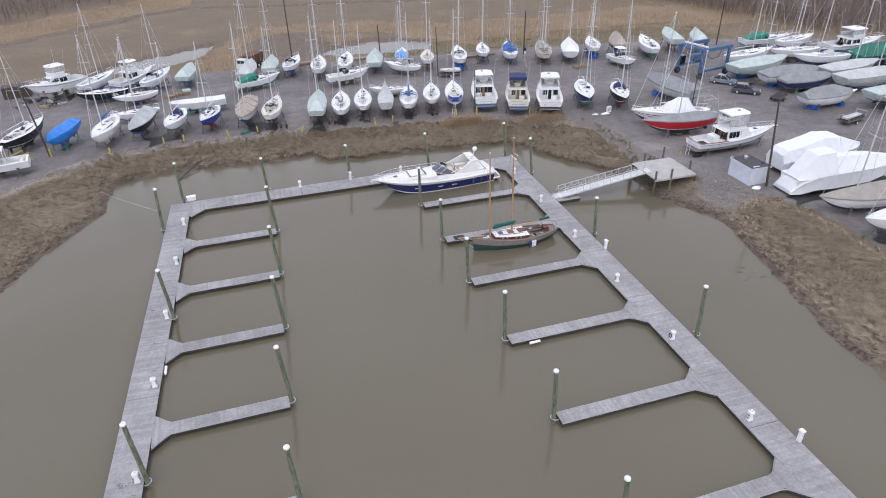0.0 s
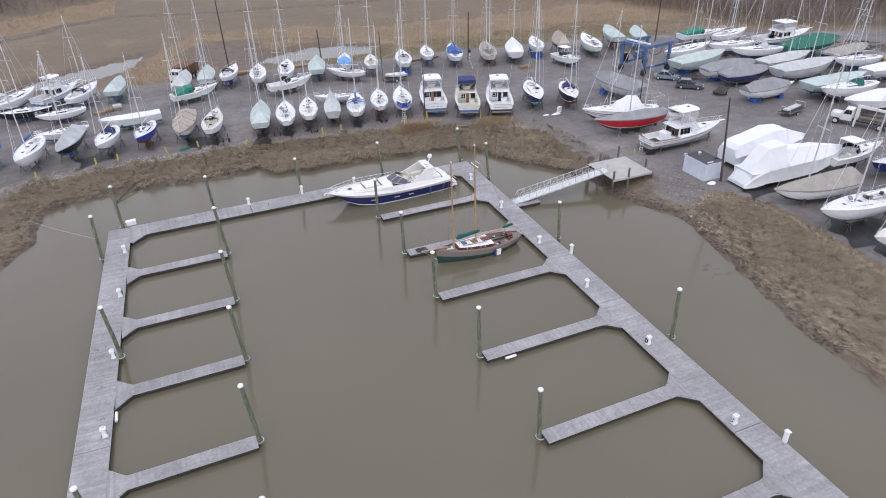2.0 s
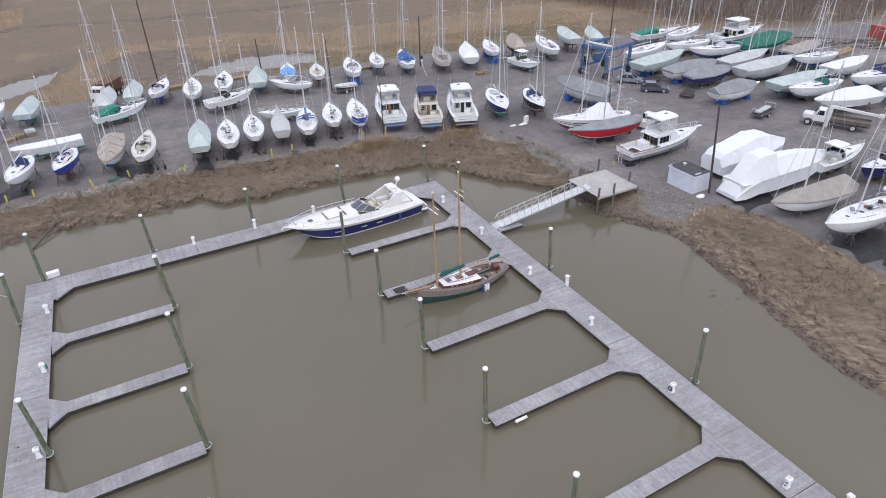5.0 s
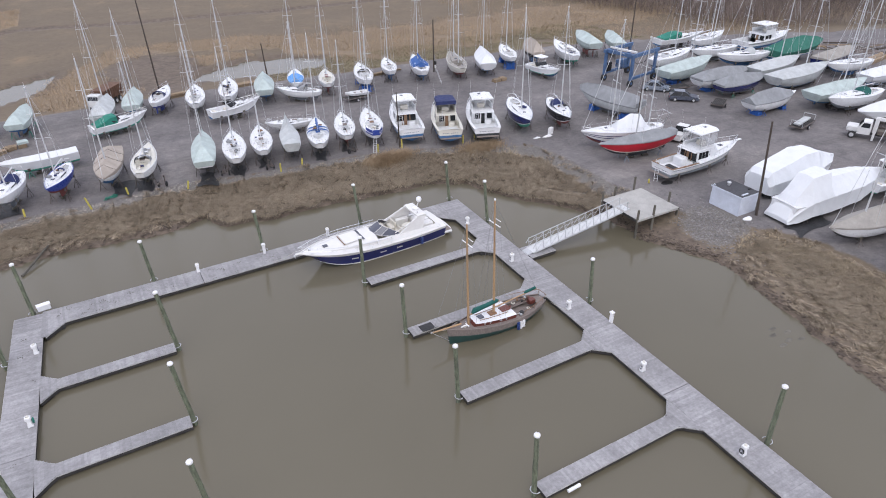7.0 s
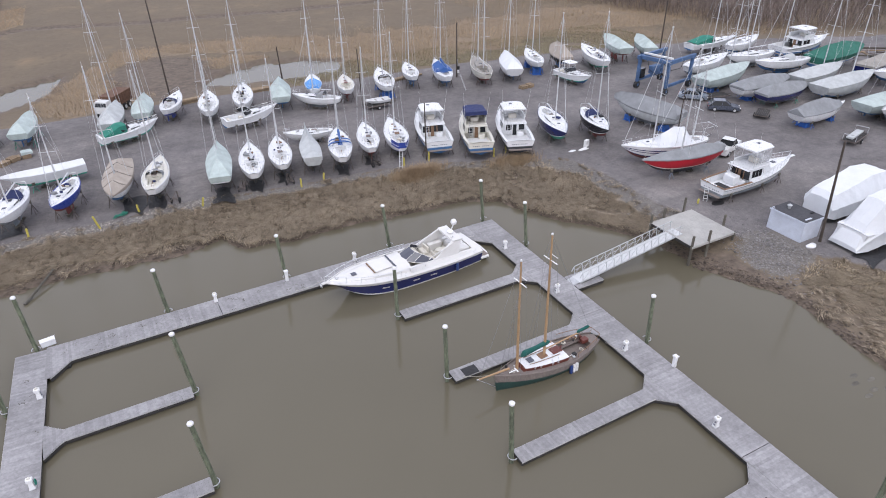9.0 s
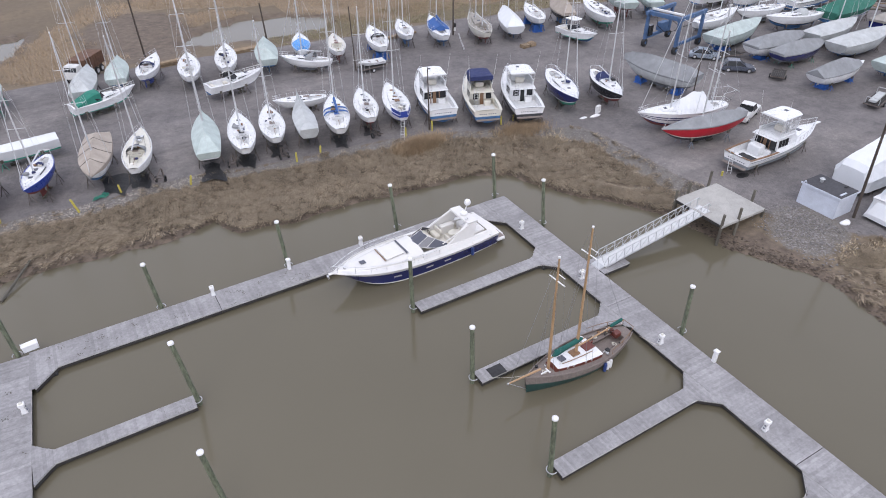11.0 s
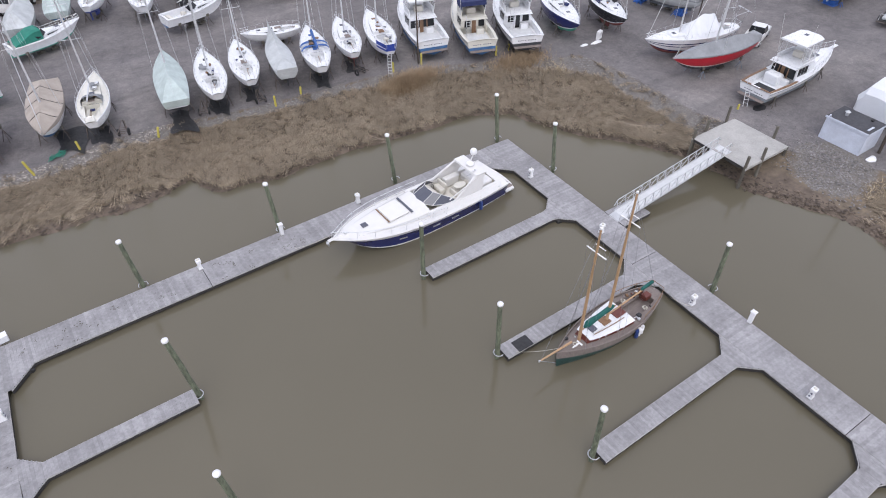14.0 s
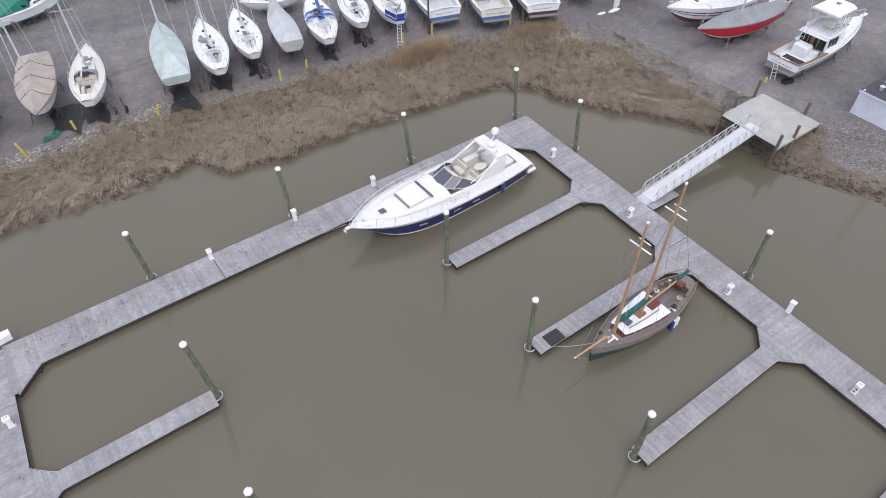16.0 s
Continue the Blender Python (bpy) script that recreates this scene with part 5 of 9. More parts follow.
def sportfisher(x, y, yaw, L, label, topsides=GELCOAT, bottom=BOTTOM_BLUE, stripe=None, canvas=None, deck=2.35, top=True, enclosure=VINYL, door=TEAK, ladder=True, beam=None, deck_mat=GELCOAT, seat=True, fly=True, trim=None, poles=True, depth=1.7, windows=2, aft="glass", lift=0.0):
    e = thing("motor_boat", x, y, YARD_Z, yaw, label, "motor boat", GROUP_M)
    ln = Lines(L, beam or (0.9 + 0.27 * L), deck - depth, deck, "motor", 0.88, 0.42)
    well = (0.015, 0.33, 0.84)
    hull_parts(e, ln, topsides, bottom, stripe, 0.6, deck_mat, well, 0.7)
    part("rub_rail", ln.shell(0.9, 0.94, 1, 0.025), TARP_GREY, e, "grey rub rail")
    part("cockpit_sole", Geo().box((ln.at(0.02, 1)[0] + ln.at(0.33, 1)[0]) / 2, 0, ln.sheer(0.015) - 0.66, 0.28 * L, ln.half(0.05) * 1.55, 0.03), GELCOAT if trim else DECK_GREY, e, "non-slip cockpit sole")
    if trim:
        part("cockpit_mat", Geo().box(ln.at(0.12, 1)[0], 0, ln.sheer(0.015) - 0.62, 0.13 * L, ln.half(0.05) * 1.2, 0.02), RUBBER, e, "dark cockpit mat")
        part("bait_station", Geo().box(ln.at(0.26, 1)[0], 0.3, ln.sheer(0.015) - 0.12, 1.1, 1.5, 1.1, c=0.1), GELCOAT, e, "white bait station and steps")
    # cabin house with raked windscreen
    u0, u1 = 0.33, 0.64
    x0, x1 = ln.at(u0, 1)[0], ln.at(u1, 1)[0]
    w0, w1 = ln.half(u0) * 0.78, ln.half(u1) * 0.66
    zb, hh = ln.sheer(u0) - 0.72, 1.85 + lift * 0.4
    ring0 = [(x0, w0, zb), ((x0 + x1) / 2, w0, zb), (x1 + 0.5, w1, zb + 0.4), (x1 + 0.5, -w1, zb + 0.4), ((x0 + x1) / 2, -w0, zb), (x0, -w0, zb)]
    zt = zb + hh
    ring1 = [(x0, w0 - 0.12, zt), ((x0 + x1) / 2, w0 - 0.14, zt), (x1 - 0.55, w1 - 0.2, zt), (x1 - 0.55, -w1 + 0.2, zt), ((x0 + x1) / 2, -w0 + 0.14, zt), (x0, -w0 + 0.12, zt)]
    cab = part("deckhouse", Geo().loft([ring0, ring1]), deck_mat, e)

    def panel(i, j, a0, a1, lo, hi, out):
        p0, p1, q0, q1 = Vector(ring0[i]), Vector(ring0[j]), Vector(ring1[i]), Vector(ring1[j])
        o = Vector(out)
        c = [p0.lerp(p1, a).lerp(q0.lerp(q1, a), h) + o for a, h in ((a0, lo), (a1, lo), (a1, hi), (a0, hi))]
        return Geo().add(c, [(0, 1, 2, 3)])

    nwin = 4 if windows > 2 else 3
    for s, (i, j), (k, m2) in ((1, (0, 1), (1, 2)), (-1, (5, 4), (4, 3))):
        for w in range(nwin - 1):
            f0 = 0.1 + 0.84 * w / (nwin - 1)
            part("side_window", panel(i, j, f0, f0 + 0.78 / (nwin - 1), 0.5, 0.9, (0, s * 0.015, 0)), DARK_GLASS, cab, "tinted side window", False)
        p0, p1, q0, q1 = Vector(ring0[k]), Vector(ring0[m2]), Vector(ring1[k]), Vector(ring1[m2])
        o3 = Vector((0.008, s * 0.015, 0))
        part("side_window", Geo().add([p0.lerp(p1, 0.03).lerp(q0.lerp(q1, 0.03), 0.6) + o3, p0.lerp(p1, 0.85).lerp(q0.lerp(q1, 0.85), 0.52) + o3, p0.lerp(p1, 0.5).lerp(q0.lerp(q1, 0.5), 0.9) + o3, p0.lerp(p1, 0.03).lerp(q0.lerp(q1, 0.03), 0.9) + o3], [(0, 1, 2, 3)]), DARK_GLASS, cab, "tinted side window", False)
    for a in (0.04, 0.37, 0.69):
        part("windscreen", panel(2, 3, a, a + 0.27, 0.42, 0.9, (0.02, 0, 0.01)), DARK_GLASS if aft != "glass" else SMOKE_GLASS, cab, "tinted windscreen pane", False)
    if aft == "glass":
        for a in (0.06, 0.62):
            part("aft_window", panel(5, 0, a, a + 0.24, 0.42, 0.85, (-0.015, 0, 0)), DARK_GLASS, cab, "tinted aft window", False)
        part("cabin_door", panel(5, 0, 0.4, 0.56, 0.03, 0.86, (-0.018, 0, 0)), door, cab, "cabin door", False)
    else:
        part("aft_window", panel(5, 0, 0.05, 0.95, 0.36, 0.9, (-0.012, 0, 0)), DARK_GLASS, cab, "dark aft cabin glass", False)
        for a in (0.3, 0.66):
            part("door_post", panel(5, 0, a, a + 0.045, 0.03, 0.9, (-0.024, 0, 0)), TEAK, cab, "varnished door post", False)
        part("cabin_door", panel(5, 0, 0.46, 0.6, 0.03, 0.88, (-0.022, 0, 0)), door, cab, "cabin door", False)
    # overhang of the deckhouse roof
    part("roof_overhang", Geo().box(x0 - 0.3, 0, zt - 0.03, 0.7, w0 * 1.95, 0.06, c=0.02), deck_mat, e)
    # fore trunk
    fore, br, tr = trunk(ln, 0.6, 0.86, 0.62, 0.4, 0.38, 0.12)
    part("fore_cabin", fore, deck_mat, e)
    part("deck_hatch", Geo().box(ln.at(0.76, 1)[0], 0, ln.sheer(0.76) + 0.34, 0.55, 0.55, 0.06, c=0.02), SMOKE_GLASS, e)
    # flybridge
    if fly:
        xf = x1 - 0.75
        low = 0.34 if lift else 0.0
        fly_ring = [(x0 - 0.3, w0 - 0.05), (xf - 0.6, w0 - 0.1), (xf, w1 - 0.25), (xf, -w1 + 0.25), (xf - 0.6, -w0 + 0.1), (x0 - 0.3, -w0 + 0.05)]
        part("flybridge_deck", Geo().loft([[(a, b, zt + 0.01) for a, b in fly_ring], [(a, b, zt + 0.09) for a, b in fly_ring]]), deck_mat, e)
        co = Geo()
        o = [(x0 + 0.25, w0 - 0.15), (xf - 0.6, w0 - 0.18), (xf - 0.05, w1 - 0.32), (xf - 0.05, -w1 + 0.32), (xf - 0.6, -w0 + 0.18), (x0 + 0.25, -w0 + 0.15)]
        i2 = [(a - (0.08 if a > x0 + 1 else 0), b * 0.93) for a, b in o]
        for k in range(5):
            co.loft([[(*o[k], zt + 0.08), (*i2[k], zt + 0.08), (*i2[k], zt + 0.78 - low), (o[k][0], o[k][1] * 1.02, zt + 0.82 - low)], [(*o[k + 1], zt + 0.08), (*i2[k + 1], zt + 0.08), (*i2[k + 1], zt + 0.78 - low), (o[k + 1][0], o[k + 1][1] * 1.02, zt + 0.82 - low)]])
        part("flybridge_coaming", co, deck_mat, e)
        part("helm_console", Geo().box(xf - 0.65, 0, zt + 0.5, 0.5, w0 * 1.1, 0.8, c=0.06), deck_mat, e)
        if seat:
            part("helm_seat", Geo().box(xf - 1.5, 0, zt + 0.4, 0.5, 1.1, 0.62, c=0.08), CUSHION, e)
        zr = zt + 1.72 + lift * 0.6
        if top:
            rt = [(x0 - 0.15, w0 - 0.12), (xf - 0.3, w0 - 0.16), (xf + 0.05, w1 - 0.3), (xf + 0.05, -w1 + 0.3), (xf - 0.3, -w0 + 0.16), (x0 - 0.15, -w0 + 0.12)]
            part("hardtop", Geo().loft([[(a, b, zr) for a, b in rt], [(a, b, zr + 0.09) for a, b in rt], [(a * 0.995, b * 0.9, zr + 0.16) for a, b in rt]]), canvas or deck_mat, e)
            if not canvas:
                part("radar_dome", Geo().disc(x0 + 0.25, 0, zr + 0.15, 0.26, 0.2, 12, 0.2), PLASTIC_WHITE, e)
                part("roof_hatch", Geo().box((x0 + xf) / 2 + 0.7, 0.2, zr + 0.17, 0.45, 0.4, 0.03), SMOKE_GLASS, e)
            for px, py in ((x0, w0 - 0.2), (xf - 0.35, w0 - 0.24), (x0, -w0 + 0.2), (xf - 0.35, -w0 + 0.24)):
                part("top_post", Geo().tube([(px, py, zt + 0.75), (px, py, zr)], 0.03, 5), STEEL, e)
            if canvas:
                part("canvas_band", Geo().loft([[(a, b * 1.01, zr - 0.35) for a, b in rt], [(a, b * 1.01, zr + 0.02) for a, b in rt]], cap=False), canvas, e, "canvas valance")
            for k in range(5):
                for f in (0.33, 0.67) if k == 2 else ((0.5,) if k in (0, 4) else ()):
                    a, b, a2, b2 = o[k], o[k + 1], rt[k], rt[k + 1]
                    part("curtain_batten", Geo().tube([(a[0] + (b[0] - a[0]) * f, a[1] + (b[1] - a[1]) * f, zt + 0.84 - low), (a2[0] + (b2[0] - a2[0]) * f, (a2[1] + (b2[1] - a2[1]) * f) * 0.97, zr)], 0.025, 4), WHITE_PAINT if not canvas else canvas, e)
            if enclosure:
                cur = Geo()
                for k in range(5):
                    a, b = o[k], o[k + 1]
                    a2, b2 = rt[k], rt[k + 1]
                    cur.add([(a[0], a[1], zt + 0.84 - low), (b[0], b[1], zt + 0.84 - low), (b2[0], b2[1] * 0.97, zr - 0.01), (a2[0], a2[1] * 0.97, zr - 0.01)], [(0, 1, 2, 3)])
                part("weather_curtain", cur, enclosure, e, "clear weather curtain round the flybridge", False)
        if ladder:
            lad = Geo()
            for s in (-0.2, 0.2):
                lad.tube([(x0 - 0.9, w0 * 0.55 + s, zb + 0.1), (x0 - 0.72, w0 * 0.55 + s, zt + 0.7)], 0.025, 4)
            for k in range(6):
                f = k / 6 + 0.08
                lad.tube([(x0 - 0.9 + 0.18 * f, w0 * 0.55 - 0.2, zb + 0.1 + 2.1 * f), (x0 - 0.9 + 0.18 * f, w0 * 0.55 + 0.2, zb + 0.1 + 2.1 * f)], 0.02, 4)
            part("flybridge_ladder", lad, STEEL, e)
    part("aft_locker", Geo().box(x0 - 0.4, -w0 * 0.45, zb + 0.36, 0.55, w0 * 0.55, 0.66, c=0.05), deck_mat, e)
    part("transom_locker", Geo().box(ln.at(0.05, 1)[0], 0, zb + 0.26, 0.34, w0 * 0.9, 0.46, c=0.05), deck_mat, e)
    if trim:
        g = Geo()
        us = [0.0, 0.11, 0.22, 0.33]
        for s in (-1, 1):
            g.loft([[(ln.at(u, 1)[0], s * (ln.half(u) - 0.24), ln.sheer(u) + 0.09), (ln.at(u, 1)[0], s * (ln.half(u) + 0.01), ln.sheer(u) + 0.09), (ln.at(u, 1)[0], s * (ln.half(u) + 0.01), ln.sheer(u) + 0.12), (ln.at(u, 1)[0], s * (ln.half(u) - 0.24), ln.sheer(u) + 0.12)] for u in us])
        b0 = ln.half(0)
        g.box(-ln.L / 2 + 0.1, 0, ln.sheer(0) + 0.105, 0.24, 2 * b0 - 0.5, 0.03)
        part("covering_board", g, trim, e, "varnished covering board")
    bow_rail(e, ln, 0.5, 0.75)
    part("bow_pulpit", Geo().box(ln.L / 2 + 0.15, 0, ln.sheer(1) + 0.05, 1.1, 0.4, 0.09, c=0.03), deck_mat, e)
    part("anchor", Geo().tube([(ln.L / 2 + 0.4, 0, ln.sheer(1) - 0.02), (ln.L / 2 + 0.8, 0, ln.sheer(1) + 0.02)], 0.05, 5), GALV, e)
    if poles:
        for s in (-1, 1):
            part("antenna", Geo().tube([(x0 + 0.3, s * (w0 - 0.1), zt + 0.5), (x0 - 0.4, s * (w0 + 0.25), zt + 4.6)], 0.018, 4, 0.008), WHITE_PAINT, e)
    # name on the transom, unreadable: plain bars
    tz = ln.sheer(0) - 0.42
    for k in range(8):
        part("name_bar", Geo().box(-L / 2 - 0.012, -0.9 + 0.25 * k + (0.15 if k > 3 else 0), tz, 0.012, 0.15, 0.085), BARS, e, smooth=False)
    part("swim_platform", Geo().box(-L / 2 - 0.28, 0, ln.sheer(0) - depth * 0.62, 0.5, ln.half(0) * 1.7, 0.07, c=0.02), TEAK_GREY, e, "slatted teak swim platform")
    props(x, y, yaw, ln, None, STAND_GREY, (0.1, 0.5, 0.8))
    return e


def cuddy(x, y, yaw, L, label, topsides=GELCOAT, bottom=BOTTOM_BLUE, stripe=None, canvas=None, deck=2.0, wind=DARK_GLASS, hardtop=False, arch=False, beam=None, inner=GELCOAT2, depth=1.3):
    """Open motor cruiser: long foredeck, windscreen, cockpit."""
    e = thing("motor_boat", x, y, YARD_Z, yaw, label, "motor boat", GROUP_M)
    ln = Lines(L, beam or (0.8 + 0.22 * L), deck - depth, deck, "motor", 0.9, 0.5, 2.2)
    well = (0.03, 0.42, 0.8)
    hull_parts(e, ln, topsides, bottom, stripe, 0.36, GELCOAT, well, 0.6)
    fore, br, tr = trunk(ln, 0.44, 0.86, 0.78, 0.45, 0.42, 0.08, 0.2)
    cab = part("fore_cabin", fore, GELCOAT, e)
    for side in (0, 1):
        part("cabin_window", band(br, tr, 0.3, 0.75, 1, 4, sides=(side,)), DARK_GLASS, cab)
    part("deck_hatch", Geo().box(ln.at(0.68, 1)[0], 0, ln.sheer(0.68) + 0.34, 0.5, 0.5, 0.05, c=0.02), SMOKE_GLASS, cab)
    xw, ww, zw = ln.at(0.46, 1)[0], ln.half(0.46) * 0.76, ln.sheer(0.46) + 0.4
    ring = [(xw - 0.9, ww + 0.1, zw - 0.2), (xw - 0.1, ww, zw - 0.05), (xw + 0.35, ww * 0.6, zw), (xw + 0.35, -ww * 0.6, zw), (xw - 0.1, -ww, zw - 0.05), (xw - 0.9, -ww - 0.1, zw - 0.2)]
    ring2 = [(a - 0.45, b * 0.93, z + 0.62) for a, b, z in ring]
    part("windscreen", Geo().loft([ring, ring2], cap=False, closed=False), wind, e, "tinted wraparound windscreen")
    part("screen_frame", Geo().tube(ring2, 0.03, 5), STEEL, e)
    part("helm_seat", Geo().box(xw - 1.5, -ww * 0.45, ln.sheer(0.3) - 0.2, 0.55, 0.6, 0.8, c=0.08), CUSHION, e)
    part("aft_bench", Geo().box(ln.at(0.09, 1)[0], 0, ln.sheer(0.1) - 0.3, 0.5, ww * 1.5, 0.5, c=0.08), CUSHION, e)
    if canvas:
        loops = []
        xe = ln.at(0.06, 1)[0]
        for q in range(8):
            f = q / 7
            xx = xw - 0.3 + (xe - xw + 0.3) * f
            h = (1.1 if f < 0.3 else 1.1 - 0.95 * (f - 0.3) / 0.7)
            w = (ww + 0.12) * (0.92 + 0.08 * f)
            loops.append([(xx, w * (1 if abs(c) > 0.8 else abs(c) / 0.8) * (1 if c > 0 else -1), ln.sheer(0.25) + 0.05 + h * (1 if abs(c) < 0.75 else (1 - (abs(c) - 0.75) / 0.25) ** 0.6)) for c in [1 - 2 * k / 10 for k in range(11)]])
        part("camper_top", Geo().loft(loops, cap=False, closed=False), canvas, e, "canvas cockpit top")
    if hardtop:
        zr = zw + 1.35
        rt = [(xw - 1.9, ww), (xw + 0.1, ww * 0.95), (xw + 0.3, ww * 0.6), (xw + 0.3, -ww * 0.6), (xw + 0.1, -ww * 0.95), (xw - 1.9, -ww)]
        part("hardtop", Geo().loft([[(a, b, zr) for a, b in rt], [(a, b, zr + 0.1) for a, b in rt]]), GELCOAT, e)
        for px, py in ((xw - 1.8, ww * 0.95), (xw - 0.4, ww * 0.9), (xw - 1.8, -ww * 0.95), (xw - 0.4, -ww * 0.9)):
            part("top_post", Geo().tube([(px, py, ln.sheer(0.3)), (px, py * 0.97, zr)], 0.04, 5), WHITE_PAINT, e)
        part("radar_dome", Geo().disc(xw - 0.7, 0, zr + 0.1, 0.22, 0.18, 10, 0.16), PLASTIC_WHITE, e)
        part("antenna", Geo().tube([(xw - 1.5, ww * 0.7, zr), (xw - 1.7, ww * 0.75, zr + 2.4)], 0.015, 4), WHITE_PAINT, e)
    if arch:
        part("radar_arch", Geo().tube([(xw - 2.2, ww + 0.05, ln.sheer(0.25)), (xw - 2.5, ww * 0.8, ln.sheer(0.25) + 1.2), (xw - 2.5, -ww * 0.8, ln.sheer(0.25) + 1.2), (xw - 2.2, -ww - 0.05, ln.sheer(0.25))], 0.09, 6), GELCOAT, e)
    bow_rail(e, ln, 0.5, 0.55)
    props(x, y, yaw, ln, None, STAND_GREY, (0.15, 0.6))
    return e

# ---- motor yacht at the dock ----
def yacht(x, y, yaw, L):
    e = thing("motor_yacht", x, y, 0, yaw, "white and navy open motor yacht moored at the dock", "yacht")
    ln = Lines(L, 4.75, -0.7, 1.4, "motor", 0.86, 0.3, 3.9)
    part("hull_bottom", ln.shell(0, 0.37, 5, n=36), BOTTOM_BLUE, e)
    part("spray_stripe", ln.shell(0.37, 0.42, 1, n=36), YACHT_WHITE, e)
    part("navy_hull_side", ln.shell(0.42, 0.87, 4, n=36), NAVY, e, "glossy navy hull side")
    part("white_hull_side", ln.shell(0.87, 1, 4, 0.012, 36), YACHT_WHITE, e)
    part("transom", ln.transom(), YACHT_WHITE, e)
    well = (0.05, 0.50, 0.66)
    part("deck", ln.deck(well, 0, 40, 10), YACHT_WHITE, e)
    part("cockpit_well", ln.well(*well, 0.35), CUSHION, e)
    g = Geo()
    for s in (-1, 1):
        g.tube(ln.rail(0, 1, 0.02, -0.02, 30, s), 0.06, 6)
    part("rub_rail", g, YACHT_WHITE, e)
    # raised coachroof running forward into the foredeck
    loops = []
    for k in range(13):
        u = 0.50 + 0.42 * k / 12
        q = k / 12
        h = 0.78 * (1 - q) ** 0.85
        w = ln.half(u) * (0.74 - 0.16 * q)
        zz, xx = ln.sheer(u) + 0.03, ln.at(u, 1)[0]
        loops.append([(xx, w * math.cos(t), zz + h * math.sin(t) ** 0.42) for t in [math.pi * j / 14 for j in range(15)]])
    coach = part("coachroof", Geo().loft(loops, cap=True, closed=False), YACHT_WHITE, e)
    zr = lambda u: ln.sheer(u) + 0.03 + 0.78 * (1 - (u - 0.50) / 0.42) ** 0.85
    # sun pad with a dark band aft and a teak edge forward
    pad = [(ln.at(u, 1)[0], zr(u)) for u in (0.60, 0.63, 0.66, 0.69, 0.71)]
    part("sun_pad", Geo().loft([[(a, -1.0, z + 0.02), (a, 1.0, z + 0.02), (a, 1.0, z + 0.09), (a, -1.0, z + 0.09)] for a, z in pad]), YACHT_WHITE, e, "white foredeck sun pad")
    xa, za = ln.at(0.585, 1)[0], zr(0.585)
    part("dark_skylight", Geo().box(xa, 0, za + 0.03, 0.2, 2.3, 0.04, c=0.01), SMOKE_GLASS, e)
    xa, za = ln.at(0.717, 1)[0], zr(0.717)
    part("teak_strip", Geo().box(xa, 0, za + 0.04, 0.1, 2.0, 0.05, c=0.01), TEAK, e, "varnished teak strip")
    xa, za = ln.at(0.825, 1)[0], zr(0.825)
    part("deck_hatch", Geo().box(xa, 0, za + 0.05, 0.5, 0.5, 0.06, c=0.02), SMOKE_GLASS, e)
    # wraparound windscreen
    xw = ln.at(0.487, 1)[0]
    zw = ln.sheer(0.52) + 0.62
    ring = [(xw - 2.3, 1.6, zw - 0.3), (xw - 1.2, 1.52, zw - 0.2), (xw - 0.3, 1.28, zw - 0.02), (xw + 0.35, 0.7, zw + 0.08), (xw + 0.5, 0, zw + 0.1)]
    ring = ring + [(a, -b, c) for a, b, c in reversed(ring[:-1])]
    rise = [0.1, 0.42, 0.56, 0.6, 0.61, 0.6, 0.56, 0.42, 0.1]
    back = [0.1, 0.6, 1.0, 1.2, 1.25, 1.2, 1.0, 0.6, 0.1]
    ring2 = [(a - bk, b * 0.88, c + r) for (a, b, c), r, bk in zip(ring, rise, back)]
    for k in range(8):
        part("windscreen_pane", Geo().loft([[ring[k], ring2[k]], [ring[k + 1], ring2[k + 1]]], cap=False, closed=False), SMOKE_GLASS, e, "smoked windscreen pane", False)
    part("screen_frame", Geo().tube(ring2, 0.028, 6).tube(ring, 0.025, 6), YACHT_WHITE, e)
    for k in (2, 3, 5, 6):
        part("screen_mullion", Geo().tube([ring[k], ring2[k]], 0.022, 5), YACHT_WHITE, e)
    # side coamings running aft
    for s in (-1, 1):
        lo = []
        for k in range(9):
            u = 0.51 - 0.47 * k / 8
            b, zz, xx = ln.half(u), ln.sheer(u), ln.at(u, 1)[0]
            h = 0.5 - 0.25 * (k / 8) ** 2
            lo.append([(xx, s * b * 0.86, zz + 0.02), (xx, s * b * 0.77, zz + h), (xx, s * b * 0.66, zz + h), (xx, s * b * 0.65, zz + 0.02)])
        part("side_coaming", Geo().loft(lo), YACHT_WHITE, e)
    # cockpit: dash, seats, table, sun bed, wet bar
    fz = ln.sheer(0.05) - 0.35
    part("dashboard", Geo().box(xw - 1.25, 0, fz + 0.62, 0.8, 2.7, 0.9, c=0.12), CUSHION, e)
    part("helm_wheel", Geo().tube([(xw - 1.75, -0.75 + 0.2 * math.cos(t), fz + 1.05 + 0.2 * math.sin(t)) for t in [math.pi / 6 * k for k in range(13)]], 0.02, 5), RUBBER, e)
    for yy, w in ((-0.75, 1.2), (0.85, 1.0)):
        part("helm_seat", Geo().box(xw - 2.45, yy, fz + 0.45, 0.6, w, 0.5, c=0.1).box(xw - 2.75, yy, fz + 0.85, 0.18, w, 0.65, c=0.07), CUSHION, e, "cream helm seat")
    part("settee", Geo().box(xw - 4.1, 1.05, fz + 0.3, 2.2, 0.7, 0.5, c=0.1).box(xw - 4.1, 1.38, fz + 0.65, 2.2, 0.16, 0.5, c=0.06).box(xw - 5.1, 0.3, fz + 0.3, 0.6, 1.6, 0.5, c=0.1), CUSHION, e, "cream cockpit settee")
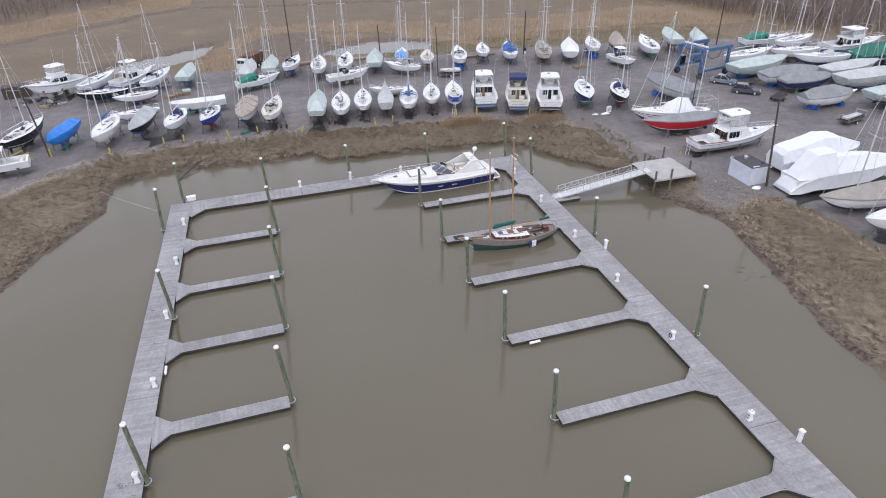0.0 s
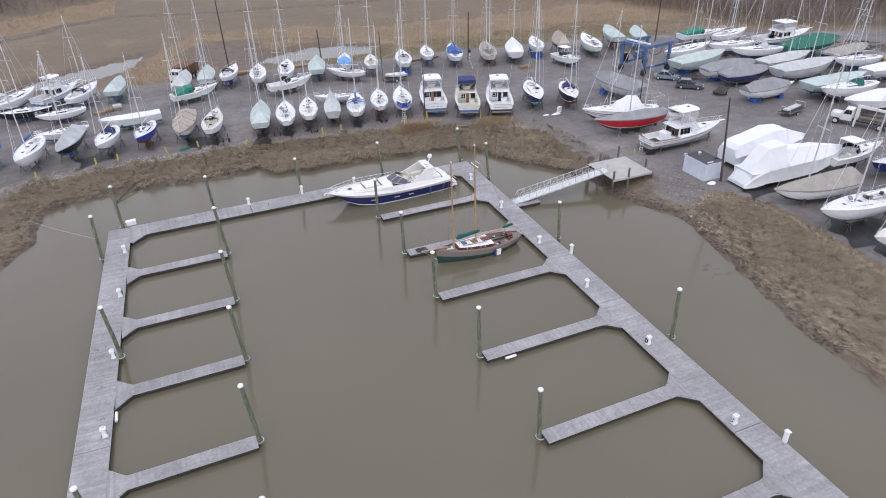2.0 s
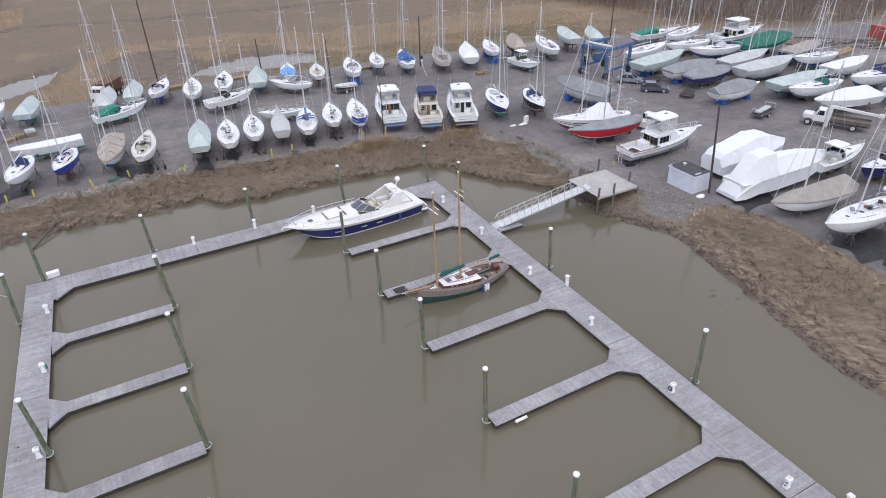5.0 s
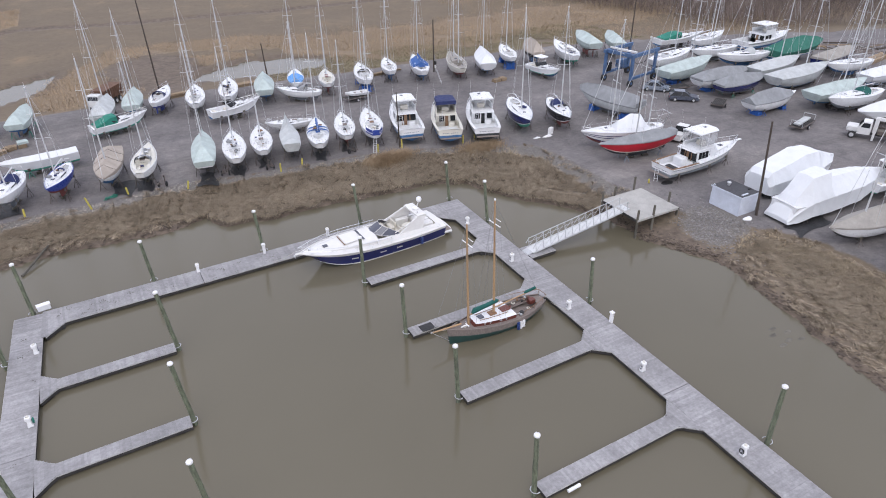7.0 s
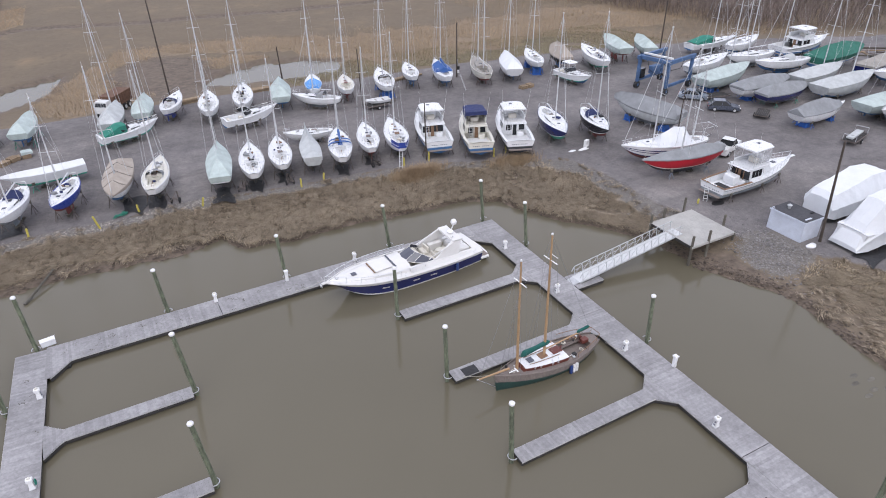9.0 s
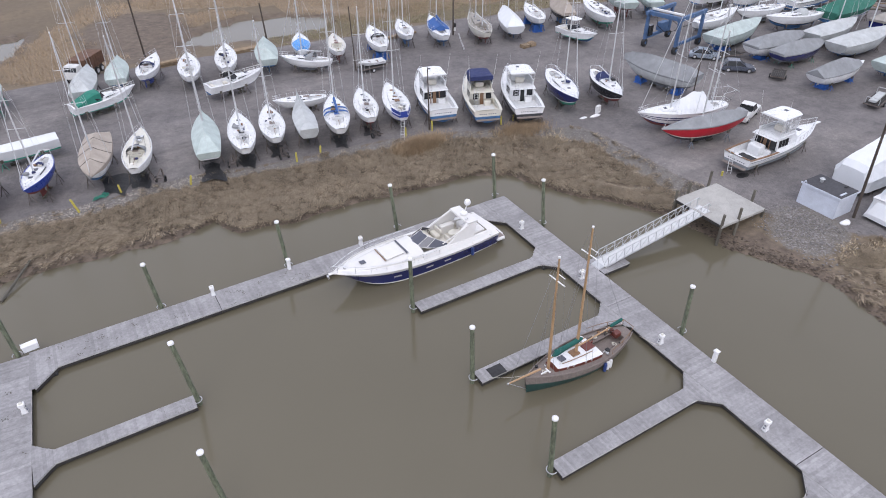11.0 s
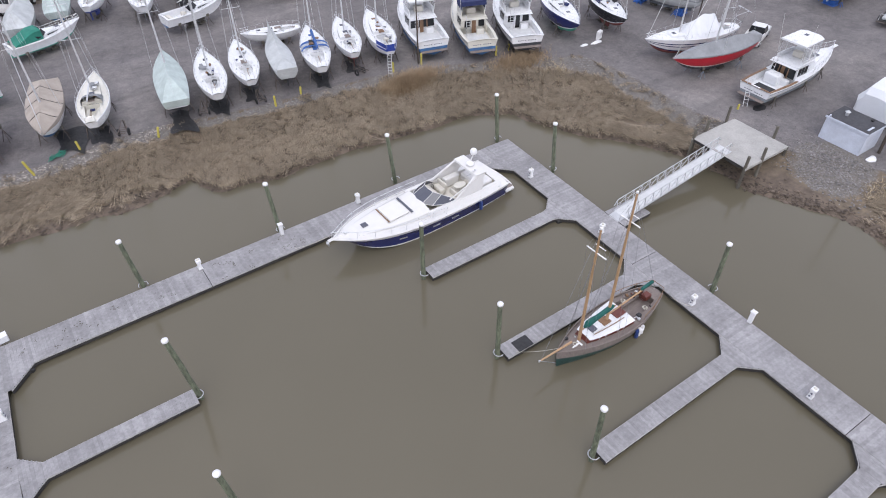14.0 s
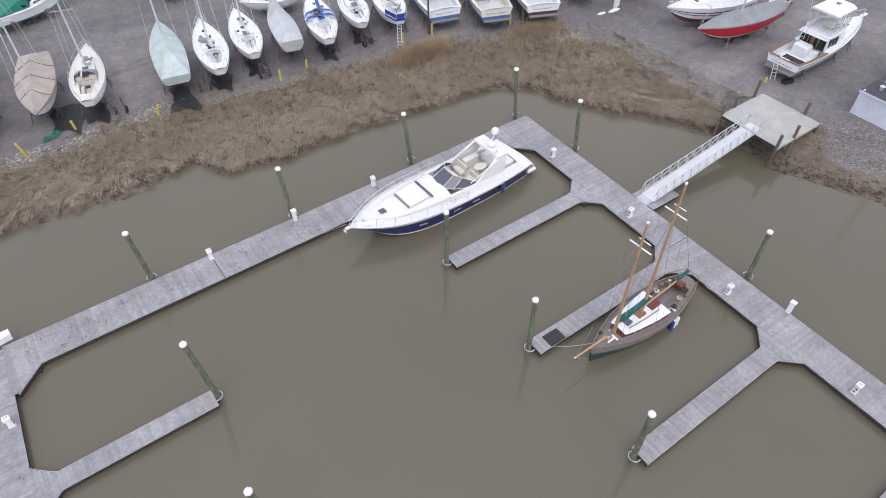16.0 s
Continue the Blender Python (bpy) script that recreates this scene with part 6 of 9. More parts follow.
    part("table", Geo().loft([[(xw - 4.0 + 0.6 * math.cos(t), 0.1 + 0.42 * math.sin(t), z) for t in [math.pi / 8 * k for k in range(16)]] for z in (fz + 0.68, fz + 0.73)]).disc(xw - 4.0, 0.1, fz, 0.07, 0.68, 8), GELCOAT2, e, "oval cockpit table")
    part("wet_bar", Geo().box(xw - 4.0, -1.2, fz + 0.45, 1.5, 0.55, 0.9, c=0.08), YACHT_WHITE, e)
    part("aft_sun_bed", Geo().box(ln.at(0.12, 1)[0], 0, fz + 0.45, 1.7, 2.5, 0.75, c=0.14), YACHT_WHITE, e, "white aft sun bed")
    for yy in (-0.4, 0.4):
        part("seam", Geo().box(ln.at(0.12, 1)[0], yy, fz + 0.83, 1.5, 0.03, 0.012), TARP_GREY, e, smooth=False)
    # radar arch with swept legs
    xr = ln.at(0.165, 1)[0]
    zt = ln.sheer(0.2) + 1.75
    for s in (-1, 1):
        lo = [[(xr + a, s * b, z), (xr + a + w, s * b, z), (xr + a + w, s * (b - 0.16), z), (xr + a, s * (b - 0.16), z)] for a, w, b, z in ((0.1, 3.3, 1.78, ln.sheer(0.2) + 0.2), (-0.1, 2.2, 1.66, zt - 0.85), (-0.4, 1.25, 1.5, zt - 0.1), (-0.45, 1.05, 1.4, zt + 0.04))]
        part("arch_leg", Geo().loft(lo), YACHT_WHITE, e)
        part("arch_brace", Geo().tube([(xr + 0.4, s * 1.55, zt - 0.05), (xr + 3.3, s * 1.5, ln.sheer(0.4) + 0.62)], 0.05, 6), YACHT_WHITE, e)
    part("arch_top", Geo().loft([[(xr - 0.55, yy, zt - 0.04), (xr + 0.6, yy, zt - 0.02), (xr + 0.55, yy, zt + 0.12), (xr - 0.5, yy, zt + 0.1)] for yy in (-1.52, -0.8, 0, 0.8, 1.52)]), YACHT_WHITE, e)
    for k, (dx, dy, r, h) in enumerate(((0.0, 0.0, 0.34, 0.3), (-0.75, -0.5, 0.31, 0.5))):
        zb = zt + 0.12 + (0.55 if k else 0)
        part("radar_dome", Geo().loft([[(xr + dx + rr * math.cos(t), dy + rr * math.sin(t), zb + z) for t in [math.pi / 7 * q for q in range(14)]] for rr, z in ((r * 0.75, 0), (r, h * 0.25), (r, h * 0.6), (r * 0.7, h * 0.92), (r * 0.15, h))]), PLASTIC_WHITE, e)
    part("dome_mast", Geo().tube([(xr - 0.45, -0.5, zt + 0.05), (xr - 0.75, -0.5, zt + 0.68)], 0.06, 6), YACHT_WHITE, e)
    part("horn", Geo().box(xr + 0.3, 0.9, zt + 0.2, 0.3, 0.12, 0.12, c=0.03), STEEL, e)
    # swim platform with teak
    part("swim_platform", Geo().loft([[(-L / 2 - 1.15 + 0.35 * abs(q) ** 3, 2.0 * q, 0.42) for q in (-1, -0.6, 0, 0.6, 1)] + [(-L / 2 + 0.1, 2.0, 0.42), (-L / 2 + 0.1, -2.0, 0.42)], [(-L / 2 - 1.15 + 0.35 * abs(q) ** 3, 2.0 * q, 0.56) for q in (-1, -0.6, 0, 0.6, 1)] + [(-L / 2 + 0.1, 2.0, 0.56), (-L / 2 + 0.1, -2.0, 0.56)]]), YACHT_WHITE, e)
    part("platform_teak", Geo().box(-L / 2 - 0.42, 0, 0.575, 0.95, 3.4, 0.02), TEAK_GREY, e, "weathered teak platform inlay")
    part("stern_steps", Geo().box(-L / 2 + 0.35, 1.55, 0.95, 0.5, 0.55, 0.75, c=0.06), YACHT_WHITE, e)
    # portlights, fairleads, long bow rail
    for s in (-1, 1):
        for u in (0.34, 0.46, 0.66):
            p = Vector(ln.at(u, 0.66, s))
            q = Vector(ln.at(u + 0.045, 0.66, s))
            o = Vector((0, s * 0.02, 0))
            part("portlight", Geo().add([p + o + Vector((0, 0, -0.07)), q + o + Vector((0, 0, -0.07)), q + o + Vector((0, 0, 0.07)), p + o + Vector((0, 0, 0.07))], [(0, 1, 2, 3)]), STEEL, e, "chrome-rimmed oval portlight", False)
    top = ln.rail(0.42, 1.0, 0.72, 0.14, 22, 1) + [(L / 2 + 0.45, 0, ln.sheer(1) + 0.74)] + list(reversed(ln.rail(0.42, 1.0, 0.72, 0.14, 22, -1)))
    g = Geo().tube(top, 0.028, 6)
    g.tube([(a, b, c - 0.36) for a, b, c in top], 0.015, 4)
    part("bow_rail", g, STEEL, e, "stainless bow rail")
    for k in range(0, len(top), 3):
        part("rail_stanchion", Geo().tube([top[k], (top[k][0] + 0.08, top[k][1], top[k][2] - 0.72)], 0.02, 4), STEEL, e)
    part("bow_sprit", Geo().box(L / 2 + 0.05, 0, ln.sheer(1) + 0.06, 0.7, 0.3, 0.1, c=0.03), YACHT_WHITE, e)
    part("anchor", Geo().tube([(L / 2 + 0.15, 0, ln.sheer(1) - 0.02), (L / 2 + 0.55, 0, ln.sheer(1) - 0.1)], 0.06, 6).box(L / 2 + 0.45, 0, ln.sheer(1) - 0.18, 0.12, 0.4, 0.25, c=0.03), STEEL, e)
    part("windlass", Geo().disc(ln.at(0.93, 1)[0], 0, ln.sheer(0.93) + 0.1, 0.14, 0.22, 10), STEEL, e)
    for u, s in ((0.93, 1), (0.93, -1), (0.55, 1), (0.55, -1), (0.06, 1), (0.06, -1)):
        part("cleat", Geo().box(ln.at(u, 1)[0], s * (ln.half(u) - 0.12), ln.sheer(u) + 0.12, 0.3, 0.06, 0.06, c=0.02), STEEL, e)
    # blue fender hung on the basin side
    p = ln.at(0.2, 0.7, 1)
    f = part("fender", Geo().tube([(p[0], p[1] + 0.18, p[2] - 0.45), (p[0], p[1] + 0.18, p[2] - 0.35), (p[0], p[1] + 0.18, p[2] + 0.25), (p[0], p[1] + 0.18, p[2] + 0.35)], 0.15, 8), FENDER_BLUE, e, "navy cylindrical fender")
    part("fender_line", Geo().tube([(p[0], p[1] + 0.17, p[2] + 0.3), (p[0], p[1] + 0.08, ln.sheer(0.2) + 0.3)], 0.015, 4), ROPE, f)
    return ln


YACHT_X, YACHT_Y, YACHT_YAW, YACHT_L = 21.3, 74.72, 182.4, 16.0
yacht(YACHT_X, YACHT_Y, YACHT_YAW, YACHT_L)


# ---- wooden ketch on the finger pier ----
class PlumbLines(Lines):
    """A sailing hull whose stem drops straight to the water."""

    def keel(self, u):
        return self.kz + (self.sz - self.kz) * 0.42 * (max(0, 0.38 - u) / 0.38) ** 1.8

    def at(self, u, v, side=1):
        zk, zs, b = self.keel(u), self.sheer(u), self.half(u)
        t = v * math.pi / 2
        q = 1 - math.cos(t) ** 0.9
        return (-self.L / 2 + u * self.L - u**5 * 0.35 * (1 - q) + (1 - u) ** 6 * 0.05 * self.L * (1 - v), side * b * math.sin(t) ** (0.85 + 0.5 * u**3), zk + (zs - zk) * q)


def ketch(x, y, yaw, L):
    e = thing("wooden_ketch", x, y, 0, yaw, "green wooden double-ended ketch with varnished spars", "sailing boat")
    ln = PlumbLines(L, 3.0, -0.7, 0.95, "sail", 0.36, 0.42)
    part("hull_bottom", ln.shell(0, 0.42, 4, n=30), BOTTOM_RED, e)
    part("green_hull_side", ln.shell(0.42, 0.82, 5, n=30), GREEN_HULL, e, "dark green planked topsides")
    part("bulwark", ln.shell(0.82, 1.0, 2, 0.012, 30), TEAK_GREY, e, "weathered teak bulwark strake")
    part("transom", ln.transom(), GREEN_HULL, e)
    well = (0.1, 0.36, 0.62)
    part("deck", ln.deck(well, 0.1, 30, 10), TEAK_GREY, e, "silvery bare teak deck")
    part("cockpit_well", ln.well(*well, 0.5), TEAK_GREY, e)
    g = Geo()
    for s in (-1, 1):
        g.tube(ln.rail(0, 1, 0.02, 0.02, 26, s), 0.05, 6)
    part("cap_rail", g, TEAK_GREY, e, "weathered cap rail")
    house, br, tr = trunk(ln, 0.37, 0.77, 0.74, 0.56, 0.36, 0.28, 0.1, -0.06)
    cab = part("cabin_side", house, MAHOGANY, e, "varnished mahogany cabin house")
    lo = []
    m = len(tr) // 2
    for k in range(m):
        p = tr[k]
        lo.append([(p[0], (p[1] + 0.1) * q, p[2] + 0.02 + 0.09 * (1 - q * q)) for q in (1, 0.66, 0.33, 0, -0.33, -0.66, -1)] )
    part("cabin_roof", Geo().loft(lo, cap=False, closed=False), GELCOAT, e, "white canvas-covered cabin roof")
    for s in (-1, 1):
        for k in (2, 3, 5, 6):
            p, q = Vector(br[k]), Vector(tr[k])
            c = p.lerp(q, 0.55)
            part("porthole", Geo().tube([(c.x, s * c.y, c.z), (c.x, s * (c.y + 0.04), c.z)], 0.1, 10), STEEL, cab)
    zc = ln.sheer(0.5) + 0.62
    for u, w, d, mt in ((0.42, 0.9, 0.7, MAHOGANY), (0.55, 0.7, 0.62, TEAK), (0.67, 0.5, 0.5, SMOKE_GLASS)):
        part("deck_hatch", Geo().box(ln.at(u, 1)[0], 0, ln.sheer(u) + 0.46 - 0.15 * (u - 0.4), w, d, 0.12, c=0.02), mt, cab)
    for s in (-1, 1):
        part("grab_rail", Geo().tube([(ln.at(u, 1)[0], s * ln.half(u) * 0.38, ln.sheer(u) + 0.44 - 0.12 * (u - 0.4)) for u in (0.42, 0.52, 0.62, 0.7)], 0.03, 5), TEAK, cab)
        part("cockpit_bench", Geo().box(ln.at(0.23, 1)[0], s * 0.62, ln.sheer(0.2) - 0.25, 2.2, 0.36, 0.07, c=0.02), TEAK_GREY, e)
    part("steering_box", Geo().box(ln.at(0.12, 1)[0], 0, ln.sheer(0.12) + 0.1, 0.6, 0.5, 0.4, c=0.04), MAHOGANY, e)
    xw = ln.at(0.16, 1)[0]
    part("steering_wheel", Geo().tube([(xw, 0.3 * math.cos(t), ln.sheer(0.16) + 0.25 + 0.3 * math.sin(t)) for t in [math.pi / 6 * k for k in range(13)]], 0.025, 5), MAHOGANY, e)
    # bowsprit
    bx, bz = ln.at(0.97, 1)[0], ln.sheer(0.97)
    part("bowsprit", Geo().tube([(bx - 1.1, 0, bz + 0.08), (bx + 1.75, 0, bz + 0.34)], 0.09, 8, 0.055), VARNISH, e, "varnished bowsprit")
    part("sprit_cap", Geo().tube([(bx + 1.75, 0, bz + 0.34), (bx + 1.88, 0, bz + 0.355)], 0.065, 8), STEEL, e)
    part("bobstay", Geo().tube([(bx + 1.75, 0, bz + 0.3), (bx - 0.1, 0, 0.2)], 0.02, 4), STEEL, e)
    part("anchor", Geo().box(bx - 1.2, 0.35, bz + 0.02, 0.7, 0.1, 0.1, c=0.02).box(bx - 1.5, 0.35, bz + 0.02, 0.12, 0.5, 0.08, c=0.02), WHITE_PAINT, e)
    for nm, u, top, spread_z in (("main_mast", 0.79, 11.2, (9.4,)), ("mizzen_mast", 0.53, 12.5, (10.4,))):
        mx = ln.at(u, 1)[0]
        mz = ln.sheer(u)
        rake = 0.02 * top
        mast = part(nm, Geo().tube([(mx, 0, mz - 0.1), (mx + rake * 0.5, 0, top * 0.5 + mz * 0.5), (mx + rake, 0, top)], 0.12, 9, 0.065), VARNISH, e, "varnished spruce mast")
        part("masthead_cap", Geo().disc(mx + rake, 0, top, 0.08, 0.12, 8), PLASTIC_WHITE, mast)
        wires = Geo()
        for z in spread_z:
            xx = mx + rake * z / top
            part("spreader", Geo().box(xx, 0, z, 0.1, 1.5, 0.05, c=0.015), WHITE_PAINT, mast, "white painted spreader")
            part("spreader", Geo().box(xx - 0.3, 0, z + 0.25, 0.07, 0.8, 0.04, c=0.012), WHITE_PAINT, mast, "white painted spreader")
            for s in (-1, 1):
                wires.tube([(mx - 0.3, s * (ln.half(u) - 0.03), ln.sheer(u)), (xx, s * 0.74, z), (mx + rake, 0, top - 0.1)], 0.008, 3, cap=False)
                wires.tube([(mx + 0.3, s * (ln.half(u) - 0.03), ln.sheer(u)), (xx, 0, z - 0.3)], 0.012, 3, cap=False)
        if nm == "main_mast":
            wires.tube([(bx + 1.7, 0, bz + 0.34), (mx + rake, 0, top - 0.1)], 0.012, 3)
            wires.tube([(bx - 0.2, 0, bz + 0.05), (mx + rake * 0.8, 0, top * 0.8)], 0.012, 3)
        else:
            wires.tube([(ln.at(0.02, 1)[0], 0, ln.sheer(0.02)), (mx + rake, 0, top - 0.1)], 0.012, 3)
            wires.tube([(ln.at(0.735, 1)[0], 0, ln.sheer(0.7) + 0.9), (mx + rake, 0, top - 0.5)], 0.012, 3)
        part("rigging", wires, WIRE, e)
        # boom with its furled sail under a green cover
        bl = 3.0 if nm == "main_mast" else 4.4
        boom = part("boom", Geo().tube([(mx - 0.15, 0, mz + 0.95), (mx - bl - 0.3, 0, mz + 1.2)], 0.06, 7), VARNISH, e, "varnished boom")
        lo = []
        a0, a1 = (0.05, 1.0) if nm == "main_mast" else (0.72, 1.02)
        for k in range(11):
            q = a0 + (a1 - a0) * k / 10
            r = (0.27 - 0.08 * q) * (1 + 0.08 * math.sin(9 * q)) if nm == "main_mast" else 0.15
            r *= 0.35 if k in (0, 10) else 1
            cx, cz = mx - 0.15 - bl * q, mz + 0.99 + 0.25 * q + r * 0.6
            lo.append([(cx, r * 0.8 * math.cos(t), cz + r * math.sin(t)) for t in [math.pi / 5 * j for j in range(10)]])
        part("sail_cover", Geo().loft(lo), SAIL_GREEN, boom, "dark green sail cover")
    # stern pushpit, fenders
    top = list(reversed(ln.rail(0.0, 0.3, 0.55, 0.03, 5, 1))) + ln.rail(0.0, 0.3, 0.55, 0.03, 5, -1)
    g = Geo().tube(top, 0.025, 5)
    for k in range(0, len(top), 2):
        g.tube([top[k], (top[k][0], top[k][1], top[k][2] - 0.55)], 0.02, 4)
    part("stern_rail", g, TEAK, e)
    for k, (u, mt) in enumerate(((0.38, FENDER_BLUE), (0.35, PLASTIC_WHITE), (0.32, PLASTIC_WHITE))):
        p = ln.at(u, 0.85, 1)
        part("fender", Geo().tube([(p[0], p[1] + 0.15, p[2] - 0.5), (p[0], p[1] + 0.15, p[2] - 0.4), (p[0], p[1] + 0.15, p[2] + 0.1), (p[0], p[1] + 0.12, p[2] + 0.2)], 0.13, 8), mt, e, "cylindrical fender")
    rk = random.Random(9)
    for k in range(16):
        u = rk.choice((rk.uniform(0.06, 0.34), rk.uniform(0.78, 0.93)))
        q = rk.uniform(0.3, 0.85) * rk.choice((-1, 1))
        s = rk.uniform(0.08, 0.22)
        part("deck_gear", Geo().box(ln.at(u, 1)[0], q * ln.half(u), ln.sheer(u) + s * 0.3, s * rk.uniform(0.8, 2.2), s, s * 0.8, rk.uniform(0, 90), 0.02), rk.choice((MAHOGANY, TEAK, RUBBER, STEEL, ROPE, WHITE_PAINT)), e)
    for k, (u, q) in enumerate(((0.84, 0.2), (0.27, -0.55), (0.2, 0.5))):
        cx, cy, cz = ln.at(u, 1)[0], q * ln.half(u), ln.sheer(u) - 0.02
        part("rope_coil", Geo().tube([(cx + (0.2 - 0.003 * j) * math.cos(j * 0.6), cy + (0.2 - 0.003 * j) * math.sin(j * 0.6), cz + 0.002 * j) for j in range(40)], 0.02, 4), ROPE, e)
    part("dinghy_pump", Geo().box(ln.at(0.3, 1)[0], 0.9, ln.sheer(0.3) + 0.1, 0.35, 0.3, 0.3, c=0.04), RUBBER, e)
    return ln


KETCH_X, KETCH_Y, KETCH_YAW = 25.55, 57.1, 183.0
ketch(KETCH_X, KETCH_Y, KETCH_YAW, 10.3)


# mooring lines
def line(a, b, sag=0.25, r=0.014):
    a, b = Vector(a), Vector(b)
    pts = [a.lerp(b, k / 10) - Vector((0, 0, sag * math.sin(math.pi * k / 10))) for k in range(11)]
    o = new("mooring_line", mesh_of("mooring_line", Geo().tube(pts, r, 5), ROPE))
    tagged(o, "pale mooring rope made fast to the dock", "rope", "mooring lines")


line((30.8, 56.2, 1.1), (31.9, 55.0, 0.56), 0.1)
line((21.4, 56.9, 1.5), (18.9, 58.95, 0.56), 0.2)
line((30.5, 57.4, 1.1), (31.3, 58.7, 0.56), 0.1)
line((13.1, 74.6, 2.3), (11.0, 76.7, 0.56), 0.15)
line((29.0, 76.2, 1.6), (30.9, 77.3, 0.56), 0.1)
line((-26.3, 92.1, 1.0), (-13.2, 76.6, 0.9), 0.5)

# ---- boats in the near row ----
def straps(material, us, label):
    """Flat straps drawn across the deck."""
    def lay(e, ln):
        for u in us:
            g = Geo()
            lo = []
            for k in range(13):
                q = -1 + k / 6
                y, z = ln.half(u) * q, ln.sheer(u) + 0.1 + 0.5 * (1 - q * q) ** 0.5
                lo.append([(ln.at(u, 1)[0] - 0.2, y, z), (ln.at(u, 1)[0] + 0.2, y, z), (ln.at(u, 1)[0] + 0.2, y, z + 0.03), (ln.at(u, 1)[0] - 0.2, y, z + 0.03)])
            part("strap", g.loft(lo), material, e, label)
    return lay


def stern_cloth(material, label):
    """Canvas weather cloth laced round the stern rail."""
    def lay(e, ln):
        top = list(reversed(ln.rail(0.0, 0.16, 0.5, -0.02, 4, 1))) + ln.rail(0.0, 0.16, 0.5, -0.02, 4, -1)
        part("weather_cloth", Geo().loft([[(x, y, z - 0.75), (x, y, z)] for x, y, z in top], cap=False, closed=False), material, e, label)
    return lay


def clutter(seed, n=9):
    """Loose gear lying in the cockpit and on deck."""
    def lay(e, ln):
        rr = random.Random(seed)
        for k in range(n):
            u = rr.uniform(0.12, 0.66)
            s = rr.uniform(0.15, 0.45)
            z = ln.sheer(u) + (0.45 if u > 0.37 else 0.08)
            part("deck_gear", Geo().box(ln.at(u, 1)[0], rr.uniform(-0.45, 0.45) * ln.half(u), z + s * 0.3, s * rr.uniform(0.6, 1.8), s, s * 0.6, rr.uniform(0, 90), 0.03), rr.choice((RUBBER, TARP_GREY, CANVAS_NAVY, TEAK, CUSHION, STEEL)), e)
    return lay


def both(*fs):
    def lay(e, ln):
        for f in fs:
            f(e, ln)
    return lay


sailboat(-11.9, 102.3, -104, 8.9, "white sloop with a navy spray hood propped on stands", dodger=CANVAS_NAVY, bottom=BOTTOM_GREY, mast=11)
sailboat(-6.8, 102.5, -107, 8.2, "white-decked sloop with a royal blue hull", topsides=BLUE_HULL, bottom=BOTTOM_RED, mast=10.5, deck_mat=GELCOAT, extra=clutter(33, 7))
covered_boat(-1.3, 103.6, -100, 10.4, "ketch under a tan canvas winter cover", TARP_TAN, 1.0, bottom=BOTTOM_BLUE, drop=0.14, mast=12.5, ties=RUBBER, beam=3.2, hump=along([(0, 0.2), (0.12, 0.9), (0.45, 1.0), (0.8, 0.75), (1, 0.25)]), hip=0.12)
sailboat(2.9, 103.1, 76, 9.8, "cream sloop with a grey hood and bow rail", deck_mat=GELCOAT2, dodger=TARP_GREY, extra=clutter(2, 5), bottom=BOTTOM_BLACK, mast=11.5, sheet=-2.6)
covered_boat(10.1, 103.3, 80, 11.4, "sloop wrapped in a pale green tarpaulin", TARP_PALE, 1.3, drop=0.42, mast=12.5, sheet=-4.8, bottom=BOTTOM_BLACK, beam=2.95, hip=0.26, hump=along([(0, 0.1), (0.26, 1.0), (0.6, 0.8), (0.9, 0.35), (1, 0.2)]))
sailboat(13.7, 101.8, 80, 10.0, "white sloop with dark hatches on stands", extra=clutter(3, 10), bottom=BOTTOM_BLACK, mast=12, sheet=-2.6, hatch=RUBBER)
sailboat(17.4, 102.3, 79, 9.4, "small white sloop with a stern ladder", extra=clutter(4, 6), bottom=BOTTOM_BLACK, mast=11, sheet=-2.6)
covered_boat(21.1, 101.7, 78, 9.4, "sailing boat sealed in a grey-white cover drawn to a peak", TARP_LIGHT, 1.75, drop=0.6, mast=0, hump=lambda u: 0.25 + 0.9 * u ** 1.3 if u < 0.8 else 0.92, flat_top=0.2, bottom=BOTTOM_BLACK, beam=2.5)
sailboat(24.9, 101.0, 74, 10.0, "white sloop with bright blue straps over its deck", extra=both(straps(CANVAS_BLUE, (0.4, 0.5), "blue webbing strap"), clutter(6, 6)), bottom=BOTTOM_BLACK, mast=12.5, canvas=CANVAS_BLUE, sheet=-2.8, hatch=CANVAS_BLUE)
sailboat(29.0, 101.6, 75, 9.2, "white sloop with a grey companionway hatch", extra=clutter(7, 6), bottom=BOTTOM_RED, mast=11, sheet=-2.4)
sailboat(32.7, 100.8, 75, 10.4, "white sloop with a royal blue stern cloth and teak hatch", extra=both(stern_cloth(BLUE_HULL, "royal blue stern weather cloth"), clutter(8, 8)), bottom=BOTTOM_BLACK, stripe=BLUE_HULL, mast=12.5, hatch=TEAK)
sportfisher(38.1, 101.2, 75, 12.0, "white flybridge fishing boat with a teak cabin door", top=True, deck=2.25, aft="dark")
sportfisher(42.9, 97.6, 70, 11.2, "cream flybridge boat with a navy canvas top", canvas=CANVAS_NAVY, enclosure=CANVAS_NAVY, deck_mat=GELCOAT2, topsides=GELCOAT2, deck=2.25)
sportfisher(48.0, 96.0, 68, 12.2, "white flybridge fishing boat with a dark aft cabin window", bottom=BOTTOM_BLACK, door=DARK_GLASS, deck=2.25)
sailboat(53.6, 93.8, -111, 11.6, "white-decked sloop with a navy hull and green bottom", extra=clutter(9, 8), topsides=NAVY, stripe=GELCOAT, bottom=BOTTOM_GREEN, mast=14, deck_mat=GELCOAT)
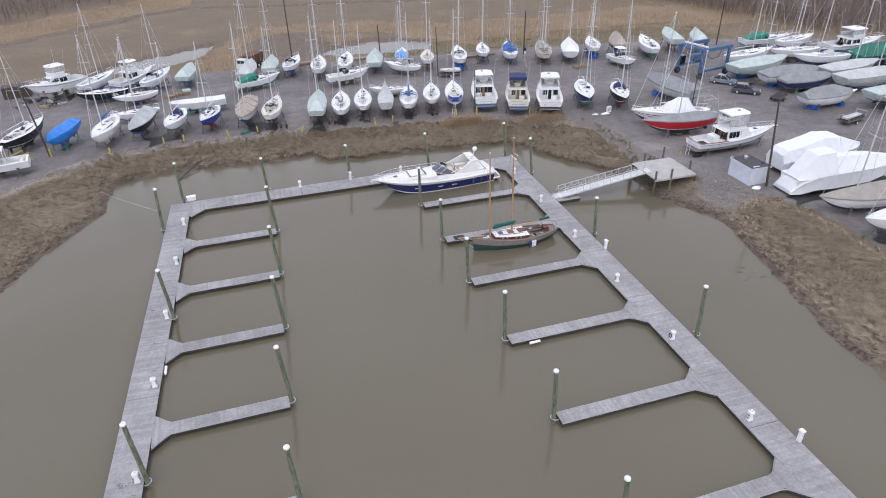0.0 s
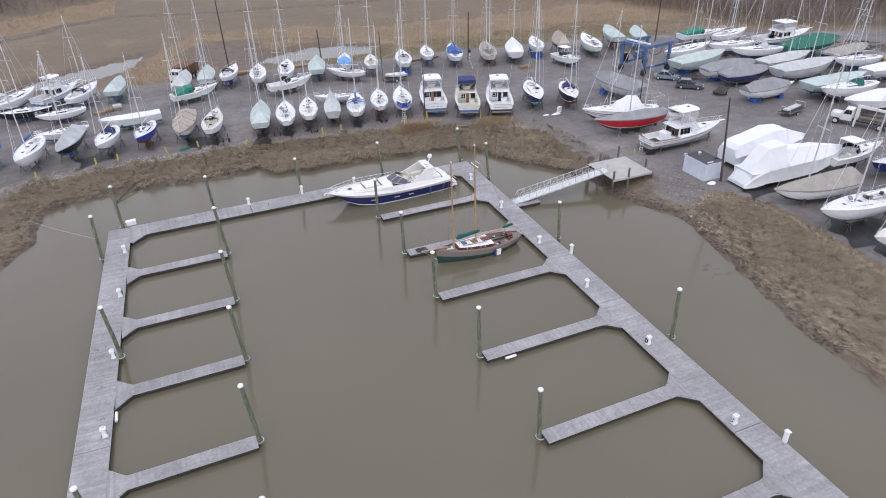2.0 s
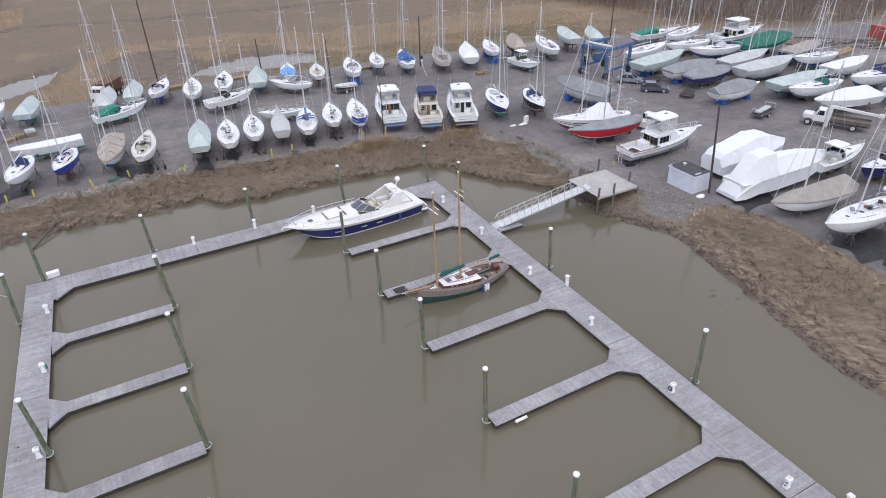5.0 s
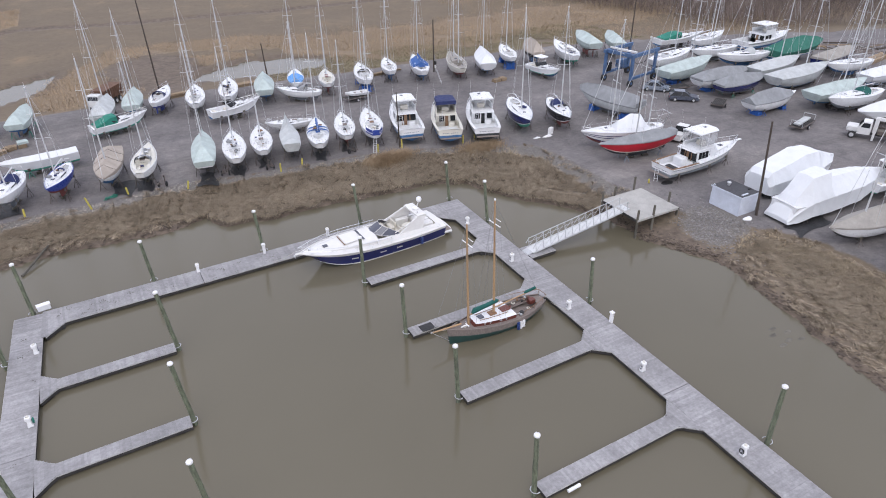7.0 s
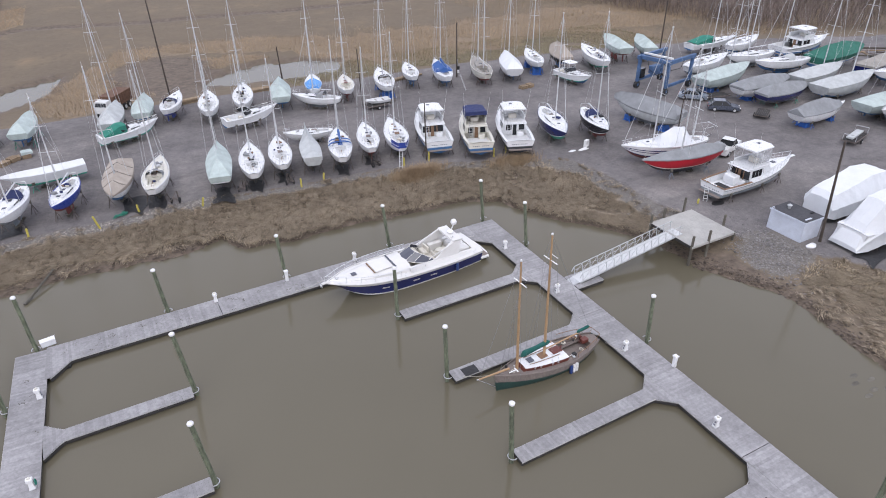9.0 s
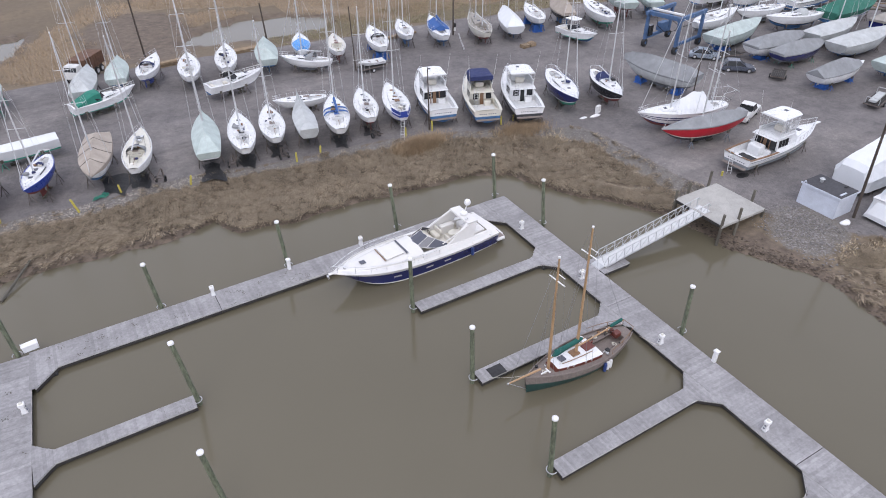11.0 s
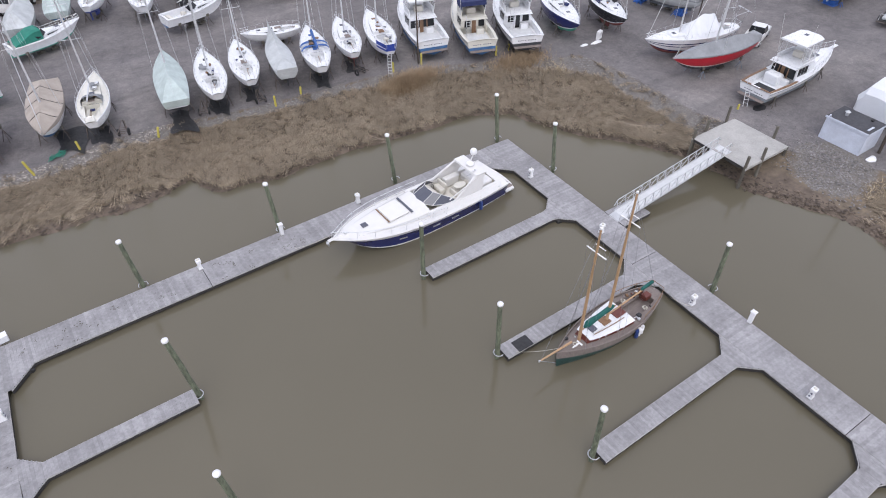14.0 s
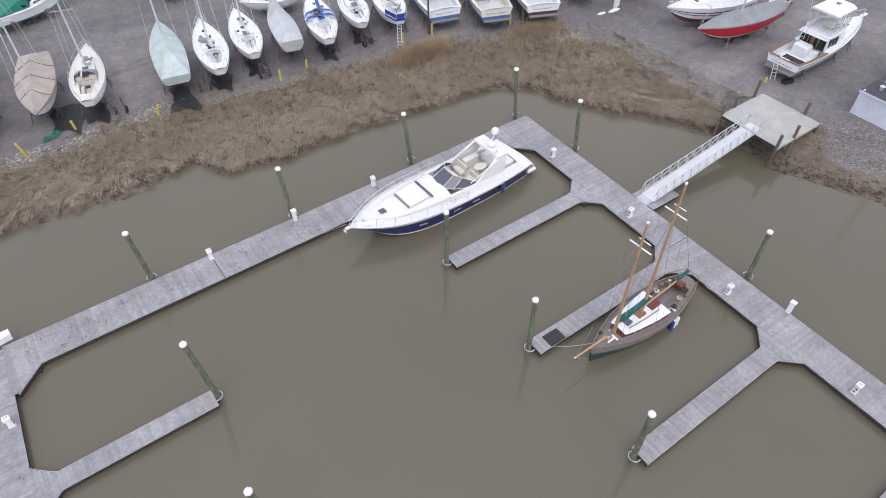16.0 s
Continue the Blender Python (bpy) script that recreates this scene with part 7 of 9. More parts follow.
sailboat(58.8, 91.2, -111, 10.2, "black-hulled sloop with a spray hood", extra=clutter(10, 8), topsides=BLACK_HULL, stripe=GELCOAT, bottom=BOTTOM_RED, mast=14, dodger=CANVAS_NAVY, deck_mat=GELCOAT)
covered_boat(68.7, 91.6, 101, 11.4, "large hull under a long grey tarpaulin", TARP_GREY, 1.7, topsides=TARP_LIGHT, bottom=BOTTOM_GREY, drop=0.05, stand=STAND_BLUE, beam=3.3, deck=2.4, flat_top=0.1, hump=along([(0, 0.35), (0.1, 0.9), (0.6, 1.0), (0.9, 0.75), (1, 0.4)]), hip=0.1)


def wrapped_deck(e, ln):
    """White wrap over the middle of the deck, and a pipe frame at the stern."""
    part("deck_wrap", cover_geo(ln, along([(0.2, 0.3), (0.3, 1.9), (0.42, 2.0), (0.56, 1.2), (0.62, 0.2)]), 0.02, 5, 0.2, 0.62, 0.15, folds=0.08), SHRINK, e, "white shrink wrap over the cockpit")
    for v in (0.74, 0.84):
        part("cove_stripe", ln.shell(v, v + 0.035, 1, 0.012), NAVY, e, "thin navy cove stripe")
    g = Geo()
    for s in (-1, 1):
        pts = [(ln.at(0.02, 1)[0], s * ln.half(0.02), ln.sheer(0)), (ln.at(0.0, 1)[0] - 0.5, s * ln.half(0.02), ln.sheer(0) + 1.8), (ln.at(0.12, 1)[0], s * ln.half(0.1), ln.sheer(0) + 1.7), (ln.at(0.12, 1)[0], s * ln.half(0.1), ln.sheer(0))]
        g.tube(pts, 0.035, 5)
    g.tube([(ln.at(0, 1)[0] - 0.5, -1.1, ln.sheer(0) + 1.8), (ln.at(0, 1)[0] - 0.5, 1.1, ln.sheer(0) + 1.8)], 0.035, 5)
    part("stern_arch", g, STEEL, e, "stainless pipe arch")
    rig(e, ln, 0.17, 8.5, False, 0.3, furl=False, name="mizzen_mast")


sailboat(61.2, 80.6, 166, 12.2, "white ketch with its cockpit under white shrink wrap", deck=2.3, stripe=NAVY, bottom=BOTTOM_RED, mast=14, mast_u=0.64, extra=wrapped_deck)
covered_boat(59.9, 76.4, 172, 11.6, "red-hulled sloop under a grey deck cover", TARP_GREY, 1.0, topsides=RED_HULL, bottom=BOTTOM_BLACK, drop=0.03, mast=12.5, stripe=GELCOAT2, beam=2.9, stern=0.42, deck=2.5, hump=along([(0, 0.6), (0.3, 1.0), (0.6, 0.7), (0.9, 0.3), (1, 0.1)]), hip=0.1, mast_u=0.52, stand=STAND_BLUE_GREY)
sportfisher(64.2, 69.6, 1, 13.4, "white sport fishing boat with varnished cockpit trim", deck=1.75, trim=TEAK, bottom=BOTTOM_GREY, stripe=GELCOAT2, door=TEAK, beam=3.8, depth=1.5, windows=4, aft="dark", lift=0.6)

# ---- boats standing in the lanes ----
sailboat(23.4, 109.6, 166, 6.8, "small white daysailer low on a trailer", deck=1.5, mast=0, bottom=GELCOAT, high=0.22)
cuddy(18.1, 119.8, 11, 8.4, "white motor cruiser with an open cockpit")
cuddy(1.7, 122.5, 16, 8.4, "white motor cruiser with teal stripe and canvas", stripe=TEAL_HULL, canvas=CANVAS_TEAL, bottom=BOTTOM_GREEN, deck=1.8)
sailboat(29.2, 122.9, 138, 8.2, "white sloop beam-on with a grey spray hood", deck=1.9, dodger=TARP_GREY, mast=10.5, bottom=BOTTOM_GREY)
cuddy(72.2, 112.6, -85, 8.2, "small white workboat with a wheelhouse and olive stripe", hardtop=True, stripe=BOTTOM_GREEN, deck=1.7)

# ---- boats in the second row ----
covered_boat(-11.0, 130.2, 80, 9.8, "boat under a pale grey tarpaulin beside crates", TARP_PALE, 1.2, drop=0.5, stand=STAND_GREEN, mast=0)
covered_boat(0.2, 128.6, 78, 10.5, "ketch under a loose light grey cover", TARP_LIGHT, 1.3, drop=0.6, mast=15)
covered_boat(4.6, 130.8, 80, 9.8, "boat under a pale green tarpaulin", TARP_PALE, 1.3, drop=0.5, mast=12.5)
sailboat(8.7, 130.2, 68, 9.2, "white sloop with a blue stern and navy hood", stripe=BLUE_HULL, bottom=BLUE_HULL, mast=0, dodger=CANVAS_NAVY)
sailboat(13.5, 127.2, 80, 10.2, "white sloop with a boom over its cabin", extra=clutter(13, 10), mast=14.5, bottom=BOTTOM_GREY)
sailboat(19.0, 128.2, 76, 10.6, "white sloop crowded with deck gear", extra=clutter(12, 14), mast=14, bottom=BOTTOM_GREY)
covered_boat(24.9, 128.0, 76, 10.8, "sailing boat under a pale green ridged tarpaulin", TARP_PALE, 1.5, drop=0.5)
sailboat(30.6, 128.6, 74, 8.8, "white sloop with a sky blue cockpit cover", mast=13.5, hatch=TARP_SKY, extra=lambda e, ln: part("cockpit_cover", cover_geo(ln, lambda u: 0.8, 0.05, 3, 0.08, 0.45, 0.3), TARP_SKY, e, "sky blue cockpit tarpaulin"))
sailboat(35.1, 125.4, 74, 8.6, "cream sloop with a dark red hatch", mast=13.5, deck_mat=GELCOAT2, hatch=MAHOGANY, bottom=BOTTOM_RED)
sailboat(41.7, 125.0, 76, 10.8, "white sloop with a black cockpit hood", mast=14.5, dodger=RUBBER, stand=STAND_BLUE)
sailboat(47.5, 126.8, 74, 8.8, "small white sloop on a cradle", mast=13.5)
sailboat(52.7, 124.8, 74, 11.0, "white sloop with royal blue sail covers", mast=14.5, canvas=CANVAS_BLUE, extra=lambda e, ln: part("cockpit_cover", cover_geo(ln, lambda u: 0.7, 0.03, 8, 0.3, 0.72, 0.3), CANVAS_BLUE, e, "blue canvas cover over the cabin"))
sailboat(59.4, 122.8, 72, 11.5, "old weathered ketch on a timber cradle", topsides=GELCOAT2, deck_mat=TARP_BEIGE, mast=14.5, mast_u=0.66, bottom=BOTTOM_RED, extra=lambda e, ln: rig(e, ln, 0.3, 11.5, True, 0.3, furl=False, name="mizzen_mast"))
covered_boat(65.4, 122.6, 66, 12.2, "sloop sealed in white shrink wrap", SHRINK, 1.5, drop=0.8, mast=14.5, flat_top=0.4)
sailboat(71.2, 123.4, 70, 10.0, "white sloop with its mainsail hoist stowed", mast=15, stand=STAND_BLUE)
covered_boat(76.4, 122.6, 74, 8.8, "tan canvas tent over a dark hull", TARP_TAN, 2.1, topsides=BLACK_HULL, drop=0.1, flat_top=0.1)
sailboat(82.2, 119.4, 72, 12.6, "long white sloop with a deck saloon", extra=clutter(14, 10), mast=0, bottom=BOTTOM_GREEN)
covered_boat(89.2, 121.6, 70, 11.6, "tall hull in a pale green tarpaulin", TARP_PALE, 1.2, drop=0.75, deck=3.2, bottom=BOTTOM_RED)
covered_boat(93.9, 118.8, 62, 10.6, "sharp hull in a pale green tarpaulin", TARP_PALE, 1.2, drop=0.75, deck=3.2)

# ---- boats in the far lot ----
covered_boat(93.0, 98.4, 9, 14.6, "long sloop under a pale green cover on blue stands", TARP_PALE, 1.1, drop=0.62, mast=14, stand=STAND_BLUE, flat_top=0.5)
sailboat(96.0, 105.0, 9, 13.0, "white sloop beyond a covered hull", mast=15, bottom=BOTTOM_GREY)
covered_boat(94.2, 91.6, -2, 12.4, "white hull under a grey tent cover", TARP_GREY, 1.4, drop=0.05, deck=2.2, stand=STAND_BLUE, bottom=GELCOAT)
covered_boat(94.0, 87.6, -2, 10.8, "navy-hulled boat under a grey cover", TARP_GREY, 1.4, topsides=NAVY, drop=0.04, deck=2.1, stand=STAND_GREEN, bottom=BOTTOM_GREY)
covered_boat(90.8, 79.4, 0, 11.0, "white hull with a grey cover over a pipe frame", TARP_GREY, 1.6, drop=0.03, deck=2.1, stand=STAND_BLUE, bottom=GELCOAT, mast=0, hump=along([(0, 0.5), (0.12, 0.85), (0.5, 1.0), (0.8, 0.4), (1, 0.1)]), hip=0.0, u1=0.86)
cuddy(110.0, 116.0, -6, 12.0, "white cruiser with a teal canvas top", canvas=CANVAS_TEAL)
sailboat(113.4, 111.6, 12, 12.0, "white sloop beside a cruiser", mast=14)
sailboat(107.4, 98.4, 166, 11.5, "white cruising sloop with a black waterline", mast=14.5, stripe=BLACK_HULL, dodger=TARP_LIGHT)
sailboat(106.0, 104.0, 174, 11.0, "white sloop parked among masts", mast=15, bottom=BOTTOM_GREY)
sportfisher(122.4, 105.2, 0, 14.5, "white flybridge cruiser at the lot's edge")
covered_boat(120.6, 96.4, 2, 15.5, "boat under a dark green tarpaulin tent", TARP_GREEN, 2.0, drop=0.5, kind="motor", flat_top=0.1)
covered_boat(106.8, 90.8, 5, 14.0, "sloop under a pale grey cover", TARP_LIGHT, 1.0, drop=0.6, mast=15, flat_top=0.5)
covered_boat(106.0, 85.4, 2, 15.2, "long sloop wrapped in a pale grey cover", TARP_LIGHT, 1.1, drop=0.7, mast=15, flat_top=0.5)
covered_boat(102.9, 76.6, 0, 14.0, "sloop under a pale grey-green cover", TARP_PALE, 1.0, drop=0.6, mast=15, flat_top=0.5)
sailboat(101.2, 72.9, 176, 12.2, "white sloop with a green hood on its keel", mast=15, dodger=SAIL_GREEN, bottom=BOTTOM_GREY)
covered_boat(100.2, 67.0, 168, 12.0, "motor boat in tight white shrink wrap", SHRINK, 1.5, drop=0.5, kind="motor", deck=2.3, flat_top=0.25, bottom=GELCOAT)
sailboat(118.0, 84.4, 170, 10.5, "white sloop with its mast stepped", mast=14)
covered_boat(118.2, 78.2, 2, 12.6, "sloop in white shrink wrap", SHRINK, 0.9, drop=0.7, mast=14, flat_top=0.5)
sailboat(115.0, 71.6, 178, 12.4, "white sloop with blue canvas", mast=15, dodger=CANVAS_NAVY, canvas=CANVAS_NAVY)
covered_boat(113.2, 64.8, 8, 11.5, "motor boat in white shrink wrap on blue stands", SHRINK, 1.7, drop=0.6, kind="motor", stand=STAND_BLUE, flat_top=0.2, bottom=BOTTOM_BLUE)
covered_boat(109.0, 58.6, 8, 12.0, "hull under a pale green cover", TARP_PALE, 1.2, drop=0.7, kind="motor", flat_top=0.2)
covered_boat(122.0, 89.4, 8, 13.0, "boat with a mauve-grey cover and navy hull", TARP_BEIGE, 1.2, topsides=NAVY, drop=0.1, kind="motor", flat_top=0.2)

# ---- boats beside the shed and along the right bank ----
wrapped_hull(69.9, 60.6, -2, 12.2, "large motor boat in tight white shrink wrap", ((-6.3, 1.5, 0.7, 1.7, 1.7, 1.2, 2.6), (-5.8, 1.9, 0.6, 2.0, 2.0, 1.3, 3.2), (-2.4, 2.0, 0.7, 2.1, 2.2, 1.3, 3.9), (-0.6, 2.0, 0.8, 2.1, 2.4, 1.3, 4.4), (1.8, 1.9, 0.9, 2.0, 2.4, 1.2, 4.3), (2.6, 1.8, 1.0, 1.9, 2.4, 0.8, 3.9), (5.2, 1.0, 1.3, 1.1, 2.3, 0.4, 3.0), (6.8, 0.1, 1.9, 0.12, 2.3, 0.05, 2.5)), BOTTOM_GREEN, 3.5)
wrapped_hull(68.4, 55.0, -3, 15.0, "tall motor yacht in white shrink wrap with a stepped crown", ((-8.2, 1.5, 0.3, 1.45, 0.5, 1.3, 0.68), (-6.9, 1.85, 0.35, 1.72, 1.6, 0.9, 2.8), (-5.2, 2.0, 0.7, 1.9, 2.3, 0.95, 4.8), (-2.6, 2.1, 0.7, 2.0, 2.5, 1.0, 5.0), (-2.2, 2.1, 0.7, 2.0, 2.5, 0.75, 4.25), (2.6, 2.0, 0.9, 1.9, 2.6, 0.5, 4.0), (5.6, 1.3, 1.2, 1.22, 2.5, 0.28, 3.5), (8.2, 0.1, 1.9, 0.1, 2.4, 0.05, 2.9)), BOTTOM_GREEN, 3.5)
cuddy(78.4, 53.8, 0, 9.6, "white cabin boat with hardtop and green bottom", hardtop=True, bottom=BOTTOM_GREEN, stripe=GREEN_HULL)
cuddy(80.2, 49.4, 178, 9.4, "white motor cruiser with navy hull and canvas", topsides=NAVY, canvas=CANVAS_NAVY, arch=True)
covered_boat(64.9, 48.6, 172, 11.0, "white sloop under a beige canvas cover", TARP_BEIGE, 1.7, drop=0.05, mast=14, bottom=BOTTOM_BLACK, deck=2.15, mast_u=0.6, hump=along([(0, 0.45), (0.07, 1.0), (0.5, 0.78), (1, 0.1)]), hip=0.07)
sailboat(64.4, 42.7, 178, 11.2, "white racing sloop with a broad open stern", extra=clutter(15, 8), mast=15, bottom=BOTTOM_GREY, sheet=-1.0, deck=2.6, high=0.14, stern=0.8)


def solar_wrap(e, ln):
    part("cockpit_wrap", cover_geo(ln, lambda u: 1.2, 0.1, 4, 0.0, 0.6, 0.4), TARP_BEIGE, e, "beige tarpaulin over the cockpit")
    p = part("solar_panel", Geo().box(ln.at(0.06, 1)[0], 0.3, ln.sheer(0) + 1.9, 1.5, 2.8, 0.05, c=0.01), STEEL, e, "tilted solar panel")
    for k in range(5):
        part("solar_cell", Geo().box(ln.at(0.06, 1)[0], -0.8 + 0.55 * k, ln.sheer(0) + 1.932, 1.35, 0.48, 0.006), TARP_GREY, p, smooth=False)


sailboat(64.2, 36.3, 176, 11.0, "cream sloop with a solar panel over its wrapped cockpit", mast=13, bottom=BOTTOM_GREY, extra=solar_wrap, sheet=1.0, deck_mat=GELCOAT2)
covered_boat(77.5, 43.8, 172, 12.0, "motor boat in white shrink wrap by the bank", SHRINK, 1.9, drop=0.7, kind="motor", flat_top=0.3)

# ---- gear standing under the sterns in the near row ----
def hand_trolley(x, y, yaw):
    e = thing("hand_trolley", x, y, YARD_Z, yaw, "dark steel launching trolley leaning under a stern", "trolley")
    g = Geo()
    for q in (-0.35, 0.35):
        g.tube([(-1.1, q, 0.75), (0.2, q, 0.5), (1.1, q * 0.3, 0.95)], 0.045, 5)
    part("frame", g, STAND_GREY, e)
    for k in range(4):
        part("rung", Geo().tube([(-0.9 + 0.45 * k, -0.36, 0.68 - 0.05 * k), (-0.9 + 0.45 * k, 0.36, 0.68 - 0.05 * k)], 0.03, 5), STAND_GREY, e)
    for q in (-1, 1):
        lo = [[(r * math.cos(a), q * 0.45 + d, 0.34 + r * math.sin(a)) for a in [math.pi / 6 * k for k in range(12)]] for r, d in ((0.2, -0.06), (0.34, -0.07), (0.34, 0.07), (0.2, 0.06))]
        part("wheel", Geo().loft(lo, cap=False), RUBBER, e)
    part("jack", Geo().tube([(1.1, 0, 0.02), (1.1, 0, 1.0)], 0.05, 6), STAND_GREY, e)


hand_trolley(4.0, 99.3, 70)
hand_trolley(11.5, 98.6, 75)
hand_trolley(28.2, 97.2, 100)
hand_trolley(17.0, 97.6, 85)

# ---- boats in the left lot ----
covered_boat(-27.6, 101.4, -105, 8.2, "small boat wrapped in a bright blue tarpaulin", TARP_BLUE, 0.9, drop=0.75, stand=STAND_GREEN, flat_top=0.5, folds=0.09, hip=0, hump=along([(0, 0.8), (0.5, 1.0), (0.85, 0.85), (1, 0.5)]), shoulder=0.25)
sailboat(-21.7, 101.5, -100, 10.4, "white sloop with a blue sail bag", mast=13, canvas=CANVAS_BLUE, bottom=GELCOAT)
covered_boat(-16.9, 103.0, -103, 9.6, "dark-hulled sloop under a grey tent cover", TARP_LIGHT, 1.4, topsides=BLACK_HULL, drop=0.04, mast=11.5, beam=2.7)
sportfisher(-33.3, 128.6, 222, 10.5, "white flybridge cruiser beyond the marsh bank", bottom=GELCOAT, deck=3.0)
sailboat(-26.8, 130.6, 62, 10.5, "white sloop with a grey boom", mast=12.5)
sailboat(-25.2, 123.8, -172, 8.5, "black-hulled sloop beam-on to the bank", topsides=BLACK_HULL, deck=1.8, mast=0, deck_mat=GELCOAT)
sportfisher(-20.5, 131.0, 50, 9.5, "white flybridge boat between sloops", enclosure=None)
sailboat(-16.4, 129.0, 66, 10.5, "white sloop with a navy hood", mast=12, dodger=CANVAS_NAVY)
sailboat(-19.4, 120.4, -162, 7.5, "small white sloop with red boot stripe", deck=1.7, stripe=RED_HULL, mast=9.5)
sailboat(-18.6, 111.0, -166, 7.5, "low white daysailer between the rows", deck=1.5, mast=0, high=0.2)
sailboat(-33.0, 104.2, 72, 10.8, "white sloop with a black waterline", topsides=BLACK_HULL, stripe=GELCOAT, bottom=BOTTOM_BLACK, mast=12, extra=clutter(31, 10))
cuddy(-35.0, 92.6, 190, 9.6, "white motor cruiser near the marsh bank", hardtop=True)

# ---- shed by the landing ----
shed = thing("shed", 57.7, 58.2, YARD_Z, 0, "small pale blue-white flat-roofed shed with a dark felt roof", "shed")
SX, SY, SH = 2.8, 3.9, 2.2
for nm, cx, cy, sx, sy in (("wall", SX / 2, 0.06, SX, 0.12), ("wall", SX / 2, SY - 0.06, SX, 0.12), ("wall", 0.06, SY / 2, 0.12, SY - 0.25), ("wall", SX - 0.06, SY / 2, 0.12, SY - 0.25)):
    part(nm, Geo().box(cx, cy, SH / 2, sx, sy, SH, c=0.01), SHED_PAINT, shed)
part("roof", Geo().box(SX / 2, SY / 2, SH + 0.06, SX + 0.12, SY + 0.12, 0.1, c=0.02), ROOF_FELT, shed, "dark felt roof")
part("fascia", Geo().box(SX / 2, -0.09, SH + 0.02, SX + 0.2, 0.05, 0.2, c=0.01).box(-0.09, SY / 2, SH + 0.02, 0.05, SY + 0.2, 0.2, c=0.01), SHED_PAINT, shed)
part("roof_vent", Geo().disc(1.4, 2.9, SH + 0.1, 0.16, 0.35, 10).disc(1.4, 2.9, SH + 0.45, 0.26, 0.12, 10, 0.1), GALV, shed)
part("roof_light", Geo().box(0.9, 0.35, SH + 0.14, 0.9, 0.18, 0.1, c=0.02), SHED_PAINT, shed)
part("roof_box", Geo().box(2.4, 1.0, SH + 0.18, 0.4, 0.2, 0.14, c=0.02), RUBBER, shed)
part("lamp", Geo().tube([(0.1, SY - 0.3, SH + 0.1), (-0.1, SY - 0.3, SH + 0.35), (-0.35, SY - 0.3, SH + 0.32)], 0.05, 6), SHED_PAINT, shed)
tagged(new("plastic_bag", mesh_of("plastic_bag", Geo().loft([[(58.1 + r * math.cos(t) * 1.3, 57.2 + r * math.sin(t) * (0.7 + 0.2 * math.sin(3 * t)), YARD_Z + z) for t in [math.pi / 6 * k for k in range(12)]] for r, z in ((0.45, 0.0), (0.5, 0.12), (0.32, 0.28), (0.08, 0.36))]), PLASTIC_WHITE)), "crumpled white plastic bag on the gravel", "bag")


def pole(x, y, h, label, lean=(0.0, 0.0), arm=False, boxes=False, r=0.15, z=YARD_Z):
    e = thing("utility_pole", x, y, z, 0, label, "pole", "utility poles")
    part("shaft", Geo().tube([(0, 0, -0.3), (lean[0] * 0.5, lean[1] * 0.5, h / 2), (lean[0], lean[1], h)], r, 9, r * 0.65), POLE_WOOD, e)
    if arm:
        part("crossarm", Geo().box(lean[0], lean[1], h - 0.5, 1.8, 0.1, 0.12, c=0.01), POLE_WOOD, e)
    if boxes:
        part("meter_box", Geo().box(0.25, -0.15, 1.7, 0.4, 0.25, 0.6, c=0.02), RUBBER, e, "dark electric box")
        part("meter_box", Geo().box(0.22, -0.15, 1.0, 0.35, 0.25, 0.5, c=0.02), WHITE_PAINT, e, "white electric box")
        part("conduit", Geo().tube([(0.18, 0, 0), (0.18, 0, 3.2)], 0.04, 5), GALV, e)
    return e


pole(59.8, 57.4, 11.0, "dark timber pole beside the shed", (-1.5, 0.0))
pole(56.8, 126.6, 9.5, "dark pole with electric boxes behind the second row", boxes=True)
pole(9.8, 145.0, 18, "tall dark utility pole in the marsh", (-0.3, 0), z=0.5)
pole(28.3, 139.0, 6.5, "short dark pole behind the second row", (-0.3, 0))
pole(35.6, 119.6, 9.2, "slim dark pole between the rows", (-0.3, 0), r=0.11)
pole(-29.25, 98.8, 9.4, "dark leaning pole with a yellow foot at the bank", (-0.8, 0))
pole(101.5, 121.5, 12, "dark utility pole by the lift", arm=False)
pole(34.7, 95.7, 7.8, "dark slim pole with a yellow foot", (-0.1, 0), r=0.1)
pole(69.0, 85.5, 7.0, "slim dark pole beside a covered hull", r=0.09)


def bollard(x, y, h=1.0, lean=0.0, r=0.11):
    e = thing("bollard", x, y, YARD_Z, 0, "yellow painted pipe bollard at the yard's edge", "bollard", "yellow bollards")
    part("pipe", Geo().tube([(0, 0, -0.3), (lean, 0, h)], r, 9), YELLOW, e)
    part("dome", Geo().loft([[(lean + rr * math.cos(t), rr * math.sin(t), z) for t in [math.pi / 4 * k for k in range(8)]] for rr, z in ((r, h), (r * 0.7, h + 0.06), (0.01, h + 0.09))]), YELLOW, e)


for x, y, h, ln_ in ((-4.2, 97.5, 1.3, -0.35), (0.0, 99.0, 0.9, -0.1), (6.6, 97.6, 0.7, 0.2), (18.0, 96.3, 1.0, 0), (21.0, 96.9, 0.8, 0.1), (31.4, 95.6, 1.1, 0), (34.9, 95.4, 1.2, 0), (43.0, 92.4, 1.1, 0), (45.0, 92.6, 1.2, 0), (-11.0, 98.9, 0.9, 0.1), (-13.8, 98.7, 0.9, 0), (-21.0, 96.9, 0.9, 0), (55.7, 69.5, 0.5, 0)):
    bollard(x, y, h, ln_)


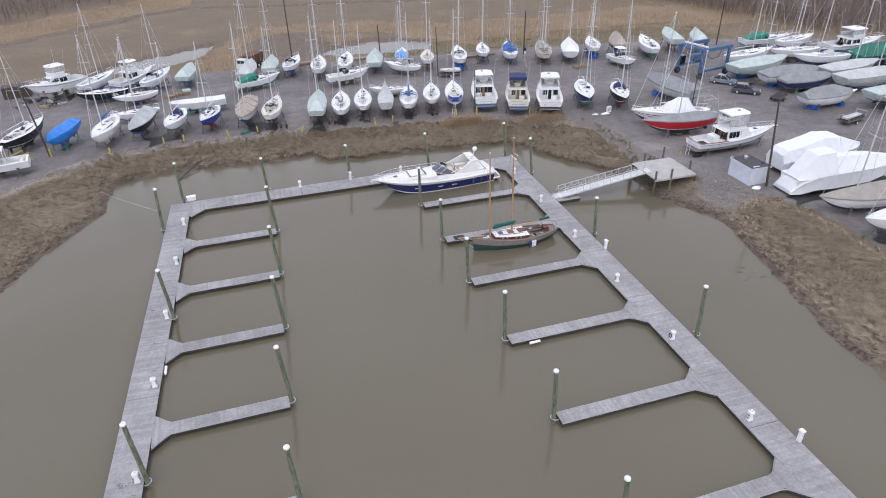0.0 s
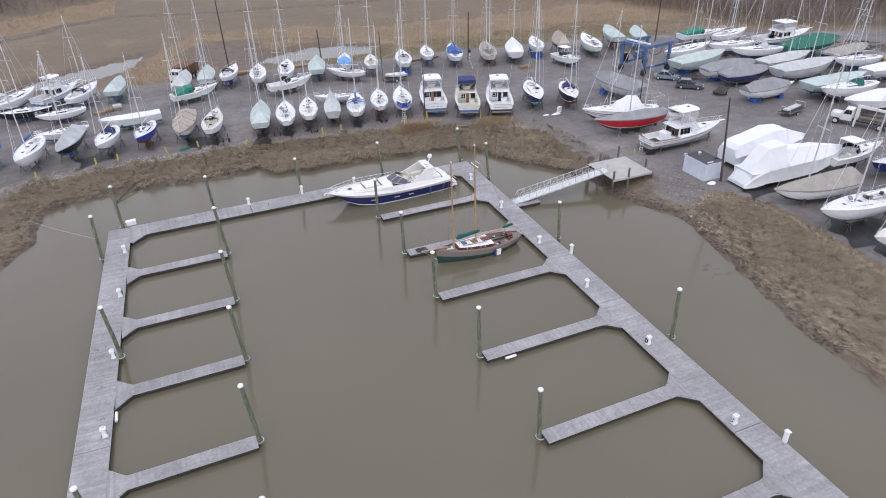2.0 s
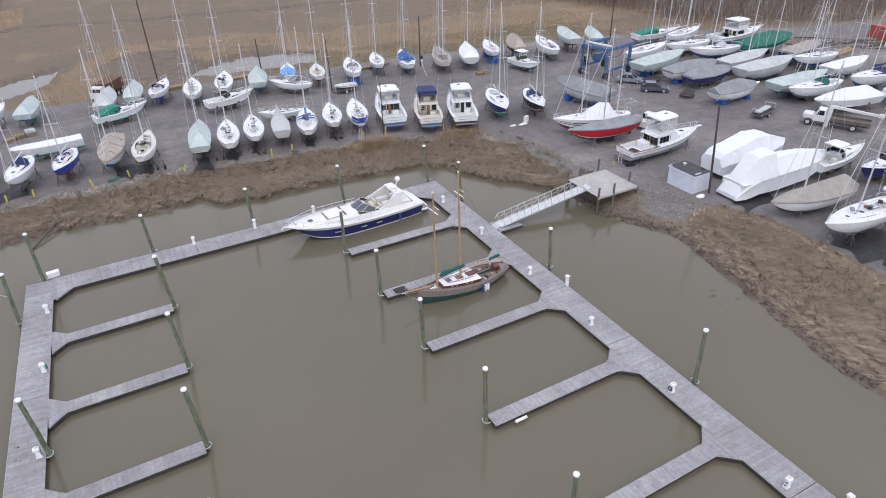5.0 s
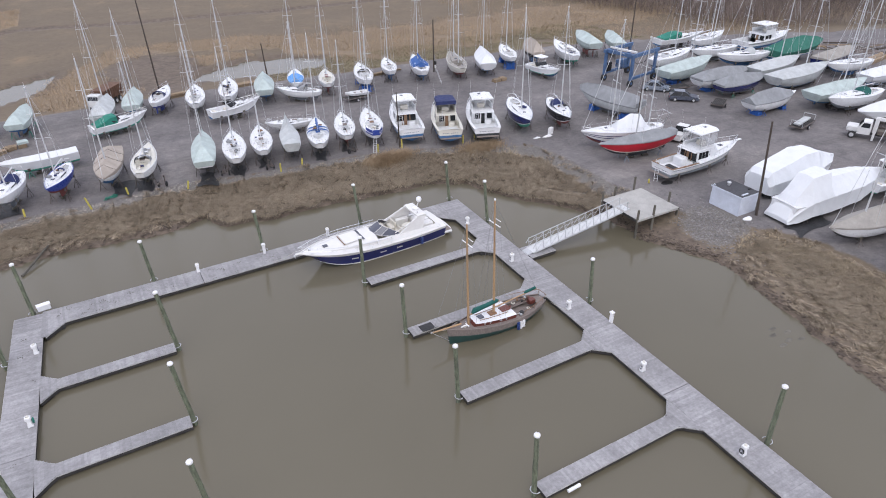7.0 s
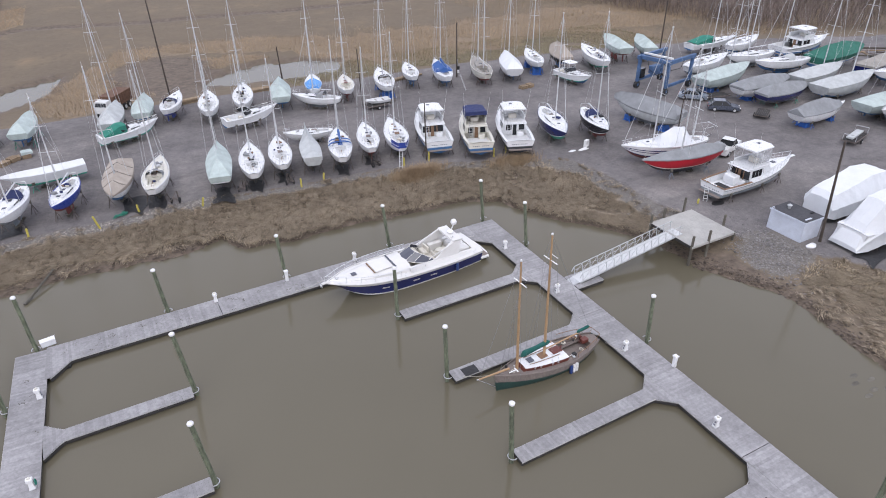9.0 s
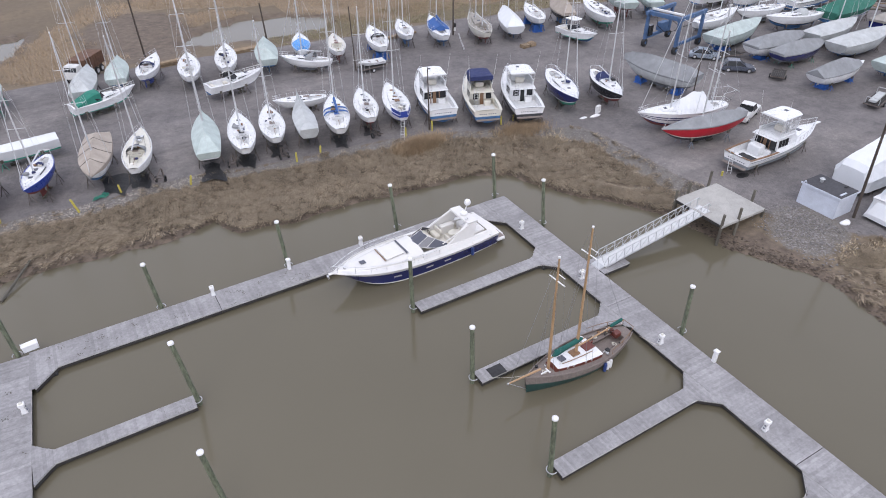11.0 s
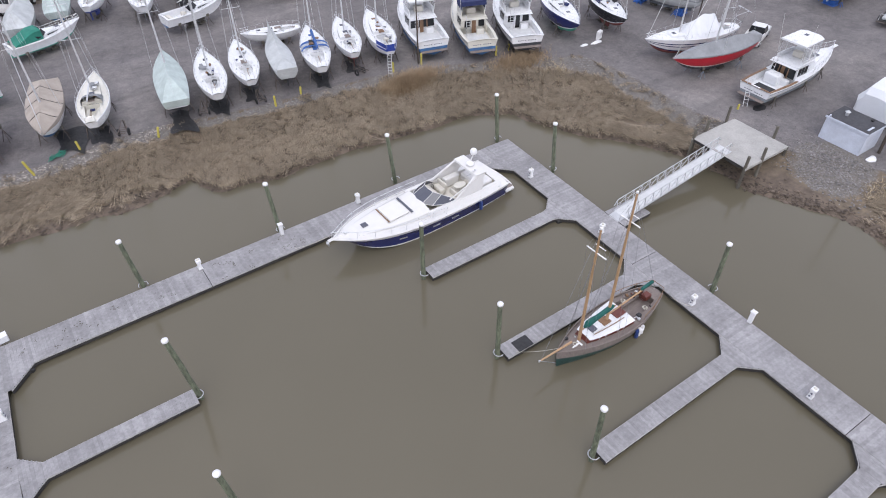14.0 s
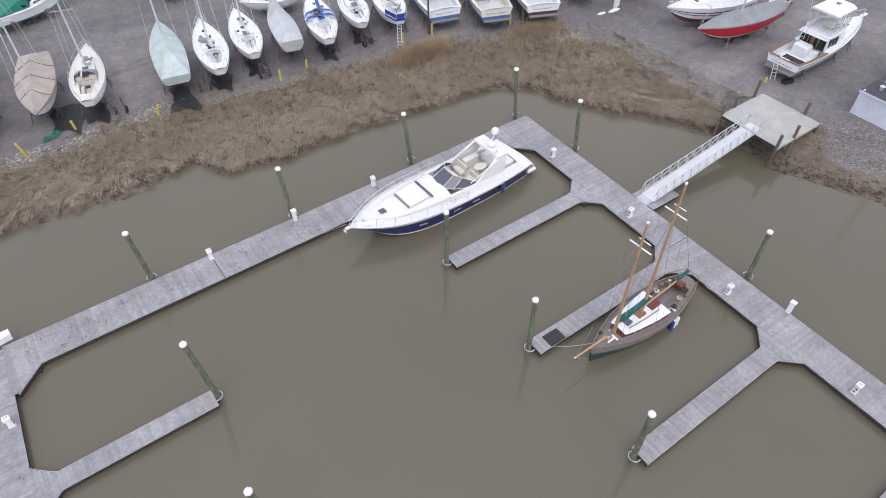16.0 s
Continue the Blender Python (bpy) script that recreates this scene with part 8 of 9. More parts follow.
def ladder(a, b, w=0.4, label="aluminium ladder leaning on a hull"):
    a, b = Vector(a), Vector(b)
    d = (b - a).normalized()
    s = d.cross(Vector((0, 0, 1))).normalized() * w / 2
    e = thing("ladder", a.x, a.y, a.z, 0, label, "ladder", "ladders")
    for k in (-1, 1):
        part("rail", Geo().tube([k * s, b - a + k * s], 0.03, 5), ALUMINIUM, e)
    n = int((b - a).length / 0.3)
    for q in range(1, n):
        c = (b - a) * q / n
        part("rung", Geo().tube([c - s, c + s], 0.02, 4), ALUMINIUM, e)


ladder((56.7, 69.4, 1.62), (57.6, 70.3, 4.0))
ladder((30.6, 94.9, 1.62), (31.4, 96.2, 4.0))
ladder((54.3, 119.0, 1.62), (53.6, 119.7, 4.2))
ladder((68.6, 37.8, 1.62), (67.6, 37.9, 4.2))


# ---- vehicles ----
def wheel(parent, x, y, r=0.33, w=0.22):
    t = part("tyre", Geo().loft([[(x + rr * math.cos(a), y + dy, r + rr * math.sin(a)) for a in [math.pi / 8 * k for k in range(16)]] for rr, dy in ((r * 0.85, -w / 2), (r, -w * 0.35), (r, w * 0.35), (r * 0.85, w / 2))]), RUBBER, parent)
    part("rim", Geo().tube([(x, y - w * 0.52, r), (x, y + w * 0.52, r)], r * 0.6, 12), ALUMINIUM, t)


def car(x, y, yaw, paint, label, L=4.6, W=1.82, H=1.5, suv=False):
    e = thing("car", x, y, YARD_Z + 0.02, yaw, label, "car")
    prof = [(-0.5, 0.32, 0.62), (-0.49, 0.75, 0.9), (-0.36, 0.92, 0.97), (0.18, 0.92, 1.0), (0.42, 0.8, 0.95), (0.495, 0.6, 0.8), (0.5, 0.32, 0.7)]
    body = Geo()
    loops = [[(L * a, W / 2 * w * s, z) for s in (-1, -0.8, 0.8, 1) for z in ((0.3, h) if s in (-1,) else (h + 0.02,) if abs(s) < 1 else (h, 0.3))] for a, h, w in prof]
    part("body", body.loft(loops, cap=True, closed=True), paint, e)
    a0, a1, a2, a3 = (-0.49, -0.34, 0.0, 0.22) if suv else (-0.4, -0.22, 0.04, 0.25)
    ring0 = [(L * a0, W * 0.46, 0.9), (L * a3, W * 0.46, 0.9), (L * a3, -W * 0.46, 0.9), (L * a0, -W * 0.46, 0.9)]
    ring1 = [(L * a1, W * 0.38, H), (L * a2, W * 0.38, H), (L * a2, -W * 0.38, H), (L * a1, -W * 0.38, H)]
    g = part("greenhouse", Geo().loft([ring0, ring1]), DARK_GLASS, e, "dark glass cabin")
    part("roof", Geo().box(L * (a1 + a2) / 2, 0, H + 0.02, L * (a2 - a1) + 0.1, W * 0.78, 0.05, c=0.02), paint, g)
    for s in (-1, 1):
        for k in (0, 1):
            p, q = Vector(ring0[k if s > 0 else 3 - k]), Vector(ring1[k if s > 0 else 3 - k])
            part("pillar", Geo().tube([p, q], 0.045, 5), paint, g)
        part("pillar", Geo().tube([(L * -0.1, s * W * 0.46, 0.9), (L * -0.09, s * W * 0.385, H)], 0.04, 5), paint, g)
        part("mirror", Geo().box(L * 0.2, s * W * 0.53, 0.98, 0.12, 0.2, 0.13, c=0.03), paint, e)
        part("headlight", Geo().box(L * 0.48, s * W * 0.33, 0.64, 0.14, 0.36, 0.14, c=0.04), PLASTIC_WHITE, e)
        part("tail_light", Geo().box(-L * 0.495, s * W * 0.36, 0.78, 0.06, 0.22, 0.16, c=0.02), RED_HULL, e)
        for a in (-0.3, 0.31):
            wheel(e, L * a, s * (W / 2 - 0.1))
    part("bumper", Geo().box(L * 0.49, 0, 0.4, 0.12, W * 0.86, 0.2, c=0.04).box(-L * 0.49, 0, 0.42, 0.12, W * 0.86, 0.22, c=0.04), RUBBER, e)


car(83.6, 96.2, -50, CAR_SILVER, "silver-blue saloon car parked on the gravel")
car(83.4, 89.9, -42, CAR_GREY, "charcoal sport utility car parked on the gravel", 4.7, 1.88, 1.6, True)


def pickup(x, y, yaw):
    e = thing("pickup_truck", x, y, YARD_Z + 0.02, yaw, "white pickup truck parked behind a fishing boat", "truck")
    part("body", Geo().box(0, 0, 0.68, 5.4, 1.9, 0.66, c=0.1), TRUCK_WHITE, e)
    g = part("cab", Geo().loft([[(1.3, s * 0.9, 1.0) for s in (-1, 1)] + [(-0.5, s * 0.9, 1.0) for s in (1, -1)], [(0.75, s * 0.75, 1.75) for s in (-1, 1)] + [(-0.4, s * 0.75, 1.75) for s in (1, -1)]]), DARK_GLASS, e)
    part("roof", Geo().box(0.18, 0, 1.78, 1.25, 1.5, 0.06, c=0.02), TRUCK_WHITE, g)
    for s in (-1, 1):
        part("bed_side", Geo().box(-1.6, s * 0.9, 1.15, 2.1, 0.08, 0.3, c=0.02), TRUCK_WHITE, e)
        for a in (-1.6, 1.7):
            wheel(e, a, s * 0.85, 0.38, 0.26)
    part("tailgate", Geo().box(-2.66, 0, 1.15, 0.08, 1.8, 0.3, c=0.02), TRUCK_WHITE, e)


pickup(70.5, 78.3, 20)


def crane_truck(x, y, yaw):
    e = thing("crane_truck", x, y, YARD_Z + 0.02, yaw, "white boom truck with a timber flatbed", "truck")
    part("chassis", Geo().box(-0.6, 0, 0.75, 7.8, 0.9, 0.25, c=0.03), RUBBER, e)
    part("bonnet", Geo().box(3.4, 0, 1.25, 1.5, 1.7, 0.85, c=0.15), TRUCK_WHITE, e)
    c = part("cab", Geo().loft([[(2.8, s * 1.0, 0.75) for s in (-1, 1)] + [(1.2, s * 1.0, 0.75) for s in (1, -1)], [(2.75, s * 1.0, 1.6) for s in (-1, 1)] + [(1.2, s * 1.0, 1.6) for s in (1, -1)], [(2.3, s * 0.88, 2.45) for s in (-1, 1)] + [(1.25, s * 0.88, 2.45) for s in (1, -1)]]), TRUCK_WHITE, e)
    part("windscreen", Geo().add([(2.76, -0.85, 1.68), (2.76, 0.85, 1.68), (2.36, 0.78, 2.36), (2.36, -0.78, 2.36)], [(0, 1, 2, 3)]), DARK_GLASS, c, smooth=False)
    for s in (-1, 1):
        part("side_window", Geo().add([(2.5, s * 1.0, 1.68), (1.4, s * 1.0, 1.68), (1.45, s * 0.91, 2.32), (2.2, s * 0.91, 2.32)], [(0, 1, 2, 3)]), DARK_GLASS, c, smooth=False)
        wheel(e, 3.3, s * 0.95, 0.48, 0.3)
        wheel(e, -2.6, s * 0.9, 0.48, 0.42)
        part("outrigger", Geo().box(0.75, s * 1.1, 0.7, 0.3, 0.25, 1.3, c=0.03), TRUCK_WHITE, e)
    part("flatbed", Geo().box(-2.1, 0, 1.1, 5.0, 2.3, 0.22, c=0.02), PILE_DARK, e, "weathered timber flatbed")
    part("side_rail", Geo().box(-2.1, 1.12, 1.35, 5.0, 0.08, 0.3).box(-2.1, -1.12, 1.35, 5.0, 0.08, 0.3), STAND_GREY, e)
    part("crane_post", Geo().box(0.75, 0, 1.9, 0.5, 0.5, 2.2, c=0.05), TRUCK_WHITE, e)
    part("boom", Geo().loft([[(0.9, y2, 2.9 + z) for y2, z in ((-0.18, -0.2), (0.18, -0.2), (0.18, 0.2), (-0.18, 0.2))], [(-5.8, y2, 2.5 + z) for y2, z in ((-0.14, -0.16), (0.14, -0.16), (0.14, 0.16), (-0.14, 0.16))]]), TRUCK_WHITE, e, "white folded crane boom")
    part("boom_tip", Geo().box(-5.6, 0, 2.55, 0.7, 0.4, 0.55, c=0.05), TRUCK_WHITE, e)


crane_truck(92.8, 63.6, 117)


def trailer(x, y, yaw, L, label, rack=False):
    e = thing("trailer", x, y, YARD_Z, yaw, label, "trailer")
    for s in (-1, 1):
        part("side_rail", Geo().box(0, s * 0.9, 0.6, L, 0.1, 0.14, c=0.01), STAND_GREY, e)
    for k in range(5):
        part("cross_bar", Geo().box(-L / 2 + 0.1 + (L - 0.2) * k / 4, 0, 0.6, 0.1, 1.7, 0.1), STAND_GREY, e)
    for k in range(7):
        part("bed_board", Geo().box(0, -0.75 + 0.25 * k, 0.7, L * 0.95, 0.2, 0.04), DOCK_SIDE, e)
    for s in (-1, 1):
        wheel(e, -0.3, s * 1.05, 0.3, 0.2)
    part("tongue", Geo().tube([(L / 2, 0.6, 0.55), (L / 2 + 1.2, 0, 0.5), (L / 2, -0.6, 0.55)], 0.05, 5), STAND_GREY, e)
    if rack:
        for sx in (-1, 1):
            part("end_frame", Geo().tube([(sx * L * 0.46, -0.8, 0.65), (sx * L * 0.46, -0.8, 1.5), (sx * L * 0.46, 0.8, 1.5), (sx * L * 0.46, 0.8, 0.65)], 0.05, 5), GALV, e)
        part("load", Geo().box(0, 0.1, 0.95, L * 0.8, 0.9, 0.3, c=0.05), TARP_LIGHT, e)


trailer(86.6, 94.6, -15, 4.5, "empty timber flatbed trailer between cars")
trailer(88.4, 72.2, 14, 5.0, "galvanised yard trailer with end frames", True)
trailer(86.0, 85.0, 30, 3.5, "low steel boat trailer")
trailer(37.7, 118.4, 5, 4.2, "small boat trailer between the rows")
o = covered = None


def dinghy(x, y, z, yaw, material, label, L=4.0):
    e = thing("dinghy", x, y, z, yaw, label, "dinghy")
    ln = Lines(L, 1.6, 0.0, 0.55, "motor", 0.9, 0.3)
    part("hull", ln.shell(0, 1, 5, n=14), material, e)
    part("transom", ln.transom(), material, e)
    part("inner", ln.deck(None, 0.2, 12, 6), DECK_GREY, e)
    g = Geo()
    for s in (-1, 1):
        g.tube(ln.rail(0, 1, 0.02, 0.0, 14, s), 0.06, 5)
    part("gunwale", g, GELCOAT, e)
    for u in (0.25, 0.55):
        part("thwart", Geo().box(ln.at(u, 1)[0], 0, 0.42, 0.3, ln.half(u) * 1.8, 0.05), TEAK_GREY, e)


dinghy(37.7, 118.4, YARD_Z + 0.72, 175, GELCOAT, "white dinghy on a small trailer")
covered_boat(-8.9, 111.9, 188, 8.8, "long launch under a flat white tarpaulin on green trestles", SHRINK, 0.5, drop=0.55, kind="motor", deck=2.0, beam=2.3, bottom=BOTTOM_GREEN, stand=STAND_GREEN, hump=along([(0, 0.8), (0.5, 1.0), (0.9, 0.9), (1, 0.6)]), hip=0)


# ---- travel lift ----
def travel_lift(x, y, yaw):
    e = thing("travel_lift", x, y, YARD_Z, yaw, "blue steel travel lift straddling the hoist bay", "boat hoist")
    Lx, Wy, H = 7.0, 5.5, 5.0
    for s in (-1, 1):
        for a in (-1, 1):
            part("leg", Geo().box(a * Lx / 2, s * Wy / 2, H / 2 + 0.4, 0.5, 0.45, H - 0.8, c=0.03), LIFT_BLUE, e)
            w = part("wheel", Geo().tube([(a * Lx / 2, s * Wy / 2 - 0.25, 0.6), (a * Lx / 2, s * Wy / 2 + 0.25, 0.6)], 0.6, 14), RUBBER, e)
            part("hub", Geo().tube([(a * Lx / 2, s * Wy / 2 - 0.28, 0.6), (a * Lx / 2, s * Wy / 2 + 0.28, 0.6)], 0.25, 10), LIFT_BLUE, w)
        part("top_beam", Geo().box(0, s * Wy / 2, H + 0.25, Lx + 1.2, 0.5, 0.6, c=0.04), LIFT_BLUE, e)
        part("bottom_beam", Geo().box(0, s * Wy / 2, 1.4, Lx, 0.35, 0.45, c=0.03), LIFT_BLUE, e)
        for a in (-1, 1):
            part("hoist_sling", Geo().tube([(a * 2.2, s * Wy / 2 * 0.8, H), (a * 2.2, s * 1.6, 3.2), (a * 2.2, 0, 2.4)], 0.05, 5), RUBBER, e)
    part("cross_beam", Geo().box(-Lx / 2, 0, H + 0.3, 0.5, Wy, 0.6, c=0.04), LIFT_BLUE, e)
    part("cross_beam", Geo().box(-Lx / 2 + 0.9, 0, H + 0.75, 0.3, Wy, 0.3, c=0.04), WHITE_PAINT, e)
    part("engine_box", Geo().box(1.5, Wy / 2 + 0.1, 2.3, 2.2, 1.0, 1.3, c=0.08), LIFT_BLUE, e)
    part("operator_cab", Geo().box(-2.6, Wy / 2 + 0.1, 2.4, 1.2, 1.0, 1.6, c=0.06), DARK_GLASS, e)


travel_lift(84.0, 103.4, 12)


# ---- crates, timber stacks, containers ----
def crate_stack(x, y, yaw, label, tarp=False):
    e = thing("crate_stack", x, y, YARD_Z, yaw, label, "crates")
    for k in range(3):
        part("pallet", Geo().box(-0.7 + 0.05 * k, 0, 0.08 + 0.17 * k, 1.3, 1.1, 0.14, c=0.01), CRATE_WOOD, e)
    for k in range(6):
        part("slat", Geo().box(0.75, -0.5 + 0.2 * k, 0.55, 1.1, 0.14, 0.03), CRATE_WOOD, e)
    part("box", Geo().box(0.75, 0, 0.26, 1.1, 1.1, 0.5, c=0.02), CRATE_WOOD, e)
    if tarp:
        part("tarp", Geo().loft([[(0.9 + a * 0.7, b * 0.6, z) for a, b in ((-1, -1), (1, -0.9), (0.9, 1), (-0.9, 1.1))] for z in (0.58, 0.9)]), TARP_PALE, e)


crate_stack(-12.2, 123.5, 10, "timber crates and pallets by a covered boat", True)
crate_stack(-13.6, 122.6, 40, "weathered pallets on the gravel")
crate_stack(64.0, 115.0, 5, "low timber crate with red sides")
crate_stack(-38.0, 98.0, 15, "dark pallets beside a sloop")


def timber_stack(x, y, yaw, n, L, label):
    e = thing("timber_stack", x, y, YARD_Z - 0.2, yaw, label, "timber")
    rr = random.Random(int(x))
    for k in range(n):
        part("baulk", Geo().box(rr.uniform(-0.4, 0.4), (k % 4) * 0.45 - 0.7, 0.16 + (k // 4) * 0.32, L * rr.uniform(0.8, 1), 0.36, 0.28, c=0.02), CRATE_WOOD, e)


timber_stack(13.0, 137.0, 8, 10, 6.5, "stacked grey timber baulks behind the boats")
timber_stack(25.0, 137.5, 5, 8, 7.0, "stacked timber baulks by the marsh")
timber_stack(48.0, 131.0, 8, 6, 7.0, "loose timber laid by the boats")
timber_stack(133.0, 88.0, 10, 12, 9.0, "long timber pile at the lot's edge")


def container(x, y, yaw, material, label, L=6.1, W=2.44, H=2.6):
    e = thing("container", x, y, YARD_Z, yaw, label, "container")
    for s in (-1, 1):
        pts = []
        n = 30
        for k in range(n + 1):
            d = 0.04 if k % 2 else 0.0
            pts.append([(-L / 2 + L * k / n, s * (W / 2 - d), 0.1), (-L / 2 + L * k / n, s * (W / 2 - d), H - 0.1)])
        part("side_wall", Geo().loft(pts, cap=False, closed=False), material, e, smooth=False)
        part("end_wall", Geo().box(s * (L / 2 - 0.05), 0, H / 2, 0.1, W - 0.12, H - 0.2, c=0.01), material, e)
    part("roof", Geo().box(0, 0, H - 0.06, L, W, 0.12, c=0.02), material, e)
    part("floor_frame", Geo().box(0, 0, 0.1, L, W, 0.2, c=0.02), material, e)


container(152.0, 88.0, 80, RUST_RED, "red steel shipping container at the lot's edge", 12.2)
container(147.0, 84.5, 80, WHITE_PAINT, "white storage container beside the red one", 5.0)


RUST_BROWN = mat("rusty_brown_steel", (0.13, 0.07, 0.045), 0.85, var=0.3, stain=(0.2, 0.1, 0.05))


def dump_truck(x, y, yaw):
    e = thing("dump_truck", x, y, YARD_Z, yaw, "white-cabbed truck with a rusty brown tipper body", "truck")
    part("chassis", Geo().box(-0.5, 0, 0.8, 7.0, 0.9, 0.3, c=0.03), RUBBER, e)
    c = part("cab", Geo().loft([[(3.2, s * 1.05, 0.8) for s in (-1, 1)] + [(1.6, s * 1.05, 0.8) for s in (1, -1)], [(3.1, s * 1.05, 1.8) for s in (-1, 1)] + [(1.6, s * 1.05, 1.8) for s in (1, -1)], [(2.8, s * 0.95, 2.6) for s in (-1, 1)] + [(1.65, s * 0.95, 2.6) for s in (1, -1)]]), TRUCK_WHITE, e)
    part("windscreen", Geo().add([(3.12, -0.9, 1.85), (3.12, 0.9, 1.85), (2.83, 0.85, 2.5), (2.83, -0.85, 2.5)], [(0, 1, 2, 3)]), DARK_GLASS, c, smooth=False)
    b = part("tipper_body", Geo().loft([[(a, s, z) for a, s in ((1.3, -1.2), (1.3, 1.2), (-3.8, 1.2), (-3.8, -1.2))] for z in (1.2, 2.9)]), RUST_BROWN, e, "rusty brown tipper body")
    for k in range(9):
        for s in (-1, 1):
            part("stake", Geo().box(1.2 - 0.6 * k, s * 1.24, 2.05, 0.1, 0.08, 1.7), RUST_BROWN, b)
    for s in (-1, 1):
        for a in (2.4, -1.6, -2.8):
            wheel(e, a, s * 1.0, 0.5, 0.3)


dump_truck(0.6, 137.6, 235)


# rough green tarp heap and dark debris under hulls
def heap(x, y, rx, ry, h, material, label, cat, z=YARD_Z):
    rr = random.Random(int(x * 3 + y))
    loops = []
    for k in range(6):
        f = k / 5
        loops.append([(rx * (1 - f**1.6) * math.cos(t) * rr.uniform(0.8, 1.1), ry * (1 - f**1.6) * math.sin(t) * rr.uniform(0.8, 1.1), h * f + 0.03) for t in [math.pi / 7 * q for q in range(14)]])
    o = new("heap", mesh_of("heap", Geo().loft(loops), material))
    o.matrix_world = pose(x, y, z)
    tagged(o, label, cat)


net = Geo()
rn = random.Random(3)
for k in range(46):
    a, b = rn.uniform(-0.8, 0.8), rn.uniform(-0.35, 0.35)
    net.tube([(a + rn.gauss(0, 0.16), b + rn.gauss(0, 0.12), 0.1 + abs(rn.gauss(0.06, 0.06))) for _ in range(6)], 0.018, 4)
o = new("netting", mesh_of("netting", net, STAND_GREEN))
o.matrix_world = pose(-1.9, 99.0, YARD_Z, 0, 0, 20)
tagged(o, "green netting tangled on black plastic", "netting")
heap(54.7, 88.3, 0.9, 0.3, 0.3, PLASTIC_WHITE, "white plastic offcuts on the gravel", "debris")
heap(53.0, 88.6, 0.6, 0.25, 0.2, GELCOAT, "white offcut on the gravel", "debris")
heap(57.6, 68.4, 0.9, 0.5, 0.06, BLACK_SHEET, "dark wet patch of plastic by the platform", "plastic sheet")

# flotsam mats near the right bank
for k, (x, y) in enumerate(((46.0, 44.5), (46.8, 43.6), (45.3, 43.9), (45.9, 42.8), (47.0, 42.4), (44.9, 42.6))):
    heap(x, y, 0.5, 0.22, 0.06, PILE_DARK, "dark mat of dead reed at the water's edge", "debris", -0.045)

# ---- chains on the gangway side, strewn stones on the bank ----
rs = random.Random(11)
stone_geo = []
for k in range(4):
    g = Geo()
    loops = []
    for q in range(5):
        f = q / 4
        r = math.sin(math.pi * (0.12 + 0.8 * f))
        loops.append([(r * math.cos(t) * rs.uniform(0.8, 1.15), r * math.sin(t) * rs.uniform(0.7, 1.1), f * 1.1 - 0.3) for t in [math.pi / 3.5 * j for j in range(7)]])
    stone_geo.append(g.loft(loops))
gs = Geo()
cnt = 0
while cnt < 7000:
    if cnt < 2200:
        x, y = rs.gauss(54.6, 1.9), rs.gauss(58.8, 2.2)
        if x < 51.5 or (57 < x < 61 and 57 < y < 62):
            continue
    else:
        x = rs.uniform(-34, 50)
        k = rs.choice(list(range(2, 19)) + [13, 14, 15, 16, 17, 18])
        a, b = YARD[k], YARD[k + 1]
        f = rs.random()
        off = abs(rs.gauss(0.3, 0.9 if k < 12 else 1.9))
        x, y = a[0] + (b[0] - a[0]) * f + rs.gauss(0, 0.5) - (off if k > 14 else 0.3 * off), a[1] + (b[1] - a[1]) * f - (0.4 if k > 14 else 1.0) * off
    z = float(ground_at(np.array([x]), np.array([y]))[0][0])
    if z < 0.02:
        continue
    s = abs(rs.gauss(0.02, 0.035)) + 0.03
    src = rs.choice(stone_geo)
    a = rs.uniform(0, 6.28)
    ca, sa = math.cos(a) * s, math.sin(a) * s
    gs.add([(x + ca * p[0] - sa * p[1], y + sa * p[0] + ca * p[1], z + p[2] * s * 0.7) for p in src.v], src.f)
    cnt += 1
st = new("bank_stones", mesh_of("bank_stones", gs, STONE, False))
tagged(st, "grey rubble stones strewn along the bank", "stones", kind="stuff")


def strew(name, label, category, material, count, seed, place, size, squash):
    """Many small lumps, each set on the ground where place() puts it."""
    rr = random.Random(seed)
    g, k = Geo(), 0
    while k < count:
        x, y = place(rr)
        z = float(ground_at(np.array([x]), np.array([y]))[0][0])
        if z < -0.09:
            k += 0.2
            continue
        s, a, src = abs(rr.gauss(size, size * 0.6)) + 0.02, rr.uniform(0, 6.28), rr.choice(stone_geo)
        ca, sa = math.cos(a) * s, math.sin(a) * s
        g.add([(x + ca * p[0] * 1.4 - sa * p[1], y + sa * p[0] * 1.4 + ca * p[1], max(z, -0.02) + p[2] * s * squash) for p in src.v], src.f)
        k += 1
    tagged(new(name, mesh_of(name, g, material, False)), label, category, kind="stuff")


def by_water(rr):
    k = rr.randrange(3, len(SHORE) - 3)
    a, b, f = SHORE[k], SHORE[k + 1], rr.random()
    n = Vector((a[1] - b[1], b[0] - a[0])).normalized() * (abs(rr.gauss(0, 0.8)) - 0.25)
    return a[0] + (b[0] - a[0]) * f + n.x + rr.gauss(0, 0.2), a[1] + (b[1] - a[1]) * f + n.y + rr.gauss(0, 0.2)


def by_yard(rr):
    k = rr.choice((1, 2, 2, 3, 3, 3, 4, 5, 6, 7, 8))
    a, b, f = YARD[k], YARD[k + 1], rr.random()
    d = abs(rr.gauss(1.2, 0.7)) * (0.6 + 0.4 * math.sin(k + 5 * f))
    return a[0] + (b[0] - a[0]) * f + 0.4 * d + rr.gauss(0, 0.25), a[1] + (b[1] - a[1]) * f - 0.9 * d + rr.gauss(0, 0.25)


